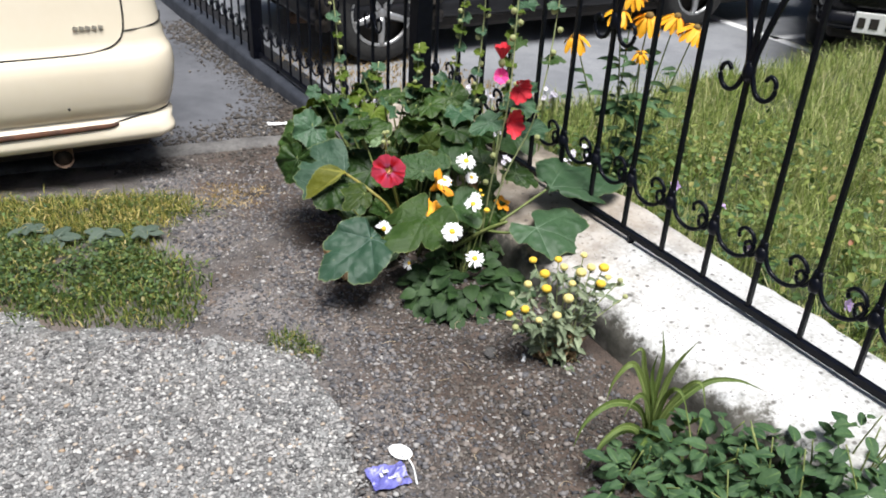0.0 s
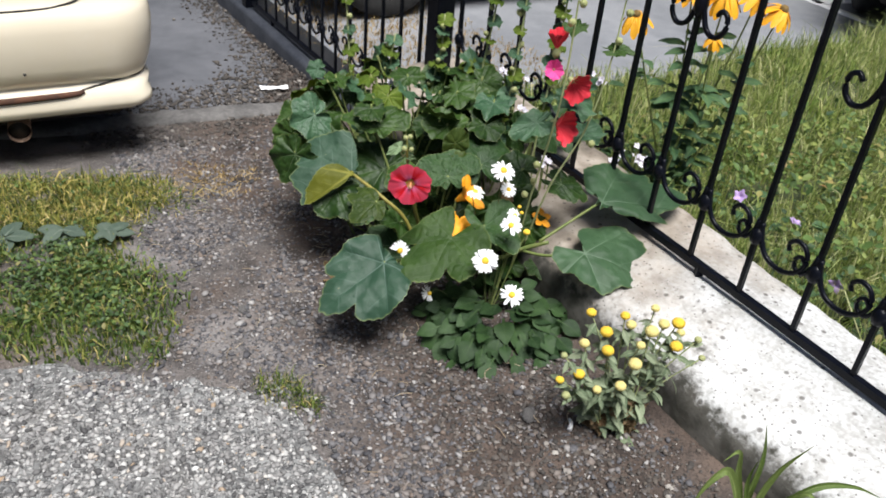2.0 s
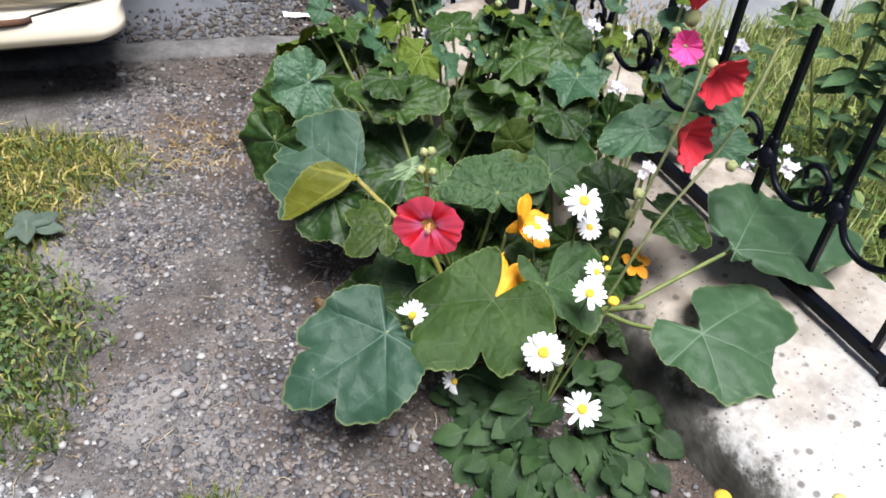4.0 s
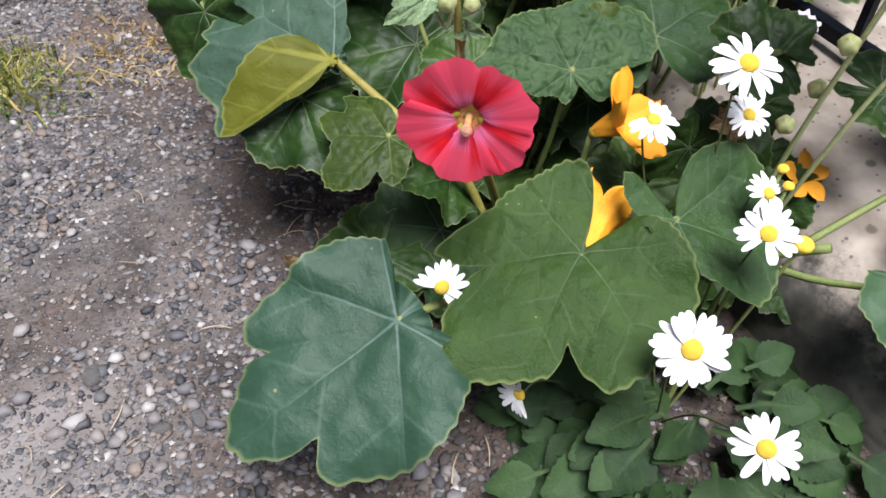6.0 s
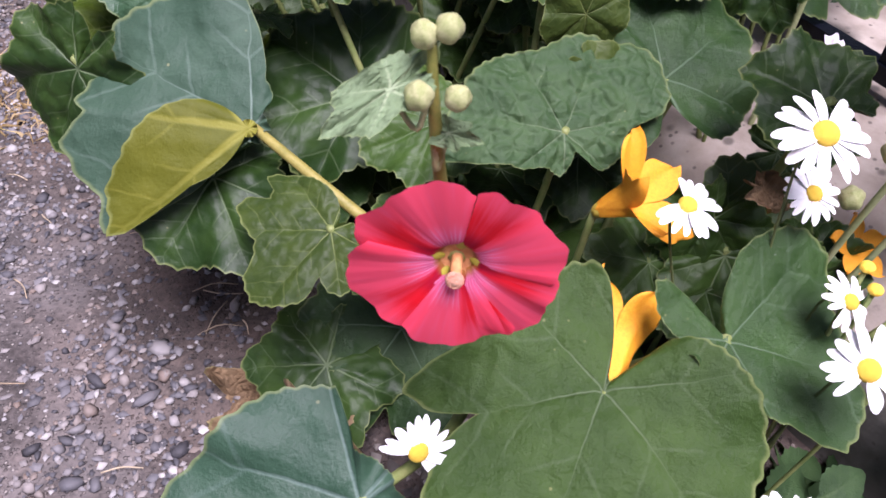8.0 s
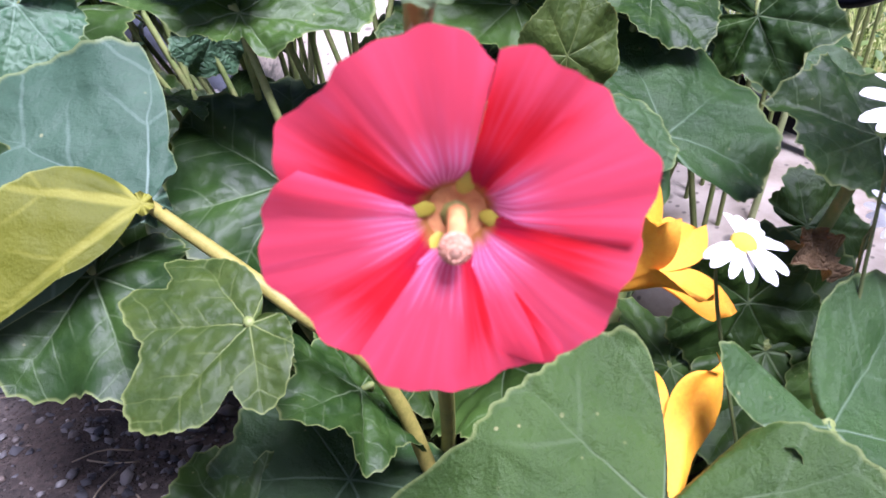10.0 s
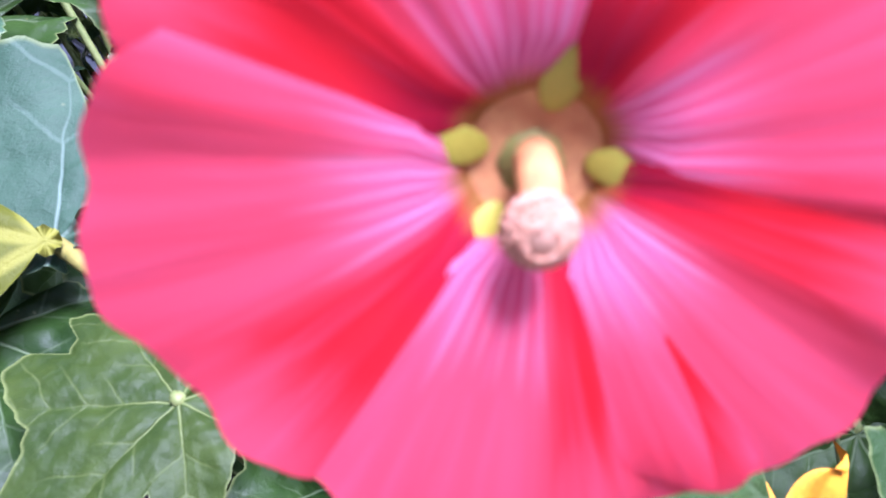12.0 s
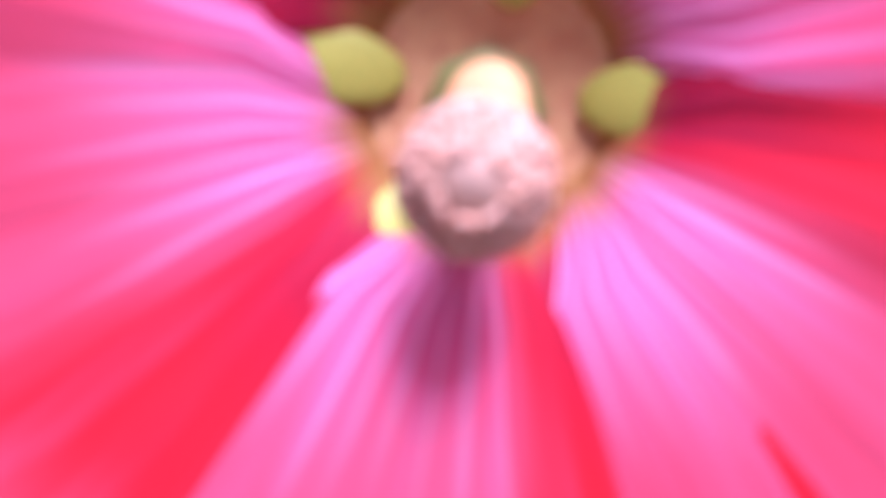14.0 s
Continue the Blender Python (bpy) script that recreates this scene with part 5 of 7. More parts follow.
leaf(squash, FOLD, (-0.072, 2.498, 0.323), (-0.183, 2.432, 0.262), (0.25, -0.75, 0.65), None, 1.0, label="folded lobe that shows its yellow-green underside")
leaf(squash, NOTCHED, (0.4983, 2.2687, 0.2551), (0.6883, 2.2151, 0.2181), (0.1, -0.3, 0.95), (0.36, 2.36, 0.2), 0.92, 0.0034)
leaf(squash, LONG, (0.5499, 2.3816, 0.3358), (0.768, 2.4109, 0.3221), (0.1, -0.3, 0.95), (0.40, 2.34, 0.24), 0.9, 0.0034)
leaf(squash, SQ[2], (0.47, 2.80, 0.36), (0.56, 2.72, 0.31), (0.1, -0.5, 0.85), (0.3, 2.55, 0.1), 1.0, 0.004)
leaf(squash, SQ[3], (0.258, 2.514, 0.357), (0.2455, 2.618, 0.419), (0.1, -0.5, 0.85), (0.19, 2.48, 0.1), 1.0, 0.004)
leaf(squash, HO[4], (0.3486, 2.434, 0.3876), (0.293, 2.459, 0.409), (0.1, -0.5, 0.85), (0.26, 2.48, 0.1), 1.0, 0.004)
leaf(squash, SQ[2], (-0.03, 2.62, 0.22), (-0.15, 2.56, 0.17), (-0.1, -0.5, 0.85), (0.1, 2.5, 0.06), 1.0, 0.004)
leaf(squash, SQ[1], (0.048, 2.444, 0.14), (-0.02, 2.37, 0.085), (-0.1, -0.5, 0.85), (0.14, 2.46, 0.06), 1.1, 0.0035)
part("petiole", tube("petiole", [(0.13, 2.44, 0.06), (0.075, 2.435, 0.22), (0.012, 2.435, 0.29), (-0.071, 2.509, 0.317)], 0.0055, M_STEM_OCHRE, 0.0042, 18, 8), squash, Matrix())


def lobe(seed, curl, slim=1.0):
    """One fifth of a squash blossom's trumpet: part of the tube below, a pointed lobe above that curls outwards; along +z, out to +y."""
    n, k = 24, 11
    v, f = [], []
    for i in range(n):
        t = i / (n - 1)
        over = max(0.0, (t - 0.42) / 0.58)
        half = radians(40) * (1 - over ** 1.7) + 0.012
        rho = 0.085 + 0.24 * t ** 0.8 + curl * 0.62 * over ** 1.3
        z = t * (1 - 0.34 * curl * over ** 1.4)
        for j in range(k):
            u = 2 * j / (k - 1) - 1
            a = u * half
            wide = rho * (1 + 0.5 * over * (1 - over)) + 0.035 * math.sin(7 * t + seed + 2.5 * u) * t * abs(u) + 0.022 * (1 - abs(u)) ** 3
            v.append((slim * wide * math.sin(a) * (1 + 0.3 * over), slim * wide * math.cos(a), z + 0.03 * math.sin(5 * u + seed) * over - 0.12 * u * math.sin(seed) * over))
    for i in range(n - 1):
        for j in range(k - 1):
            f.append((i * k + j, i * k + j + 1, (i + 1) * k + j + 1, (i + 1) * k + j))
    return mesh("petal", v, f, M_ORANGE)


def blossom(at, facing, size, root, turn, curls, label, slim=1.0):
    """A squash blossom on its base at; each of its five lobes curls by its own amount."""
    m = framed(at, Vector(facing).cross(Vector((0.31, 0.2, 0.93))), facing)
    cup = part("blossom", joined("blossom", [ball((0, 0, 0.0), 0.1, 8, 12, 1.1)], M_BLOSSOM_BASE), squash, m @ Matrix.Scale(size, 4), label)
    for i, c in enumerate(curls):
        part("petal", lobe(0.4 + 1.7 * i, c, slim), cup, m @ pose(0, 0, 0, 0, 0, turn + 72 * i) @ Matrix.Scale(size, 4))
    part("style", mesh("style", *tube_data([(0, 0, 0.05), (0, 0, 0.3), (0.01, 0, 0.5)], 0.05, 0.08, 8, 10), M_ORANGE), cup, m @ Matrix.Scale(size, 4))
    part("blossom_stalk", tube("blossom_stalk", [root, Vector(root).lerp(Vector(at), 0.6) + Vector((0, 0, -0.02)), Vector(at) - Vector(facing).normalized() * size * 0.08], 0.0035, M_STEM, 0.003, 12, 7), squash, Matrix())


blossom((0.195, 2.415, 0.3065), (0.7, -0.3, 0.65), 0.061, (0.17, 2.46, 0.08), 50, (0.5, 0.8, 0.6, 0.7, 0.4), "open orange squash blossom", 1.0)
blossom((0.177, 2.277, 0.275), (0.3, 0.95, 0.08), 0.08, (0.17, 2.45, 0.07), 8, (0.1, 0.25, 0.1, 0.05, 0.35), "narrow half-open orange squash blossom", 0.95)
blossom((0.41, 2.425, 0.25), (0.2, -0.6, 0.75), 0.03, (0.33, 2.38, 0.17), 0, (1.0, 0.9, 1.1, 0.8, 1.0), "small open orange squash blossom")


# ---- the hollyhock ----
holly = thing("hollyhock", (0.14, 2.56, 0.04), "hollyhock with round crinkled leaves and an open pink-red flower", "plant")
stem_main = [(0.13, 2.55, 0.03), (0.115, 2.45, 0.16), (0.085, 2.33, 0.33), (0.0635, 2.262, 0.45), (0.056, 2.246, 0.515), (0.054, 2.243, 0.55)]
part("stem", tube("stem", stem_main, 0.0056, M_STEM_GOLD, 0.002, 34, 9), holly, Matrix())

# the open flower, seen from very near: five overlapping petals round a throat with a cream column
FZ = Vector((-0.17, -0.985, 0.03)).normalized()
FX = Vector((0, 0, 1)).cross(FZ).normalized()
FY = FZ.cross(FX)
FLOWER = Matrix((FX, FY, FZ)).transposed().to_4x4()
FLOWER.translation = (0.0665, 2.2195, 0.4535)


def flower_petal(seed, half, radius):
    """One petal about +x: it widens from a narrow claw, its clockwise edge lies over the neighbour, its rim waves."""
    n, k = 44, 61
    v, f, uv = [], [], []
    for i in range(n):
        t = 0.13 + 0.87 * i / (n - 1)
        wide = radians(half) * (0.5 + 0.5 * min(1, max(0, (t - 0.13) / 0.16)) ** 0.8)
        for j in range(k):
            u = 2 * j / (k - 1) - 1
            a = u * wide
            rim = 1 - 0.12 * abs(u) ** 3.0 + 0.032 * math.sin(4.6 * u + seed * 3.1) + 0.02 * math.sin(10 * u + seed * 1.7) + 0.008 * math.sin(23 * u + seed)
            r = radius * t * (1 + (rim - 1) * t * t)
            z = 0.0102 * (t ** 0.7) - 0.003 * t ** 3 - 0.0042 * math.exp(-(t - 0.16) / 0.07)
            z -= 0.0007 * u * t ** 1.2
            z += 0.0003 * math.sin(u * 13 + seed * 2 + 0.8 * t) * t + 0.00005 * math.sin(u * 41 + seed) * t
            z += 0.0015 * math.sin(u * 3.4 + seed * 1.3) * t ** 2.5 + 0.0007 * math.sin(u * 8.0 + seed) * t ** 4
            z -= 0.0016 * max(0.0, -u) ** 8 * t
            v.append((r * math.cos(a), r * math.sin(a), z))
            uv.append((0.5 + 0.5 * u, t))
    for i in range(n - 1):
        for j in range(k - 1):
            f.append((i * k + j, (i + 1) * k + j, (i + 1) * k + j + 1, i * k + j + 1))
    return mesh("petal", v, f, M_PETAL, uv=uv)


def throat():
    n, rings = 30, 8
    v, f = [(0, 0, -0.003)], []
    for i in range(rings):
        t = (i + 1) / rings
        for j in range(n):
            a = 2 * math.pi * j / n
            v.append((0.0200 * t * math.cos(a), 0.0200 * t * math.sin(a), -0.003 + 0.0060 * t ** 1.4))
    f += [(0, 1 + j, 1 + (j + 1) % n) for j in range(n)]
    for i in range(rings - 1):
        a, b = 1 + i * n, 1 + (i + 1) * n
        f += [(a + j, b + j, b + (j + 1) % n, a + (j + 1) % n) for j in range(n)]
    return mesh("flower", v, f, M_THROAT)


flower = part("flower", throat(), holly, FLOWER, "wide open pink-red flower")
GAPS = (172, 80, -2, 236, 305)
for i, a in enumerate((126, 39, -29, 270, 204)):
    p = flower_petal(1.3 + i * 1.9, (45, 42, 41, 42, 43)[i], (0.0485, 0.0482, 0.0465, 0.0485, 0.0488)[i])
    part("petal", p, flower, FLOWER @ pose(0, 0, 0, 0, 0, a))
for a in GAPS[:4]:
    k = 0.75 if a == 236 else 1.0
    p = joined("throat_sepal", [ball((0, 0, 0), 1.0, 8, 14, 1.0)], M_SEPAL)
    part("throat_sepal", p, flower, FLOWER @ pose(0, 0, 0, 0, 0, a) @ pose(0.0094, 0, 0.0006, 0, -26, 0) @ Matrix.Diagonal((0.0045 * k, 0.0024 * k, 0.0004, 1)))
# the column, with its brush of anthers
col = [(0, 0, -0.003), (0.0001, -0.0012, 0.002), (0.0003, -0.0038, 0.0062)]
part("style", mesh("style", *tube_data(col, 0.0026, 0.0026, 12, 12), M_THROAT), flower, FLOWER)
pieces = [ball((0.0002, -0.0052, 0.0075), 0.0036, 14, 20, 1.0)]
for _ in range(700):
    a, h = RNG.uniform(0, 2 * math.pi), RNG.uniform(0, 1)
    rr = 0.0036 * math.sin(0.45 + 2.3 * h) + 0.0004
    pieces.append(ball((rr * math.cos(a), rr * math.sin(a) - 0.0050 - 0.0006 * h, 0.0050 + 0.0058 * h), RNG.uniform(0.0003, 0.00045), 4, 6))
part("pistil", joined("pistil", pieces, M_PISTIL), flower, FLOWER, "cream column with a fuzzy brush of anthers")
back = [(0.0665, 2.2215, 0.4525), (0.068, 2.236, 0.452), (0.0655, 2.256, 0.444), (0.072, 2.29, 0.40)]
part("flower_stalk", tube("flower_stalk", back, 0.004, M_STEM_OCHRE, 0.0028, 12, 8), holly, Matrix())
for i in range(5):
    a = math.radians(36 + 72 * i)
    d = np.array(FX * math.cos(a) + FY * math.sin(a))
    o = np.array(FLOWER.translation) - np.array(FZ) * 0.0105
    part("sepal", joined("sepal", [tube_data([o, o + d * 0.008 + np.array(FZ) * 0.0015, o + d * 0.016 + np.array(FZ) * 0.006], 0.0035, 0.0008, 6, 6)], M_BUD), flower, Matrix())


def bud(plant, at, r, up=(0, 0, 1)):
    m = framed(at, Vector(up).cross(Vector((0.3, 0.9, 0.2))), up)
    n, rings = 20, 10
    v, f = [], []
    for i in range(rings + 1):
        t = i / rings
        th = math.pi * t
        for j in range(n):
            a = 2 * math.pi * j / n
            rib = 1 + 0.09 * math.cos(5 * a) * math.sin(th)
            v.append((r * rib * math.sin(th) * math.cos(a), r * rib * math.sin(th) * math.sin(a), -r * math.cos(th) * 1.12 + (0.22 * r if t > 0.9 else 0)))
    for i in range(rings):
        for j in range(n):
            f.append((i * n + j, i * n + (j + 1) % n, (i + 1) * n + (j + 1) % n, (i + 1) * n + j))
    return part("bud", mesh("bud", v, f, M_BUD), plant, m, "closed pale green bud")


bud(holly, (0.049, 2.236, 0.528), 0.006, (-0.3, -0.3, 0.9))
bud(holly, (0.0645, 2.236, 0.527), 0.0053, (0.5, -0.3, 0.8))
bud(holly, (0.051, 2.243, 0.551), 0.0055, (-0.3, -0.2, 0.9))
bud(holly, (0.0605, 2.243, 0.5535), 0.0056, (0.3, -0.2, 0.9))
leaf(holly, YO[0], (0.038, 2.238, 0.530), (0.008, 2.216, 0.521), (0.1, -0.6, 0.78), (0.053, 2.244, 0.52), 0.42, 0.0012, "small pale young leaf", M_STEM_PALE)
leaf(holly, YO[1], (0.062, 2.243, 0.505), (0.075, 2.23, 0.510), (-0.1, -0.7, 0.7), (0.057, 2.248, 0.50), 0.5, 0.0012, "small pale young leaf", M_STEM_PALE)

HR = (0.13, 2.55, 0.06)
leaf(holly, PUCKER, (0.169, 2.4582, 0.3467), (0.1383, 2.5086, 0.3865), (0.05, -0.6, 0.8), HR, 1.0, 0.003)
leaf(holly, RAGGED, (-0.006, 2.4145, 0.290), (-0.0465, 2.3794, 0.2674), (-0.1, -0.45, 0.88), (0.1, 2.56, 0.05), 1.0, 0.003)
leaf(holly, OL[0], (0.19, 2.53, 0.405), (0.203, 2.533, 0.447), (0.1, -0.85, 0.4), HR, 0.8, 0.003)
leaf(holly, OL[1], (0.205, 2.505, 0.36), (0.228, 2.50, 0.333), (0.1, -0.7, 0.65), HR, 0.9, 0.003)
leaf(holly, HO[3], (-0.107, 2.50, 0.272), (-0.155, 2.445, 0.228), (-0.1, -0.62, 0.8), (0.05, 2.56, 0.05), 1.15, 0.003)
leaf(holly, HO[2], (0.011, 2.60, 0.285), (-0.07, 2.652, 0.324), (0, -0.6, 0.8), (0.1, 2.58, 0.05), 1.1, 0.003)
leaf(holly, LO[1], (-0.02, 2.42, 0.12), (-0.08, 2.36, 0.08), (-0.2, -0.5, 0.8), (0.1, 2.52, 0.05), 1.0, 0.003)
leaf(holly, BACKLEAF, (-0.016, 2.60, 0.412), (-0.025, 2.658, 0.447), (0, -0.5, 0.85), HR, 1.0, 0.003)
leaf(holly, HO[2], (-0.165, 2.74, 0.375), (-0.255, 2.715, 0.335), (-0.2, -0.55, 0.8), (0.06, 2.62, 0.1), 1.0, 0.003)
leaf(holly, HO[3], (0.078, 2.535, 0.30), (0.012, 2.512, 0.288), (0.0, -0.5, 0.85), HR, 0.85, 0.002)
leaf(holly, HO[4], (0.17, 2.60, 0.42), (0.13, 2.645, 0.45), (0.1, -0.55, 0.8), HR, 1.1, 0.003)
leaf(holly, HO[0], (0.27, 2.60, 0.43), (0.30, 2.56, 0.405), (0.1, -0.4, 0.9), HR, 1.1, 0.003)
leaf(holly, HO[1], (0.28, 2.66, 0.45), (0.24, 2.71, 0.475), (0.0, -0.5, 0.85), HR, 1.0, 0.003)
crowd_dark = ((0.1, 0.24), (2.62, 2.86), (0.26, 0.38))
leaf(holly, BR, (-0.04, 2.36, 0.07), (-0.10, 2.305, 0.045), (-0.2, -0.3, 0.9), None, 1.0)
leaf(holly, BR, (-0.09, 2.44, 0.055), (-0.14, 2.42, 0.03), (-0.2, -0.4, 0.9), None, 0.8)
leaf(holly, BR, (0.318, 2.418, 0.322), (0.335, 2.405, 0.31), (0.2, -0.7, 0.6), None, 0.8)


def crowd(plant, meshes, count, box, size, root, lean=(0, -0.55, 0.8), seed=3, stalk_r=0.0026, wild=0.2):
    """More leaves of the same plant, filling the box."""
    g = np.random.default_rng(seed)
    (x0, x1), (y0, y1), (z0, z1) = box
    for i in range(count):
        p = Vector((g.uniform(x0, x1), g.uniform(y0, y1), 0))
        p.z = z0 + (z1 - z0) * g.uniform(0, 1) ** 0.8
        out = Vector((p.x - root[0], p.y - root[1], 0))
        out = out.normalized() if out.length > 0.01 else Vector((0, -1, 0))
        out = (out + Vector(g.normal(0, 0.5, 3)) + Vector((0, -0.25, -0.35))).normalized()
        s = g.uniform(*size)
        nrm = Vector(lean) + out * 0.35 + Vector(g.normal(0, wild, 3))
        leaf(plant, meshes[i % len(meshes)], p, p + out * s, nrm, Vector(root) + Vector((g.normal(0, 0.05), g.normal(0, 0.05), 0)), g.uniform(0.9, 1.15), stalk_r)


crowd(holly, [HO[0], HB[0], HO[1], HY[0], HO[2], HB[1], LO[0], HO[3], HY[1]], 52, ((-0.2, 0.30), (2.60, 2.95), (0.33, 0.48)), (0.034, 0.072), (0.08, 2.75, 0.03), (0, -0.25, 0.92), seed=4, wild=0.5)
crowd(holly, [HO[0], HB[0], HY[0], HO[1], HO[3]], 14, ((-0.24, -0.02), (2.55, 2.85), (0.2, 0.36)), (0.06, 0.09), (0.02, 2.7, 0.0), (-0.25, -0.5, 0.8), 8)
crowd(holly, HB + HO[:2] + HB + LO, 18, ((0.24, 0.36), (2.55, 2.9), (0.32, 0.48)), (0.04, 0.075), (0.3, 2.65, 0.03), (0, -0.35, 0.9), seed=12, wild=0.33)
crowd(holly, HO + LO, 26, ((-0.12, 0.34), (2.42, 2.8), (0.08, 0.26)), (0.06, 0.09), (0.1, 2.6, 0.03), seed=15, wild=0.3)
crowd(holly, HO + LO, 12, ((0.24, 0.42), (2.36, 2.5), (0.1, 0.3)), (0.045, 0.065), (0.33, 2.5, 0.05), seed=16, wild=0.3)
crowd(holly, HO, 12, crowd_dark, (0.05, 0.075), (0.16, 2.75, 0.05), seed=19, wild=0.3)


def side_flower(plant, at, facing, size, mat, count=5, label="half-open red flower", slim=1.0):
    """A half-open cup of crumpled petals that overlap, their rims waved and turned out."""
    m = framed(at, Vector(facing).cross(Vector((0.2, 0.3, 0.93))), facing)
    me = mesh("blossom", *ball((0, 0, -0.1), 0.2, 6, 10, 1.3), M_BUD)
    b = part("blossom", me, plant, m @ Matrix.Scale(size, 4), label)
    n, k = 18, 21
    for q in range(count):
        v, f = [], []
        for i in range(n):
            t = i / (n - 1)
            for j in range(k):
                u = 2 * j / (k - 1) - 1
                a = u * 0.88 * (0.6 + 0.4 * t)
                fold = math.sin(9 * u + 2.3 * q + 1.5 * t) + 0.6 * math.sin(17 * u + q - 2 * t)
                r = slim * (0.8 * math.sin(1.35 * t) + 0.22 * t ** 4 + 0.06 * t * fold + 0.05 * u * t)
                rim = 1 - 0.16 * abs(u) ** 2.5 + 0.07 * math.sin(6 * u + 1.9 * q) + 0.03 * math.sin(15 * u + q)
                v.append((r * math.sin(a), r * math.cos(a), 0.9 * t * (1 + (rim - 1) * t) + 0.03 * fold * t * t))
        for i in range(n - 1):
            for j in range(k - 1):
                f.append((i * k + j, (i + 1) * k + j, (i + 1) * k + j + 1, i * k + j + 1))
        part("petal", mesh("petal", v, f, mat), b, m @ pose(0, 0, 0, 0, 0, 360 / count * q) @ Matrix.Scale(size * (0.9 + 0.08 * (q % 3)), 4))
    return b


# tall stalks behind, with buds, small leaves and half-open flowers
tall = thing("hollyhock", (0.38, 2.43, 0.2), "tall hollyhock stalk with red flowers and green buds beside the fence", "plant", "tall hollyhocks")
stalk = [(0.35, 2.40, 0.10), (0.365, 2.37, 0.332), (0.39, 2.335, 0.575), (0.398, 2.34, 0.70), (0.40, 2.35, 0.90), (0.405, 2.36, 1.05)]
part("stem", tube("stem", stalk, 0.0027, M_STEM_PALE, 0.0018, 40, 7), tall, Matrix())
stalk2 = [(0.37, 2.38, 0.2), (0.407, 2.36, 0.384), (0.47, 2.37, 0.531), (0.501, 2.38, 0.681), (0.52, 2.41, 0.85), (0.525, 2.42, 0.98)]
part("stem", tube("stem", stalk2, 0.0026, M_STEM_PALE, 0.0017, 40, 7), tall, Matrix())
side_flower(tall, (0.413, 2.343, 0.66), (0.35, -0.8, -0.2), 0.036, M_REDFLOWER, 5)
side_flower(tall, (0.396, 2.357, 0.553), (0.62, -0.65, 0.05), 0.04, M_REDFLOWER, 5)
side_flower(tall, (0.368, 2.34, 0.685), (-0.1, -0.75, 0.3), 0.021, M_PINK, label="half-open pink flower")
side_flower(tall, (0.369, 2.347, 0.725), (-0.05, -0.1, 1.0), 0.05, M_REDFLOWER, 5, "rolled red flower", 0.45)
for p in ((0.392, 2.34, 0.79), (0.41, 2.345, 0.83), (0.39, 2.345, 0.86), (0.412, 2.35, 0.9), (0.395, 2.35, 0.95), (0.365, 2.345, 0.45), (0.49, 2.365, 0.5), (0.515, 2.39, 0.74), (0.53, 2.4, 0.8), (0.508, 2.4, 0.85), (0.37, 2.375, 0.39), (0.352, 2.37, 0.355)):
    bud(tall, p, 0.0085, (RNG.normal(0, 0.4), -0.4, 0.8))
for a, b, w in (((0.423, 2.36, 0.607), (0.488, 2.345, 0.584), 0), ((0.45, 2.38, 0.629), (0.479, 2.375, 0.661), 0), ((0.3565, 2.37, 0.543), (0.289, 2.355, 0.517), 0), ((0.445, 2.40, 0.371), (0.526, 2.385, 0.342), 1), ((0.475, 2.42, 0.503), (0.54, 2.41, 0.51), 0), ((0.42, 2.41, 0.76), (0.377, 2.39, 0.753), 1), ((0.43, 2.42, 0.86), (0.47, 2.405, 0.867), 0), ((0.51, 2.39, 0.72), (0.553, 2.37, 0.727), 1), ((0.52, 2.41, 0.86), (0.484, 2.39, 0.867), 0)):
    leaf(tall, (HB[0], LO[0])[w], a, b, (0.0, -0.4, 0.9), None, 0.62)


def bud_stalk(points, leaves, seed):
    g = np.random.default_rng(seed)
    t = thing("hollyhock", points[0], "slender leafy hollyhock stalk with green buds", "plant", "tall hollyhocks")
    part("stem", tube("stem", points, 0.0032, M_STEM_PALE, 0.0022, 30, 7), t, Matrix())
    c = spline(points, 40)
    for i in range(leaves):
        k = int(14 + 25 * i / leaves)
        p = Vector(c[k])
        a = g.uniform(0, 2 * math.pi)
        d = Vector((math.cos(a), 0.6 * math.sin(a) - 0.3, 0.1)).normalized()
        if i % 2:
            bud(t, p + d * 0.012, g.uniform(0.006, 0.009), d + Vector((0, 0, 0.6)))
        else:
            leaf(t, (HB if i % 4 else HY)[i % 2], p, p + d * g.uniform(0.022, 0.038), (0, -0.5, 0.85), None, 0.9)


bud_stalk([(-0.08, 2.82, 0.0), (-0.09, 2.86, 0.35), (-0.105, 2.9, 0.6), (-0.13, 2.92, 0.86)], 14, 21)
bud_stalk([(0.3, 2.66, 0.1), (0.33, 2.68, 0.4), (0.35, 2.7, 0.65), (0.36, 2.72, 0.95)], 16, 22)
bud_stalk([(0.13, 2.84, 0.05), (0.14, 2.86, 0.4), (0.16, 2.88, 0.52), (0.165, 2.9, 0.62)], 13, 24)
bud_stalk([(0.40, 2.62, 0.2), (0.42, 2.63, 0.45), (0.44, 2.65, 0.65), (0.45, 2.66, 0.82)], 17, 25)
bud_stalk([(0.02, 2.86, 0.0), (0.03, 2.88, 0.35), (0.02, 2.9, 0.46), (0.03, 2.92, 0.55)], 11, 26)
bud_stalk([(0.24, 2.84, 0.1), (0.27, 2.86, 0.4), (0.30, 2.87, 0.65), (0.31, 2.88, 0.8)], 14, 23)


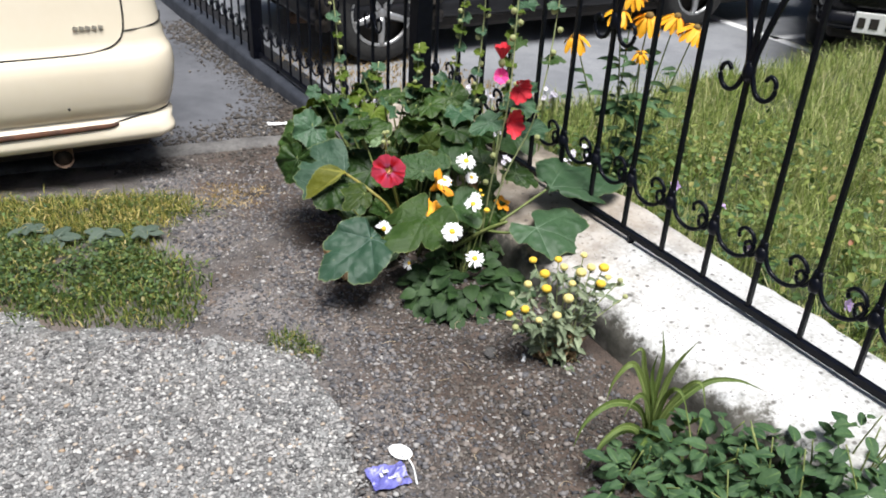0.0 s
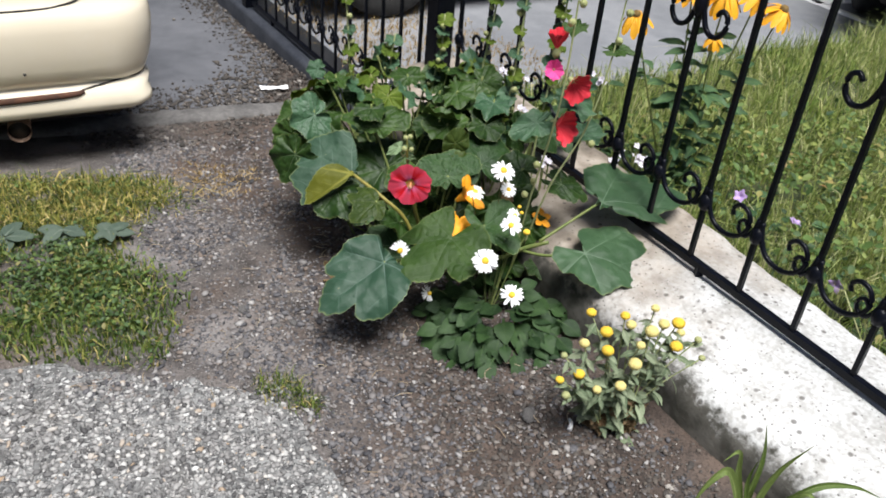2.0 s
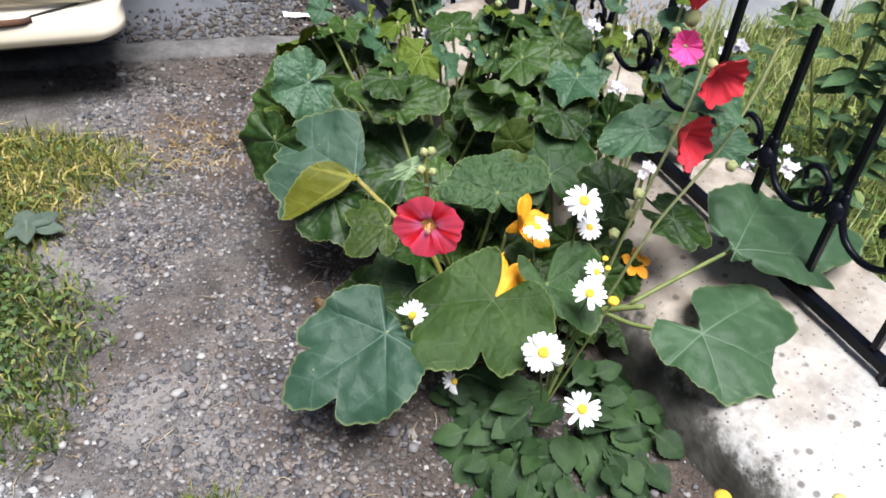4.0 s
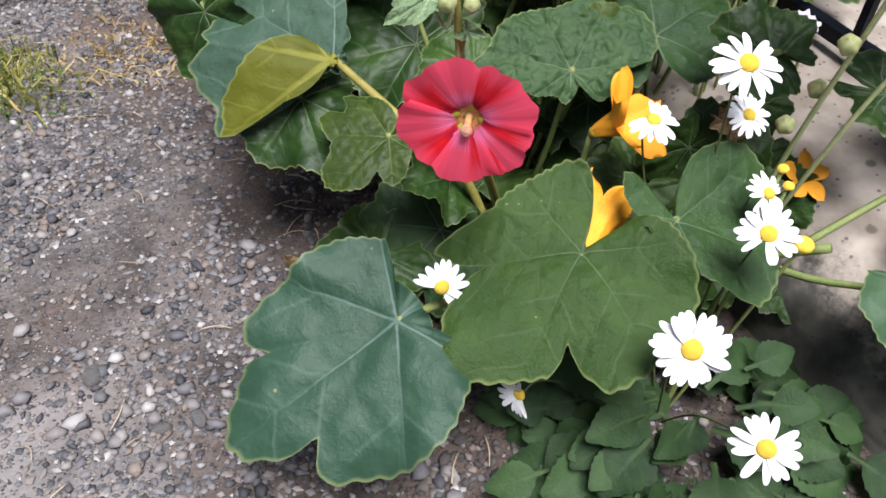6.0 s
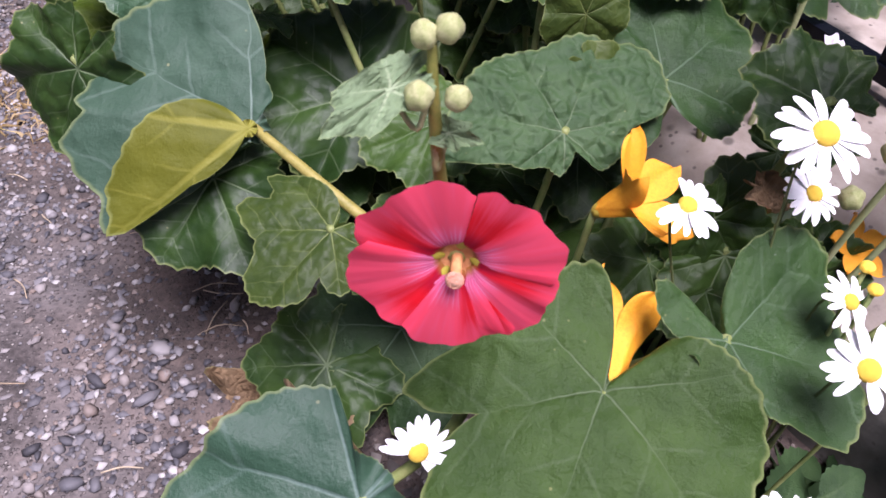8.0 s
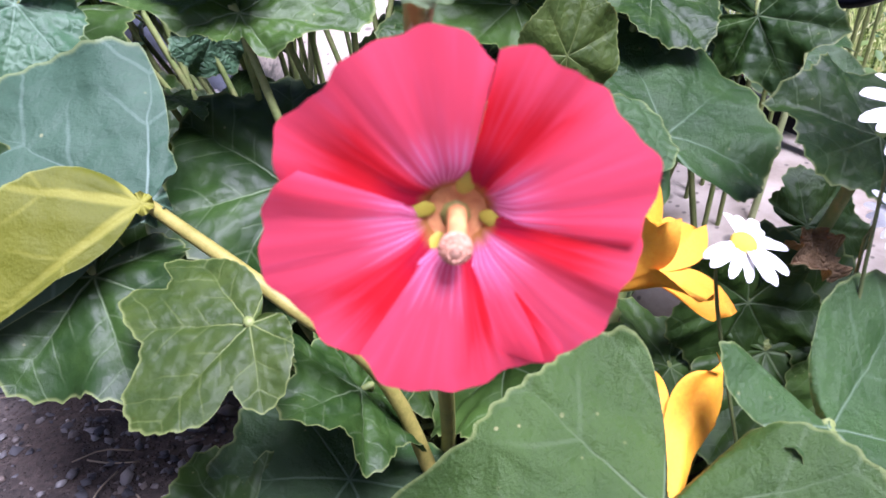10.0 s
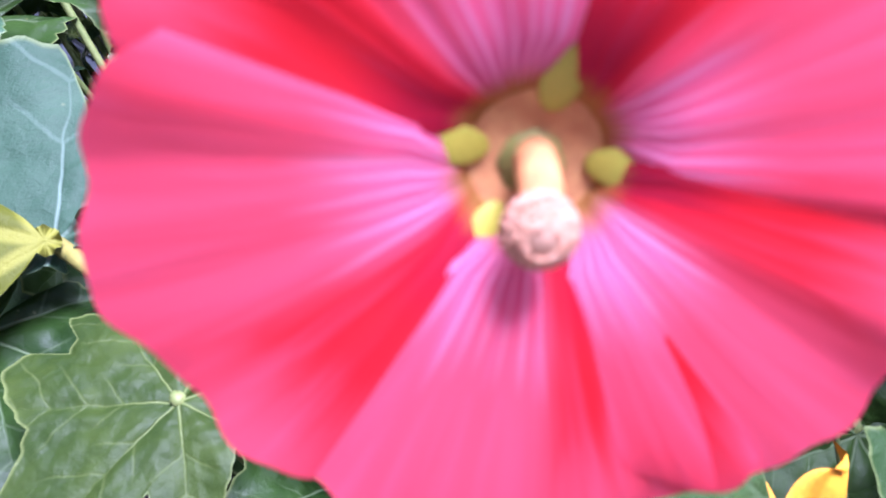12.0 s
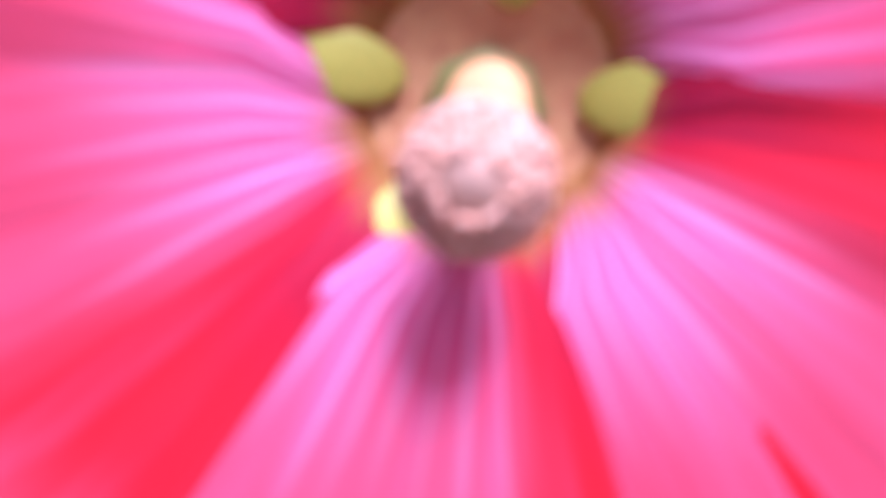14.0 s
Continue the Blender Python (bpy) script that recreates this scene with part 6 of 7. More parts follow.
# ---- daisies ----
def ray_petal():
    n, k = 9, 5
    v, f = [], []
    for i in range(n):
        t = i / (n - 1)
        w = 0.105 * (0.45 + 0.75 * math.sin(math.pi * (0.12 + 0.74 * t))) * (1 if t < 0.95 else 0.62)
        for j in range(k):
            u = 2 * j / (k - 1) - 1
            v.append((u * w, 0.2 + 0.8 * t * (1 - 0.03 * abs(u)), 0.05 * math.sin(2.4 * t) - 0.1 * t ** 2 + 0.018 * u * u))
    for i in range(n - 1):
        for j in range(k - 1):
            f.append((i * k + j, i * k + j + 1, (i + 1) * k + j + 1, (i + 1) * k + j))
    return mesh("petal", v, f, M_WHITE_PETAL)


RAY = ray_petal()
DISC = mesh("disc", *ball((0, 0, 0.01), 0.275, 8, 18, 0.62), M_YELLOW_DISC)
daisies = thing("daisy_plant", (0.28, 2.24, 0.06), "ox-eye daisies over a dense rosette of dark leaves", "plant")


def daisy(plant, at, facing, dia, root, rays=19, gone=(), seed=0, close=0.0):
    g = np.random.default_rng(seed + 40)
    m = framed(at, Vector(facing).cross(Vector((0.31, 0.2, 0.93))), facing)
    s = dia / 2
    head = part("flower_head", DISC, plant, m @ Matrix.Scale(s, 4), "white daisy with a yellow disc")
    for i in range(rays):
        if i in gone:
            continue
        a = 360 / rays * i + g.uniform(-5, 5)
        part("petal", RAY, head, m @ pose(0, 0, g.uniform(-0.0008, 0.0008), 0, 0, a) @ pose(0, 0, 0, g.uniform(-14, 5) + close, g.uniform(-10, 10), 0) @ Matrix.Diagonal((s * g.uniform(0.85, 1.15), s * g.uniform(0.9, 1.04), s, 1)))
    at, root = Vector(at), Vector(root)
    part("stem", tube("stem", [root, root.lerp(at, 0.5) + Vector((0, 0.02, 0.0)), at - Vector(facing).normalized() * 0.03, at - Vector(facing).normalized() * s * 0.1], 0.0012, M_STEM_DARK, 0.0009, 14, 6), plant, Matrix())


DR = (0.28, 2.25, 0.06)
daisy(daisies, (0.24, 2.149, 0.305), (-0.08, -0.72, 0.68), 0.062, DR, 22, seed=1)
daisy(daisies, (0.302, 2.105, 0.246), (-0.25, -0.6, 0.75), 0.056, DR, 18, (3, 5, 13), seed=2)
daisy(daisies, (0.126, 2.195, 0.177), (-0.65, -0.55, 0.1), 0.045, DR, 16, (8, 9, 10, 11), seed=3, close=28)
daisy(daisies, (0.053, 2.239, 0.2645), (0.3, -0.75, 0.35), 0.05, (0.2, 2.3, 0.1), 18, (1, 2, 3, 4, 5, 6), seed=4)
daisy(daisies, (0.286, 2.330, 0.439), (0.0, -0.5, 0.85), 0.060, DR, 18, (6, 14), seed=5)
daisy(daisies, (0.307, 2.346, 0.380), (0.15, -0.55, 0.8), 0.042, DR, 18, seed=6)
daisy(daisies, (0.229, 2.350, 0.368), (0.1, -0.35, 0.95), 0.048, DR, 18, (0, 1, 17, 16), seed=7)
daisy(daisies, (0.3187, 2.2845, 0.3454), (0.25, -0.5, 0.75), 0.040, DR, 17, (2, 9), seed=8)
daisy(daisies, (0.302, 2.228, 0.352), (-0.15, -0.6, 0.75), 0.052, DR, 18, (4, 5), seed=9)
for p, r in (((0.345, 2.25, 0.322), 0.009), ((0.33, 2.30, 0.36), 0.005), ((0.335, 2.29, 0.35), 0.005)):
    part("flower_head", joined("flower_head", [ball((0, 0, 0), r, 7, 12, 0.7)], M_YELLOW_DISC), daisies, Matrix.Translation(p), "daisy head that has lost its petals")
    part("stem", tube("stem", [DR, Vector(DR).lerp(Vector(p), 0.6), p], 0.0017, M_STEM, n=10, sides=6), daisies, Matrix())
SPOON = [strip_leaf("leaf", M_DAISY_LEAF, spoon, 19, 7, 0.15, 0.25 + 0.1 * i, 0.05, i * 2.0) for i in range(3)]
g = np.random.default_rng(31)
for i in range(230):
    ang, rad = g.uniform(0, 2 * math.pi), math.sqrt(g.uniform(0, 1))
    h = g.uniform(0, 1)
    p = Vector((0.30 + 0.15 * rad * math.cos(ang), 2.215 + 0.15 * rad * math.sin(ang), 0.07 + 0.13 * (1 - rad * 0.7) * h))
    out = Vector((math.cos(ang), math.sin(ang), 0.45 - 0.75 * rad)) + Vector(g.normal(0, 0.3, 3)) + Vector((0, -0.35, 0))
    out.normalize()
    s = g.uniform(0.045, 0.08)
    nrm = Vector((0, -0.45, 0.9)) + out * 0.3 + Vector(g.normal(0, 0.2, 3))
    part("leaf", SPOON[i % 3], daisies, framed(p, out, nrm) @ Matrix.Diagonal((s * g.uniform(0.9, 1.25), s, s, 1)))


# ---- small plants along the wall ----
buttons = thing("yellow_button_flowers", (0.50, 1.87, 0.07), "bushy grey-green plant with fading yellow button flowers", "plant")
g = np.random.default_rng(51)
OV = [strip_leaf("leaf", M_GREY_LEAF, lambda t: 0.02 + 0.2 * math.sin(math.pi * t ** 0.75) ** 0.9 if t < 1 else 0.01, 12, 7, 0.2, 0.35, 0.0, i * 2.0) for i in range(2)]
BUTTON = mesh("flower_head", *ball((0, 0, 0), 1.0, 7, 12, 0.75), M_YELLOW_DISC)
PALE_BUTTON = mesh("flower_head", *ball((0, 0, 0), 1.0, 7, 12, 0.8), M_FADED_DISC)
GREEN_BUTTON = mesh("flower_head", *ball((0, 0, 0), 1.0, 7, 12, 0.85), M_BUD)
heads = [(0.473, 1.86, 0.385), (0.406, 1.86, 0.315), (0.399, 1.83, 0.262), (0.489, 1.86, 0.364), (0.533, 1.86, 0.349), (0.444, 1.86, 0.345), (0.562, 1.88, 0.352), (0.64, 1.88, 0.315), (0.66, 1.88, 0.268), (0.365, 1.84, 0.3), (0.36, 1.82, 0.255), (0.378, 1.82, 0.215), (0.448, 1.84, 0.315), (0.51, 1.84, 0.33), (0.545, 1.9, 0.375), (0.42, 1.9, 0.36), (0.5, 1.82, 0.3), (0.58, 1.84, 0.33), (0.43, 1.80, 0.25), (0.47, 1.79, 0.27), (0.6, 1.9, 0.34), (0.62, 1.92, 0.3)]
for i, p in enumerate(heads):
    p = Vector(p)
    root = Vector((0.505 + g.normal(0, 0.02), 1.875 + g.normal(0, 0.015), 0.06))
    part("stem", tube("stem", [root, root.lerp(p, 0.5) + Vector((0, 0, 0.025)), p], 0.0019, M_STEM_PALE, 0.0013, 12, 6), buttons, Matrix())
    green = i in (7, 8, 9, 11)
    part("flower_head", GREEN_BUTTON if green else PALE_BUTTON if i % 5 in (1, 3, 4) else BUTTON, buttons, Matrix.Translation(p) @ Matrix.Scale(g.uniform(0.007, 0.0095) if green else g.uniform(0.0085, 0.014), 4))
    for k in range(20):
        t = g.uniform(0.05, 0.94)
        q = root.lerp(p, t) + Vector((0, 0, 0.025 * math.sin(math.pi * t)))
        a = g.uniform(0, 2 * math.pi)
        d = Vector((math.cos(a), math.sin(a) - 0.2, g.uniform(-0.5, 0.5))).normalized()
        s = g.uniform(0.02, 0.052) * (1.2 - 0.5 * t)
        me = BR if (t < 0.3 and k % 3 == 0) else OV[k % 2]
        part("leaf", me, buttons, framed(q, d, Vector((0, -0.4, 0.9)) + Vector(g.normal(0, 0.3, 3))) @ Matrix.Diagonal((s * 0.9, s, s, 1) if me is not BR else (s * 0.5, s * 0.5, s * 0.5, 1)))

lily = thing("daylily", (0.66, 1.56, 0.07), "young daylily with arching yellow-green strap leaves", "plant")


def strap_leaf(points, w):
    c = spline(points, 24)
    t = np.gradient(c, axis=0)
    t /= np.linalg.norm(t, axis=1)[:, None]
    up = np.array([0.15, -0.75, 0.65])
    sd = np.cross(t, up)
    sd /= np.linalg.norm(sd, axis=1)[:, None]
    nr = np.cross(sd, t)
    v, uv = [], []
    for i in range(24):
        k = i / 23
        ww = 0.82 * w * (0.75 + 0.5 * math.sin(math.pi * min(1, k * 1.15))) * (1 - k ** 4)
        for j, u in enumerate((-1, -0.5, 0, 0.5, 1)):
            v.append(c[i] + sd[i] * u * ww + nr[i] * (abs(u) * ww * 0.45))
            uv.append((u * 0.3, k))
    f = [(i * 5 + j, i * 5 + j + 1, (i + 1) * 5 + j + 1, (i + 1) * 5 + j) for i in range(23) for j in range(4)]
    part("leaf", mesh("leaf", v, f, M_LILY, uv=uv), lily, Matrix())


LB = (0.66, 1.56, 0.05)
strap_leaf([LB, (0.624, 1.55, 0.176), (0.552, 1.53, 0.218), (0.489, 1.50, 0.193), (0.462, 1.48, 0.134)], 0.008)
strap_leaf([LB, (0.606, 1.53, 0.142), (0.543, 1.50, 0.142), (0.489, 1.47, 0.075)], 0.0075)
strap_leaf([LB, (0.637, 1.56, 0.193), (0.606, 1.56, 0.277), (0.579, 1.55, 0.306), (0.547, 1.54, 0.268), (0.534, 1.53, 0.210)], 0.008)
strap_leaf([LB, (0.669, 1.57, 0.193), (0.687, 1.57, 0.285), (0.723, 1.56, 0.361)], 0.008)
strap_leaf([LB, (0.651, 1.58, 0.176), (0.624, 1.58, 0.268), (0.606, 1.57, 0.331), (0.579, 1.56, 0.319)], 0.008)
strap_leaf([LB, (0.696, 1.57, 0.159), (0.768, 1.58, 0.231), (0.840, 1.58, 0.239), (0.903, 1.57, 0.218)], 0.007)
strap_leaf([LB, (0.678, 1.53, 0.134), (0.714, 1.50, 0.193), (0.723, 1.47, 0.226), (0.714, 1.45, 0.193)], 0.008)
strap_leaf([LB, (0.660, 1.58, 0.193), (0.665, 1.59, 0.294), (0.655, 1.6, 0.369)], 0.007)
strap_leaf([LB, (0.642, 1.52, 0.126), (0.606, 1.46, 0.168), (0.561, 1.42, 0.117)], 0.007)
strap_leaf([LB, (0.669, 1.52, 0.126), (0.687, 1.46, 0.151), (0.696, 1.4, 0.092)], 0.0075)
strap_leaf([LB, (0.647, 1.55, 0.159), (0.615, 1.53, 0.235), (0.583, 1.5, 0.252), (0.561, 1.48, 0.218)], 0.007)
strap_leaf([LB, (0.655, 1.54, 0.16), (0.66, 1.52, 0.25), (0.675, 1.49, 0.28), (0.69, 1.46, 0.24)], 0.0075)
strap_leaf([LB, (0.66, 1.57, 0.17), (0.64, 1.57, 0.26), (0.64, 1.56, 0.33)], 0.007)
strap_leaf([LB, (0.675, 1.56, 0.15), (0.71, 1.55, 0.24), (0.735, 1.53, 0.27), (0.745, 1.5, 0.22)], 0.007)
strap_leaf([LB, (0.63, 1.53, 0.13), (0.575, 1.5, 0.18), (0.52, 1.47, 0.16), (0.49, 1.45, 0.1)], 0.007)

BROAD = [strip_leaf("leaf", M_BEDDING, lambda t: 0.85 * oval(t), 16, 7, 0.2, 0.3, 0.0, 0.0), strip_leaf("leaf", M_BEDDING, lambda t: 1.1 * spoon(t), 16, 7, 0.2, 0.4, 0.03, 5.0), strip_leaf("leaf", M_BEDDING, lambda t: 0.6 * oval(t), 16, 7, 0.25, 0.35, 0.04, 3.0)]


def low_plant(at, count, spread, height, size, label, seed):
    t = thing("bedding_plant", at, label, "plant", "bedding plants along the wall")
    g = np.random.default_rng(seed)
    for i in range(count):
        a, rad = g.uniform(0, 2 * math.pi), math.sqrt(g.uniform(0, 1))
        q = Vector(at) + Vector((spread * rad * math.cos(a), spread * rad * math.sin(a), g.uniform(0.02, height) * (1.1 - 0.6 * rad)))
        d = (Vector((math.cos(a), math.sin(a), 0.35 - 0.5 * rad)) + Vector(g.normal(0, 0.35, 3))).normalized()
        s = g.uniform(*size)
        part("leaf", BROAD[i % len(BROAD)], t, framed(q, d, Vector((0, -0.3, 0.95)) + d * 0.3 + Vector(g.normal(0, 0.22, 3))) @ Matrix.Diagonal((s * 1.0, s, s, 1)))
    for i in range(5):
        a = g.uniform(0, 2 * math.pi)
        q = Vector(at) + Vector((0.4 * spread * math.cos(a), 0.4 * spread * math.sin(a), 0))
        part("stem", tube("stem", [q, q + Vector((0.01, 0, height * 0.5)), q + Vector((g.normal(0, 0.03), g.normal(0, 0.03), height))], 0.0024, M_STEM, 0.0015, 8, 6), t, Matrix())
    return t


for i, (x, y, n, sp, h) in enumerate(((0.60, 1.40, 44, 0.10, 0.12), (0.74, 1.42, 60, 0.13, 0.17), (0.86, 1.34, 70, 0.14, 0.2), (0.72, 1.24, 60, 0.13, 0.14), (0.98, 1.20, 70, 0.15, 0.22), (0.86, 1.10, 60, 0.14, 0.17), (1.1, 0.98, 50, 0.15, 0.2), (1.0, 1.36, 40, 0.09, 0.24))):
    low_plant((x, y, float(land(x, y))), int(n * 2.5), sp, h, (0.026, 0.056), "low bedding plant with crowded pointed green leaves", 60 + i)

# ---- behind the fence: rudbeckia, petunias, weeds ----
rud = thing("rudbeckia", (0.86, 2.80, 0.12), "tall rudbeckia with yellow flowers and coarse green leaves behind the fence", "plant")
LANCE = [strip_leaf("leaf", M_BEDDING, lance, 16, 7, 0.3, 0.35, 0.04, i * 2.0) for i in range(2)]


def long_petal():
    n, k = 10, 5
    v, f = [], []
    for i in range(n):
        t = i / (n - 1)
        w = 0.17 * (0.4 + 0.8 * math.sin(math.pi * (0.1 + 0.72 * t))) * (1 if t < 0.95 else 0.5)
        for j in range(k):
            u = 2 * j / (k - 1) - 1
            v.append((u * w, 0.15 + 0.85 * t, -0.75 * t ** 1.7 + 0.05 * u * u))
    for i in range(n - 1):
        for j in range(k - 1):
            f.append((i * k + j, i * k + j + 1, (i + 1) * k + j + 1, (i + 1) * k + j))
    return mesh("petal", v, f, M_YELLOW_PETAL)


RUD_PETAL = long_petal()
CONE = mesh("cone", *ball((0, 0, 0.05), 0.24, 8, 14, 0.9), M_BROWN_CONE)
g = np.random.default_rng(71)
for i, (p, fc, dia) in enumerate((((0.655, 2.75, 0.695), (-0.2, -0.3, 0.9), 0.10), ((0.80, 2.78, 0.775), (0.1, -0.2, 0.95), 0.10), ((0.885, 2.75, 0.765), (0.0, -0.3, 0.9), 0.115), ((0.985, 2.78, 0.76), (0.2, -0.2, 0.9), 0.10), ((1.04, 2.74, 0.735), (0.3, -0.35, 0.85), 0.105), ((0.86, 2.70, 0.66), (-0.1, -0.5, 0.8), 0.06), ((0.84, 2.80, 0.83), (0.0, -0.2, 0.95), 0.10))):
    m = framed(p, Vector(fc).cross(Vector((0.31, 0.2, 0.93))), fc)
    s = dia / 2
    h = part("flower_head", CONE, rud, m @ Matrix.Scale(s, 4), "yellow flower with a brown cone and drooping petals")
    for k in range(12):
        part("petal", RUD_PETAL, h, m @ pose(0, 0, 0, 0, 0, 30 * k + g.uniform(-5, 5)) @ pose(0, 0, 0, g.uniform(-22, 6), 0, 0) @ Matrix.Scale(s * g.uniform(0.92, 1.05), 4))
    root = Vector((0.86 + g.normal(0, 0.04), 2.80 + g.normal(0, 0.03), 0.11))
    p = Vector(p)
    part("stem", tube("stem", [root, root.lerp(p, 0.5) + Vector((g.normal(0, 0.015), 0, 0)), p], 0.0035, M_STEM, 0.0022, 16, 6), rud, Matrix())
    for k in range(24):
        t = g.uniform(0.04, 0.85) ** 1.2
        q = root.lerp(p, t)
        a = g.uniform(0, 2 * math.pi)
        d = Vector((math.cos(a), math.sin(a), 0.25)).normalized()
        s2 = g.uniform(0.04, 0.085)
        part("leaf", LANCE[k % 2], rud, framed(q, d, (0, -0.4, 0.9)) @ Matrix.Diagonal((s2 * 1.3, s2, s2, 1)))


def petunia(plant, at, facing, size, mat, label):
    m = framed(at, Vector(facing).cross(Vector((0.31, 0.2, 0.93))), facing)
    n, rings = 30, 7
    v, f = [(0, 0, -0.35)], []
    for i in range(rings):
        t = (i + 1) / rings
        for j in range(n):
            a = 2 * math.pi * j / n
            r = t * (1 + t * (0.2 * math.cos(5 * a) + 0.05 * math.cos(10 * a + 0.6))) * 0.5
            v.append((r * math.cos(a), r * math.sin(a), -0.35 * (1 - t) ** 2 + (0.07 * math.sin(5 * a + 1) + 0.05 * math.sin(11 * a)) * t * t))
    f += [(0, 1 + j, 1 + (j + 1) % n) for j in range(n)]
    for i in range(rings - 1):
        a, b = 1 + i * n, 1 + (i + 1) * n
        f += [(a + j, b + j, b + (j + 1) % n, a + (j + 1) % n) for j in range(n)]
    part("blossom", mesh("blossom", v, f, mat), plant, m @ Matrix.Scale(size, 4), label)
    base = Vector((at[0], at[1], LAWN_Z))
    part("stem", tube("stem", [base, base.lerp(Vector(at), 0.5), Vector(at) - Vector(facing).normalized() * size * 0.3], 0.002, M_STEM, n=8, sides=6), plant, Matrix())


for i, (x, y, z, mat, lab) in enumerate(((0.74, 2.72, 0.30, M_PETUNIA, "white petunia blossom"), (0.69, 2.76, 0.27, M_PETUNIA, "white petunia blossom"), (1.17, 2.56, 0.2, M_PURPLE, "lilac petunia blossom"), (1.04, 2.66, 0.22, M_PURPLE, "lilac petunia blossom"), (1.14, 2.25, 0.2, M_PURPLE, "lilac petunia blossom"), (1.32, 1.98, 0.18, M_PURPLE, "lilac petunia blossom"), (0.62, 2.86, 0.46, M_PETUNIA, "white petunia blossom"), (0.40, 2.95, 0.44, M_PETUNIA, "white petunia blossom"))):
    t = thing("petunia", (x, y, LAWN_Z), "petunia in flower at the foot of the wall", "plant", "petunias behind the fence")
    gg = np.random.default_rng(80 + i)
    for k in range(7 if mat is M_PETUNIA else 1):
        d = Vector(gg.normal(0, 0.017, 3)) if k else Vector((0, 0, 0))
        petunia(t, Vector((x, y, z)) + d, Vector((-0.1, -0.6, 0.75)) + Vector(gg.normal(0, 0.3, 3)), 0.018 if mat is M_PETUNIA else 0.034, mat, lab)
    gg = np.random.default_rng(90 + i)
    for k in range(16):
        a = gg.uniform(0, 2 * math.pi)
        q = Vector((x, y, LAWN_Z)) + Vector((0.05 * math.cos(a), 0.05 * math.sin(a), gg.uniform(0, z - LAWN_Z)))
        s2 = gg.uniform(0.03, 0.055)
        part("leaf", BROAD[k % 3], t, framed(q, Vector((math.cos(a), math.sin(a), 0.2)), (0, -0.3, 0.95)) @ Matrix.Scale(s2, 4))
# white blossoms among the leaves on the wall
bush = thing("petunia", (0.36, 2.62, 0.2), "white petunias among leaves on the wall", "plant", "petunias behind the fence")
for p in ((0.33, 2.82, 0.50), (0.37, 2.68, 0.45), (0.41, 2.66, 0.41), (0.36, 2.62, 0.39), (0.20, 2.9, 0.44), (0.02, 2.86, 0.43), (0.44, 2.6, 0.34), (0.30, 2.7, 0.38)):
    for d in ((0, 0, 0), (0.014, 0.004, -0.01), (-0.006, -0.01, -0.014)):
        petunia(bush, Vector(p) + Vector(d), Vector((-0.1, -0.5, 0.8)) + 20 * Vector(d), 0.017, M_PETUNIA, "white petunia blossom")

# ---- grass, weeds, gravel, litter ----


def in_poly(px, py, poly):
    inside = np.zeros(len(px), bool)
    n = len(poly)
    for i in range(n):
        (x0, y0), (x1, y1) = poly[i][:2], poly[(i + 1) % n][:2]
        cond = ((y0 > py) != (y1 > py)) & (px < (x1 - x0) * (py - y0) / (y1 - y0 + 1e-12) + x0)
        inside ^= cond
    return inside


def scatter(poly, count, seed, ragged=0.0):
    g = np.random.default_rng(seed)
    p = np.array([q[:2] for q in poly], float)
    lo, hi = p.min(0), p.max(0)
    x, y = g.uniform(lo[0], hi[0], count), g.uniform(lo[1], hi[1], count)
    jx, jy = x + g.normal(0, ragged, count), y + g.normal(0, ragged, count)
    k = in_poly(jx, jy, [tuple(q[:2]) for q in poly])
    return x[k], y[k]


def grass(name, x, y, z, h0, h1, w, seed, label, lean=0.6, mat=None):
    g = np.random.default_rng(seed)
    n = len(x)
    a = g.uniform(0, 2 * np.pi, n)
    h = g.uniform(h0, h1, n) * (0.7 + 0.6 * g.random(n))
    l = g.normal(0.0, lean, n) * h
    sx, sy = np.cos(a), np.sin(a)
    b = a + g.uniform(-1.5, 1.5, n)
    dx, dy = np.cos(b) * l, np.sin(b) * l
    ww = w * g.uniform(0.6, 1.3, n)
    P = np.stack([x, y, z - 0.004], -1)
    S = np.stack([sx * ww, sy * ww, np.zeros(n)], -1)
    up = np.stack([dx * 0.35, dy * 0.35, h * 0.62], -1)
    tip = np.stack([dx, dy, h * np.clip(1 - 0.25 * (l / h) ** 2, 0.25, 1)], -1)
    V = np.stack([P - S, P + S, P + up - S * 0.8, P + up + S * 0.8, P + tip], 1).reshape(-1, 3)
    k = np.arange(n)[:, None] * 5
    T = np.concatenate([k + [0, 1, 3], k + [0, 3, 2], k + [2, 3, 4]])
    ob = new(name, bulk(name, V, T, mat or M_GRASS, False))
    return tagged(ob, label, "grass", kind="stuff")


patch = [(-2.4, 3.0), (-1.33, 2.98), (-0.76, 3.10), (-0.64, 2.85), (-0.77, 2.70), (-0.70, 2.52), (-0.56, 2.39), (-0.46, 2.12), (-0.52, 2.07), (-0.80, 2.09), (-1.0, 2.17), (-1.5, 2.3), (-2.4, 2.4)]
x, y = scatter(patch, 50000, 101, 0.04)
clump = vnoise(x, y, 5.0, 2.0) + 0.5 * vnoise(x, y, 17.0, 6.0)
k = clump > np.where(y < 2.75, -0.45, -0.26) + np.random.default_rng(9).normal(0, 0.12, len(x))
x, y = x[k], y[k]
low = y < 2.62
grass("grass", x[low], y[low], land(x[low], y[low]), 0.014, 0.042, 0.0024, 102, "short green grass creeping over gravel", 0.9, M_GRASS_YARD)
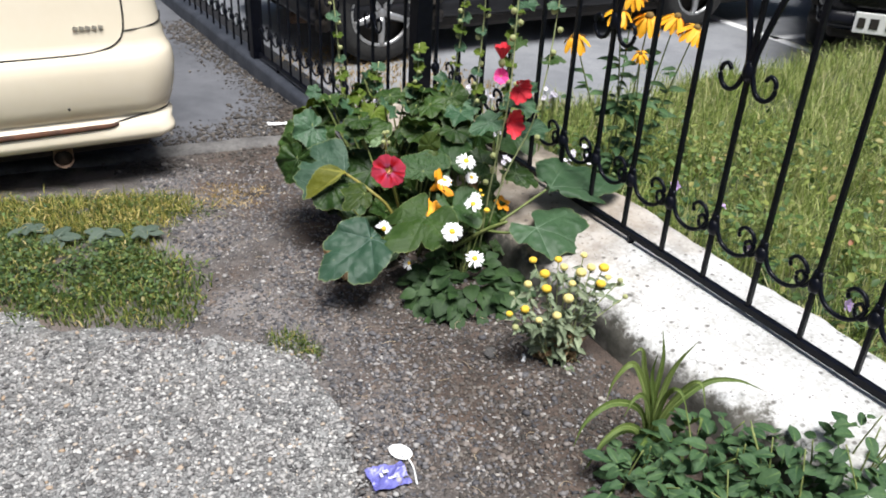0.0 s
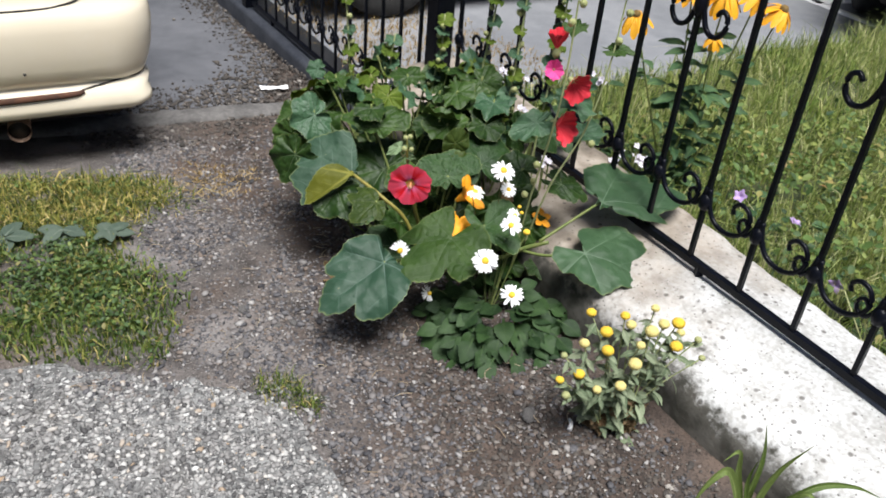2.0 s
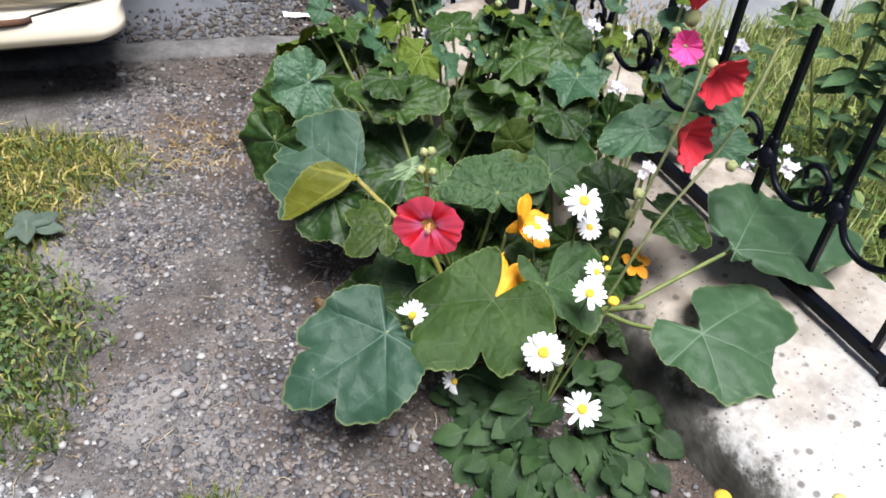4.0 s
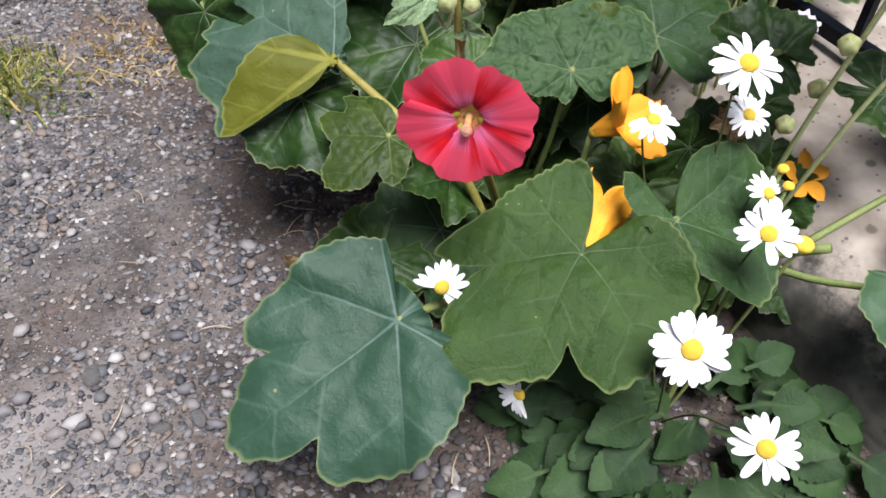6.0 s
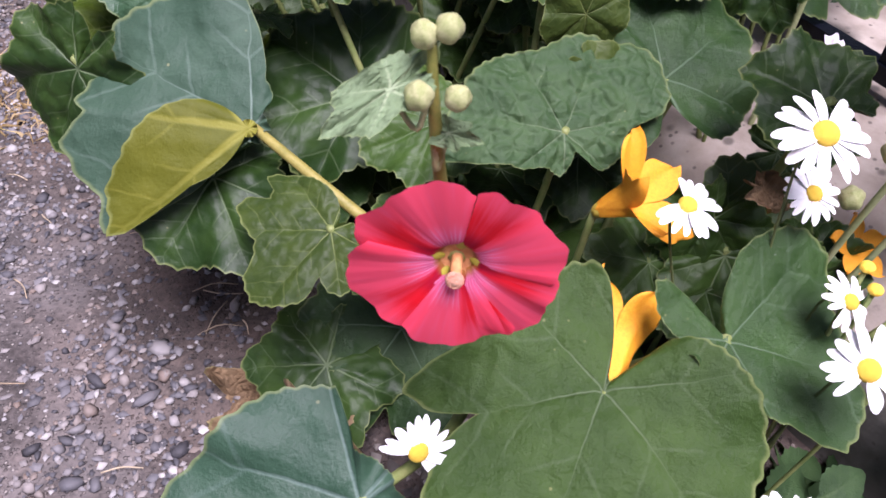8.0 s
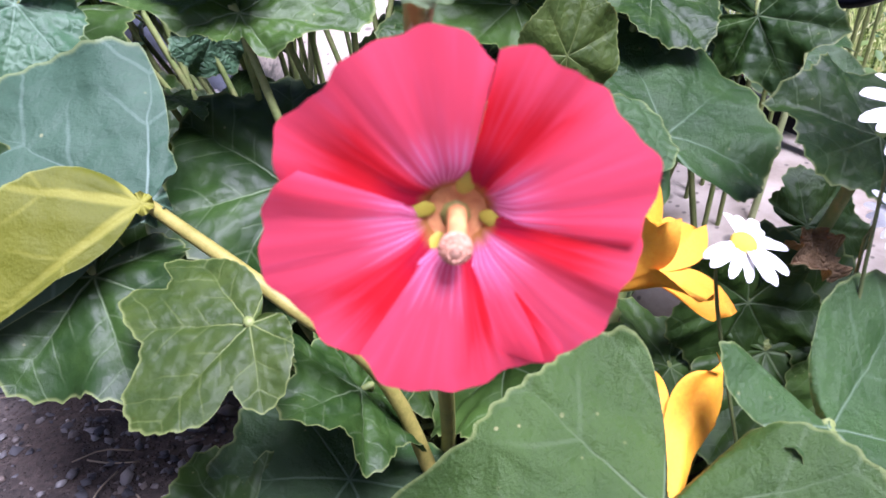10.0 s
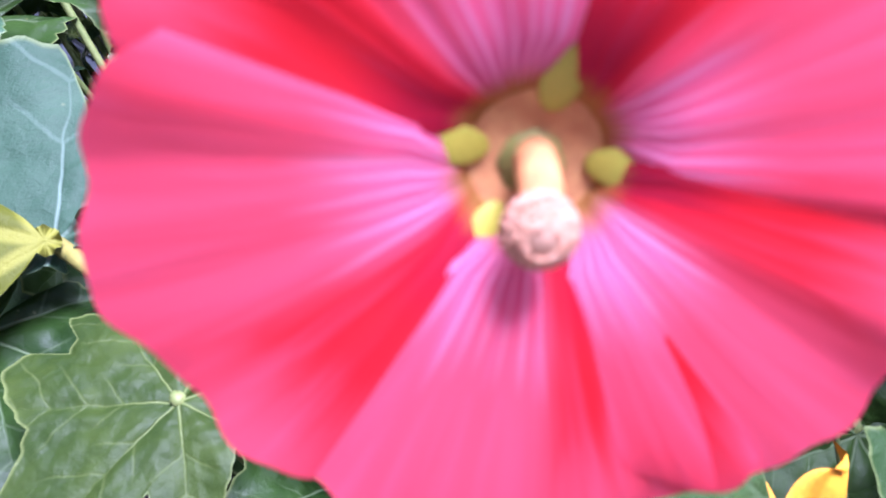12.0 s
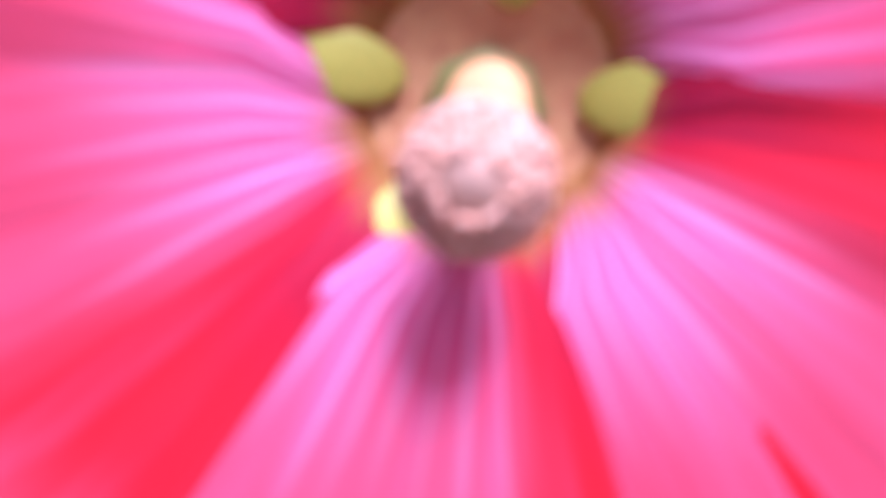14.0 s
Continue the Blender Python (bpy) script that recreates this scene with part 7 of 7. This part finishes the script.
grass("grass", x[~low], y[~low], land(x[~low], y[~low]), 0.016, 0.055, 0.0022, 103, "yellowing grass before the kerb", 1.3, M_GRASS_GOLD)
plantain = thing("plantain", (-0.86, 2.60, float(land(-0.86, 2.6))), "flat rosette of broad grey-green plantain leaves in grass", "weed")
gp = np.random.default_rng(118)
PLANTAIN = strip_leaf("leaf", M_GREY_LEAF_DARK, lambda t: 0.04 + 0.24 * math.sin(math.pi * t ** 0.9) ** 0.9 if t < 1 else 0.01, 14, 7, 0.15, 0.25)
for cx, cy in ((-0.86, 2.60), (-1.0, 2.57), (-0.74, 2.61), (-1.12, 2.63)):
    for a in range(6):
        q = Vector((cx, cy, float(land(cx, cy)) + gp.uniform(0.018, 0.04)))
        d = Vector((math.cos(a + gp.uniform(-0.4, 0.4)), math.sin(a + gp.uniform(-0.4, 0.4)), gp.uniform(0.0, 0.3)))
        part("leaf", PLANTAIN, plantain, framed(q, d, (0, -0.2, 1)) @ Matrix.Scale(gp.uniform(0.05, 0.085), 4))
x, y = scatter([(-0.27, 2.03), (-0.2, 2.06), (-0.11, 1.97), (-0.12, 1.93), (-0.2, 1.97)], 1600, 104, 0.012)
grass("grass", x, y, land(x, y), 0.012, 0.03, 0.0015, 105, "small tuft of grass at the concrete's edge", 0.9, M_GRASS_YARD)
lawn2 = [(p.x, p.y) for p in lawn_line]
x, y = scatter(lawn2, 240000, 106, 0.02)
k = (y < 6.0) & (x < 6.0)
keep = np.random.default_rng(5).random(len(x)) < np.clip(1.25 - np.hypot(x - 1.0, y - 2.4) / 4.5, 0.4, 1)
x, y = x[k & keep], y[k & keep]
bald = vnoise(x, y, 3.0, 12.0) + 0.6 * vnoise(x, y, 9.0, 14.0) + np.random.default_rng(6).normal(0, 0.2, len(x))
x, y, bald = x[bald > -0.42], y[bald > -0.42], bald[bald > -0.42]
pale = vnoise(x, y, 1.9, 21.0) + 0.5 * vnoise(x, y, 6.0, 24.0) + 0.4 * (x - 1.35) + np.random.default_rng(8).normal(0, 0.22, len(x)) > 0.0
grass("grass", x[~pale], y[~pale], np.full((~pale).sum(), LAWN_Z), 0.03, 0.10, 0.002, 107, "uneven green lawn grass", 0.9)
grass("grass", x[pale], y[pale], np.full(pale.sum(), LAWN_Z), 0.04, 0.14, 0.0017, 108, "long pale lawn grass with dry stalks", 0.8, M_GRASS_PALE)


def weed_patch(poly, count, seed, label, mat, s0, s1, h, level=True, gaps=None):
    """Small oval leaves in one mass, too many to count."""
    x, y = scatter(poly, count, seed, 0.08 if level else 0.05)
    g = np.random.default_rng(seed + 1)
    if gaps is not None:
        k = vnoise(x, y, 4.5, 2.0) + 0.8 * vnoise(x, y, 14.0, 6.0) + g.normal(0, 0.12, len(x)) > gaps
        x, y = x[k], y[k]
    n = len(x)
    a = g.uniform(0, 2 * np.pi, n)
    z = LAWN_Z + g.uniform(0.02, h, n) if level else land(x, y) + g.uniform(0.004, h, n)
    s = g.uniform(s0, s1, n)
    tilt = g.normal(0.1, 0.45, n)
    d = np.stack([np.cos(a) * np.cos(tilt), np.sin(a) * np.cos(tilt), np.sin(tilt)], -1)
    q = np.stack([-np.sin(a), np.cos(a), g.normal(0, 0.35, n)], -1)
    up = np.cross(d, q)
    P = np.stack([x, y, z], -1)
    S = s[:, None]
    V = np.stack([P, P + d * S * 0.35 + q * S * 0.3 + up * S * 0.06, P + d * S * 0.75 + q * S * 0.24 + up * S * 0.04, P + d * S - up * S * 0.1, P + d * S * 0.75 - q * S * 0.24 + up * S * 0.04, P + d * S * 0.35 - q * S * 0.3 + up * S * 0.06, P + d * S * 0.55 - up * S * 0.04], 1).reshape(-1, 3)
    k = np.arange(n)[:, None] * 7
    T = np.concatenate([k + [0, 6, 1], k + [1, 6, 2], k + [2, 6, 3], k + [3, 6, 4], k + [4, 6, 5], k + [5, 6, 0]])
    tagged(new("weeds", bulk("weeds", V, T, mat)), label, "weeds", kind="stuff")


M_HERB = stuff_mat("low_herb_leaves", (0.0, (0.016, 0.042, 0.008)), (0.6, (0.05, 0.105, 0.02)), (0.9, (0.13, 0.18, 0.04)), (1.0, (0.25, 0.2, 0.07)), dirt=0.15, rough=0.6, lets=0.2)
M_WEED_GOLD = stuff_mat("yellowing_weed_leaves", (0.0, (0.06, 0.1, 0.02)), (0.5, (0.22, 0.27, 0.05)), (0.85, (0.38, 0.38, 0.1)), (0.97, (0.42, 0.27, 0.1)), (1.0, (0.36, 0.15, 0.07)), dirt=0.15, rough=0.6, lets=0.3)
M_WEED = stuff_mat("weed_leaves", (0.0, (0.03, 0.075, 0.02)), (0.6, (0.11, 0.19, 0.04)), (0.92, (0.26, 0.3, 0.07)), (1.0, (0.36, 0.26, 0.1)), dirt=0.15, rough=0.6, lets=0.3)
weed_patch([along(-1.3, 0.26), along(-1.2, 0.6), along(-0.6, 1.7), along(0.8, 1.7), along(2.2, 0.8), along(2.2, 0.26)], 17000, 110, "leafy weeds and clover in the lawn", M_WEED, 0.01, 0.036, 0.15, True, -0.1)
weed_patch([along(-0.7, 0.55), along(-0.5, 1.3), along(0.9, 1.2), along(1.0, 0.5)], 2600, 144, "yellowing and reddish weeds in the lawn", M_WEED_GOLD, 0.01, 0.03, 0.16, True, 0.1)
weed_patch([along(-1.4, 0.22), along(-1.4, 0.45), along(2.5, 0.36), along(2.5, 0.2)], 6500, 112, "low dark leafy weeds along the wall", M_HERB, 0.012, 0.035, 0.12)

low_patch = [(-2.4, 2.75), (-0.9, 2.66), (-0.76, 2.55), (-0.66, 2.39), (-0.57, 2.16), (-0.66, 2.12), (-0.95, 2.2), (-1.5, 2.34), (-2.4, 2.42)]
weed_patch(low_patch, 17000, 114, "low dark herbs among the yard grass", M_HERB, 0.008, 0.019, 0.03, False, -0.25)
weed_patch(patch, 7000, 119, "yellow-green herbs among the yard grass", M_WEED, 0.008, 0.018, 0.035, False, 0.0)

x, y = scatter([(-0.74, 3.07), (-0.55, 3.27), (-0.42, 3.15), (-0.56, 2.95), (-0.68, 2.94)], 1500, 142, 0.07)
grass("dry_grass", x, y, land(x, y), 0.006, 0.022, 0.003, 143, "yellowed grass and fallen straw on soil", 1.6, M_DRYGRASS)
x, y = scatter([along(-3.5, 0.12), along(-1.6, 0.12), along(-1.2, 0.9), along(-2.0, 1.1), along(-3.5, 0.8)], 9000, 116, 0.05)
grass("dry_grass", x, y, np.full(len(x), -0.058), 0.01, 0.035, 0.003, 117, "dry straw-coloured grass beside the asphalt", 1.2, M_DRYGRASS)


def pebbles(name, x, y, z, r, seed, label, mat=None, cheap=False):
    g = np.random.default_rng(seed)
    ph = (1 + 5 ** 0.5) / 2
    if cheap:
        base = np.array([(1, 0, 0), (0, 1, 0), (-1, 0, 0), (0, -1, 0), (0.6, 0.5, 0.8), (-0.6, 0.5, 0.8), (-0.1, -0.7, 0.8)])
        tri = np.array([(4, 5, 6), (0, 1, 4), (1, 5, 4), (1, 2, 5), (2, 6, 5), (2, 3, 6), (3, 0, 6), (0, 4, 6)])
    else:
        base = np.array([(-1, ph, 0), (1, ph, 0), (-1, -ph, 0), (1, -ph, 0), (0, -1, ph), (0, 1, ph), (0, -1, -ph), (0, 1, -ph), (ph, 0, -1), (ph, 0, 1), (-ph, 0, -1), (-ph, 0, 1)]) / math.sqrt(1 + ph * ph)
        tri = np.array([(0, 11, 5), (0, 5, 1), (0, 1, 7), (0, 7, 10), (0, 10, 11), (1, 5, 9), (5, 11, 4), (11, 10, 2), (10, 7, 6), (7, 1, 8), (3, 9, 4), (3, 4, 2), (3, 2, 6), (3, 6, 8), (3, 8, 9), (4, 9, 5), (2, 4, 11), (6, 2, 10), (8, 6, 7), (9, 8, 1)])
    n = len(x)
    s = r[:, None] * np.stack([g.uniform(0.8, 1.5, n), g.uniform(0.65, 1.1, n), g.uniform(0.4, 0.8, n)], -1)
    k = len(base)
    V = base[None] * s[:, None] * (1 + g.normal(0, 0.22, (n, k, 1)))
    a = g.uniform(0, 2 * np.pi, n)
    c, q = np.cos(a)[:, None], np.sin(a)[:, None]
    V = np.stack([V[..., 0] * c - V[..., 1] * q, V[..., 0] * q + V[..., 1] * c, V[..., 2]], -1)
    V = V + np.stack([x, y, z + 0.4 * r], -1)[:, None]
    T = (np.arange(n)[:, None, None] * k + tri[None]).reshape(-1, 3)
    tagged(new(name, bulk(name, V.reshape(-1, 3), T, mat or M_PEBBLE, False)), label, "gravel", kind="stuff")


def ground_z(x, y):
    near = np.exp(-(((x + 0.3) / 2.5) ** 4 + ((y - 2.3) / 2.5) ** 4))
    return land(x, y) + near * (0.008 * vnoise(x, y, 3.1) + 0.004 * vnoise(x, y, 13.0, 3.0))


yard = [(-0.75, 1.98), (-0.25, 1.98), (-0.12, 1.86), (0.0, 1.6), (0.1, 1.0), (0.75, 1.0), (0.68, 1.65), (0.45, 2.2), (0.1, 2.6), (-0.2, 3.75), (-0.95, 3.4), (-0.75, 2.75), (-0.5, 2.4), (-0.45, 2.1)]
x, y = scatter(yard, 120000, 120, 0.03)
g = np.random.default_rng(121)
dens = vnoise(x, y, 4.0, 3.0) + 0.7 * vnoise(x, y, 13.0, 8.0)
k = g.random(len(x)) < np.clip(0.62 + 0.75 * dens, 0.08, 1) * np.where(x + 0.5 * (y - 2.0) > 0.06, 0.42, 1)
x, y = x[k], y[k]
pebbles("gravel", x, y, ground_z(x, y), 0.0018 + 0.0036 * g.random(len(x)) ** 1.6, 122, "loose grey and brown gravel on trodden soil", cheap=True)
x, y = scatter(yard, 22000, 123, 0.03)
g = np.random.default_rng(124)
k = g.random(len(x)) < np.clip(0.5 + 0.9 * (vnoise(x, y, 4.0, 3.0) + 0.7 * vnoise(x, y, 13.0, 8.0)), 0.06, 1) * np.where(x + 0.5 * (y - 2.0) > 0.06, 0.4, 1)
x, y = x[k], y[k]
pebbles("pebbles", x, y, ground_z(x, y), 0.0036 + 0.0062 * g.random(len(x)) ** 2.2, 125, "larger loose pebbles on trodden soil")
x, y = scatter([(-1.0, 3.38), (-0.45, 3.62), (-0.2, 3.9), (-0.4, 4.6), (-1.4, 6.4), (-1.6, 6.3), (-0.66, 4.7), (-0.66, 4.15), (-1.0, 3.86)], 26000, 126, 0.07)
pebbles("gravel", x, y, land(x, y) + np.where(y > 3.02 + (x + 2.6) * 0.4252, 0.013, 0.0), 0.003 + 0.009 * np.random.default_rng(127).random(len(x)) ** 3, 128, "gravel and dirt along the driveway's edge", M_DIRT)
x, y = scatter([(0.1, 2.0), (0.2, 1.2), (0.75, 1.0), (0.68, 1.65), (0.45, 2.1), (0.1, 2.4), (-0.1, 2.2)], 16000, 132, 0.05)
pebbles("gravel", x, y, ground_z(x, y), 0.002 + 0.005 * np.random.default_rng(133).random(len(x)) ** 2, 134, "dark earthy grit in the flower bed", M_DIRT, cheap=True)
x, y = scatter([(-1.2, 2.05), (-0.25, 1.98), (-0.1, 1.84), (0.02, 1.5), (0.12, 1.0), (-1.0, 1.0)], 22000, 129, 0.04)
pebbles("gravel", x, y, land(x, y) + 0.004, 0.002 + 0.0055 * np.random.default_rng(130).random(len(x)) ** 1.8, 131, "pale stones standing out of worn concrete", M_CHIP)


def straws():
    g = np.random.default_rng(140)
    x, y = scatter(yard, 260, 141)
    pieces = []
    for a, b in zip(x, y):
        t, l = g.uniform(0, 2 * math.pi), g.uniform(0.015, 0.05)
        z = float(land(a, b)) + 0.007
        d = np.array([math.cos(t), math.sin(t), 0])
        q = np.array([-d[1], d[0], 0])
        o = np.array([a, b, z])
        pieces.append(tube_data([o, o + d * l * 0.5 + q * g.normal(0, 0.12) * l + [0, 0, 0.003], o + d * l], 0.0009, 0.0006, 6, 5))
    tagged(new("dry_stalks", joined("dry_stalks", pieces, M_STRAW)), "dry stalks and twigs strewn on the soil", "twigs", kind="stuff")


straws()


def crumpled(name, at, sx, sy, turn, mat, seed, label, category, lift=0.004):
    n = 16
    v, f = [], []
    for i in range(n):
        for j in range(n):
            a, b = 2 * i / (n - 1) - 1, 2 * j / (n - 1) - 1
            edge = 1 + 0.12 * noise.noise((a * 1.3, b * 1.3, seed + 5))
            v.append((a * sx * edge, b * sy * edge, 0.35 * min(sx, sy) * (0.5 + noise.noise((a * 1.6, b * 1.6, seed))) + 0.003 * noise.noise((a * 6, b * 6, seed))))
    for i in range(n - 1):
        for j in range(n - 1):
            f.append((i * n + j, (i + 1) * n + j, (i + 1) * n + j + 1, i * n + j + 1))
    low = min(p[2] for p in v)
    me = mesh(name, [(a, b, c - low) for a, b, c in v], f, mat, flat=True)
    ob = new(name, me)
    ob.matrix_basis = pose(at[0], at[1], at[2] + lift, 0, 0, turn)
    WORLD[ob] = ob.matrix_basis.copy()
    return tagged(ob, label, category)


wz = float(ground_z(np.array([0.075]), np.array([1.5]))[0])
wr = crumpled("sweet_wrapper", (0.07, 1.50, wz), 0.042, 0.036, 20, M_BLUEFOIL, 2.0, "crumpled blue and white sweet wrapper on soil", "litter")
for dx, dy, w, h in ((-0.004, 0.010, 0.012, 0.008), (0.004, -0.012, 0.018, 0.004), (-0.016, 0.002, 0.006, 0.012)):
    part("print_bar", from_bm("print_bar", box_bm(w, h, 0.002, 0.0005), M_PAPER), wr, WORLD[wr] @ Matrix.Translation((dx, dy, 0.0135)))
spoon_t = thing("plastic_spoon", (0.10, 1.56, wz), "white plastic spoon lying on soil", "litter")
bowl = [((0.03 * math.cos(a) * r), 0.022 * math.sin(a) * r, 0.006 * r * r) for r in (0.001, 0.5, 1.0) for a in np.linspace(0, 2 * math.pi, 20, endpoint=False)]
bf = [(i * 20 + j, i * 20 + (j + 1) % 20, (i + 1) * 20 + (j + 1) % 20, (i + 1) * 20 + j) for i in range(2) for j in range(20)]
part("bowl", mesh("bowl", bowl, bf, M_PAPER), spoon_t, pose(0.097, 1.575, wz + 0.006, 0, 0, -40))
part("stem", tube("stem", [(0.112, 1.56, wz + 0.010), (0.125, 1.53, wz + 0.007), (0.132, 1.48, wz + 0.006)], 0.0026, M_PAPER, 0.002, 10, 6), spoon_t, Matrix())
lx, ly = -0.475, 4.10
crumpled("flat_card", (lx, ly, float(land(lx, ly)) + 0.014), 0.06, 0.02, 15, M_PAPER, 7.0, "torn white card lying beside the plinth", "litter")
for sx, sy, sz, seed in ((0.336, 1.907, 0.018, 1.0), (0.395, 1.60, 0.008, 2.0), (0.25, 2.0, 0.007, 3.0), (-0.20, 2.25, 0.010, 4.0), (-0.235, 2.235, 0.009, 5.0), (-0.33, 2.3, 0.013, 6.0), (-0.05, 2.02, 0.009, 7.0)):
    v, f = ball((0, 0, 0), 1, 8, 12, 0.6)
    v = v * (1 + 0.18 * vnoise(v[:, 0], v[:, 1], 1.5, seed))[:, None] * [1.3, 0.85, 1]
    zz = float(ground_z(np.array([sx]), np.array([sy]))[0])
    st = new("stone", mesh("stone", v, f, M_KERB))
    st.matrix_basis = pose(sx, sy, zz + 0.25 * sz, 0, 0, seed * 77) @ Matrix.Scale(sz, 4)
    tagged(st, "smooth grey stone lying in gravel", "stone", "stones on the soil")
sx, sy = 0.413, 1.855
st = new("paper_scrap", mesh("paper_scrap", *tube_data([(0, 0, 0), (0.006, 0.014, 0.003), (0.006, 0.03, 0)], 0.0055, 0.004, 8, 6), M_PAPER))
st.matrix_basis = pose(sx, sy, float(ground_z(np.array([sx]), np.array([sy]))[0]) + 0.006)
tagged(st, "rolled scrap of white paper on soil", "litter")
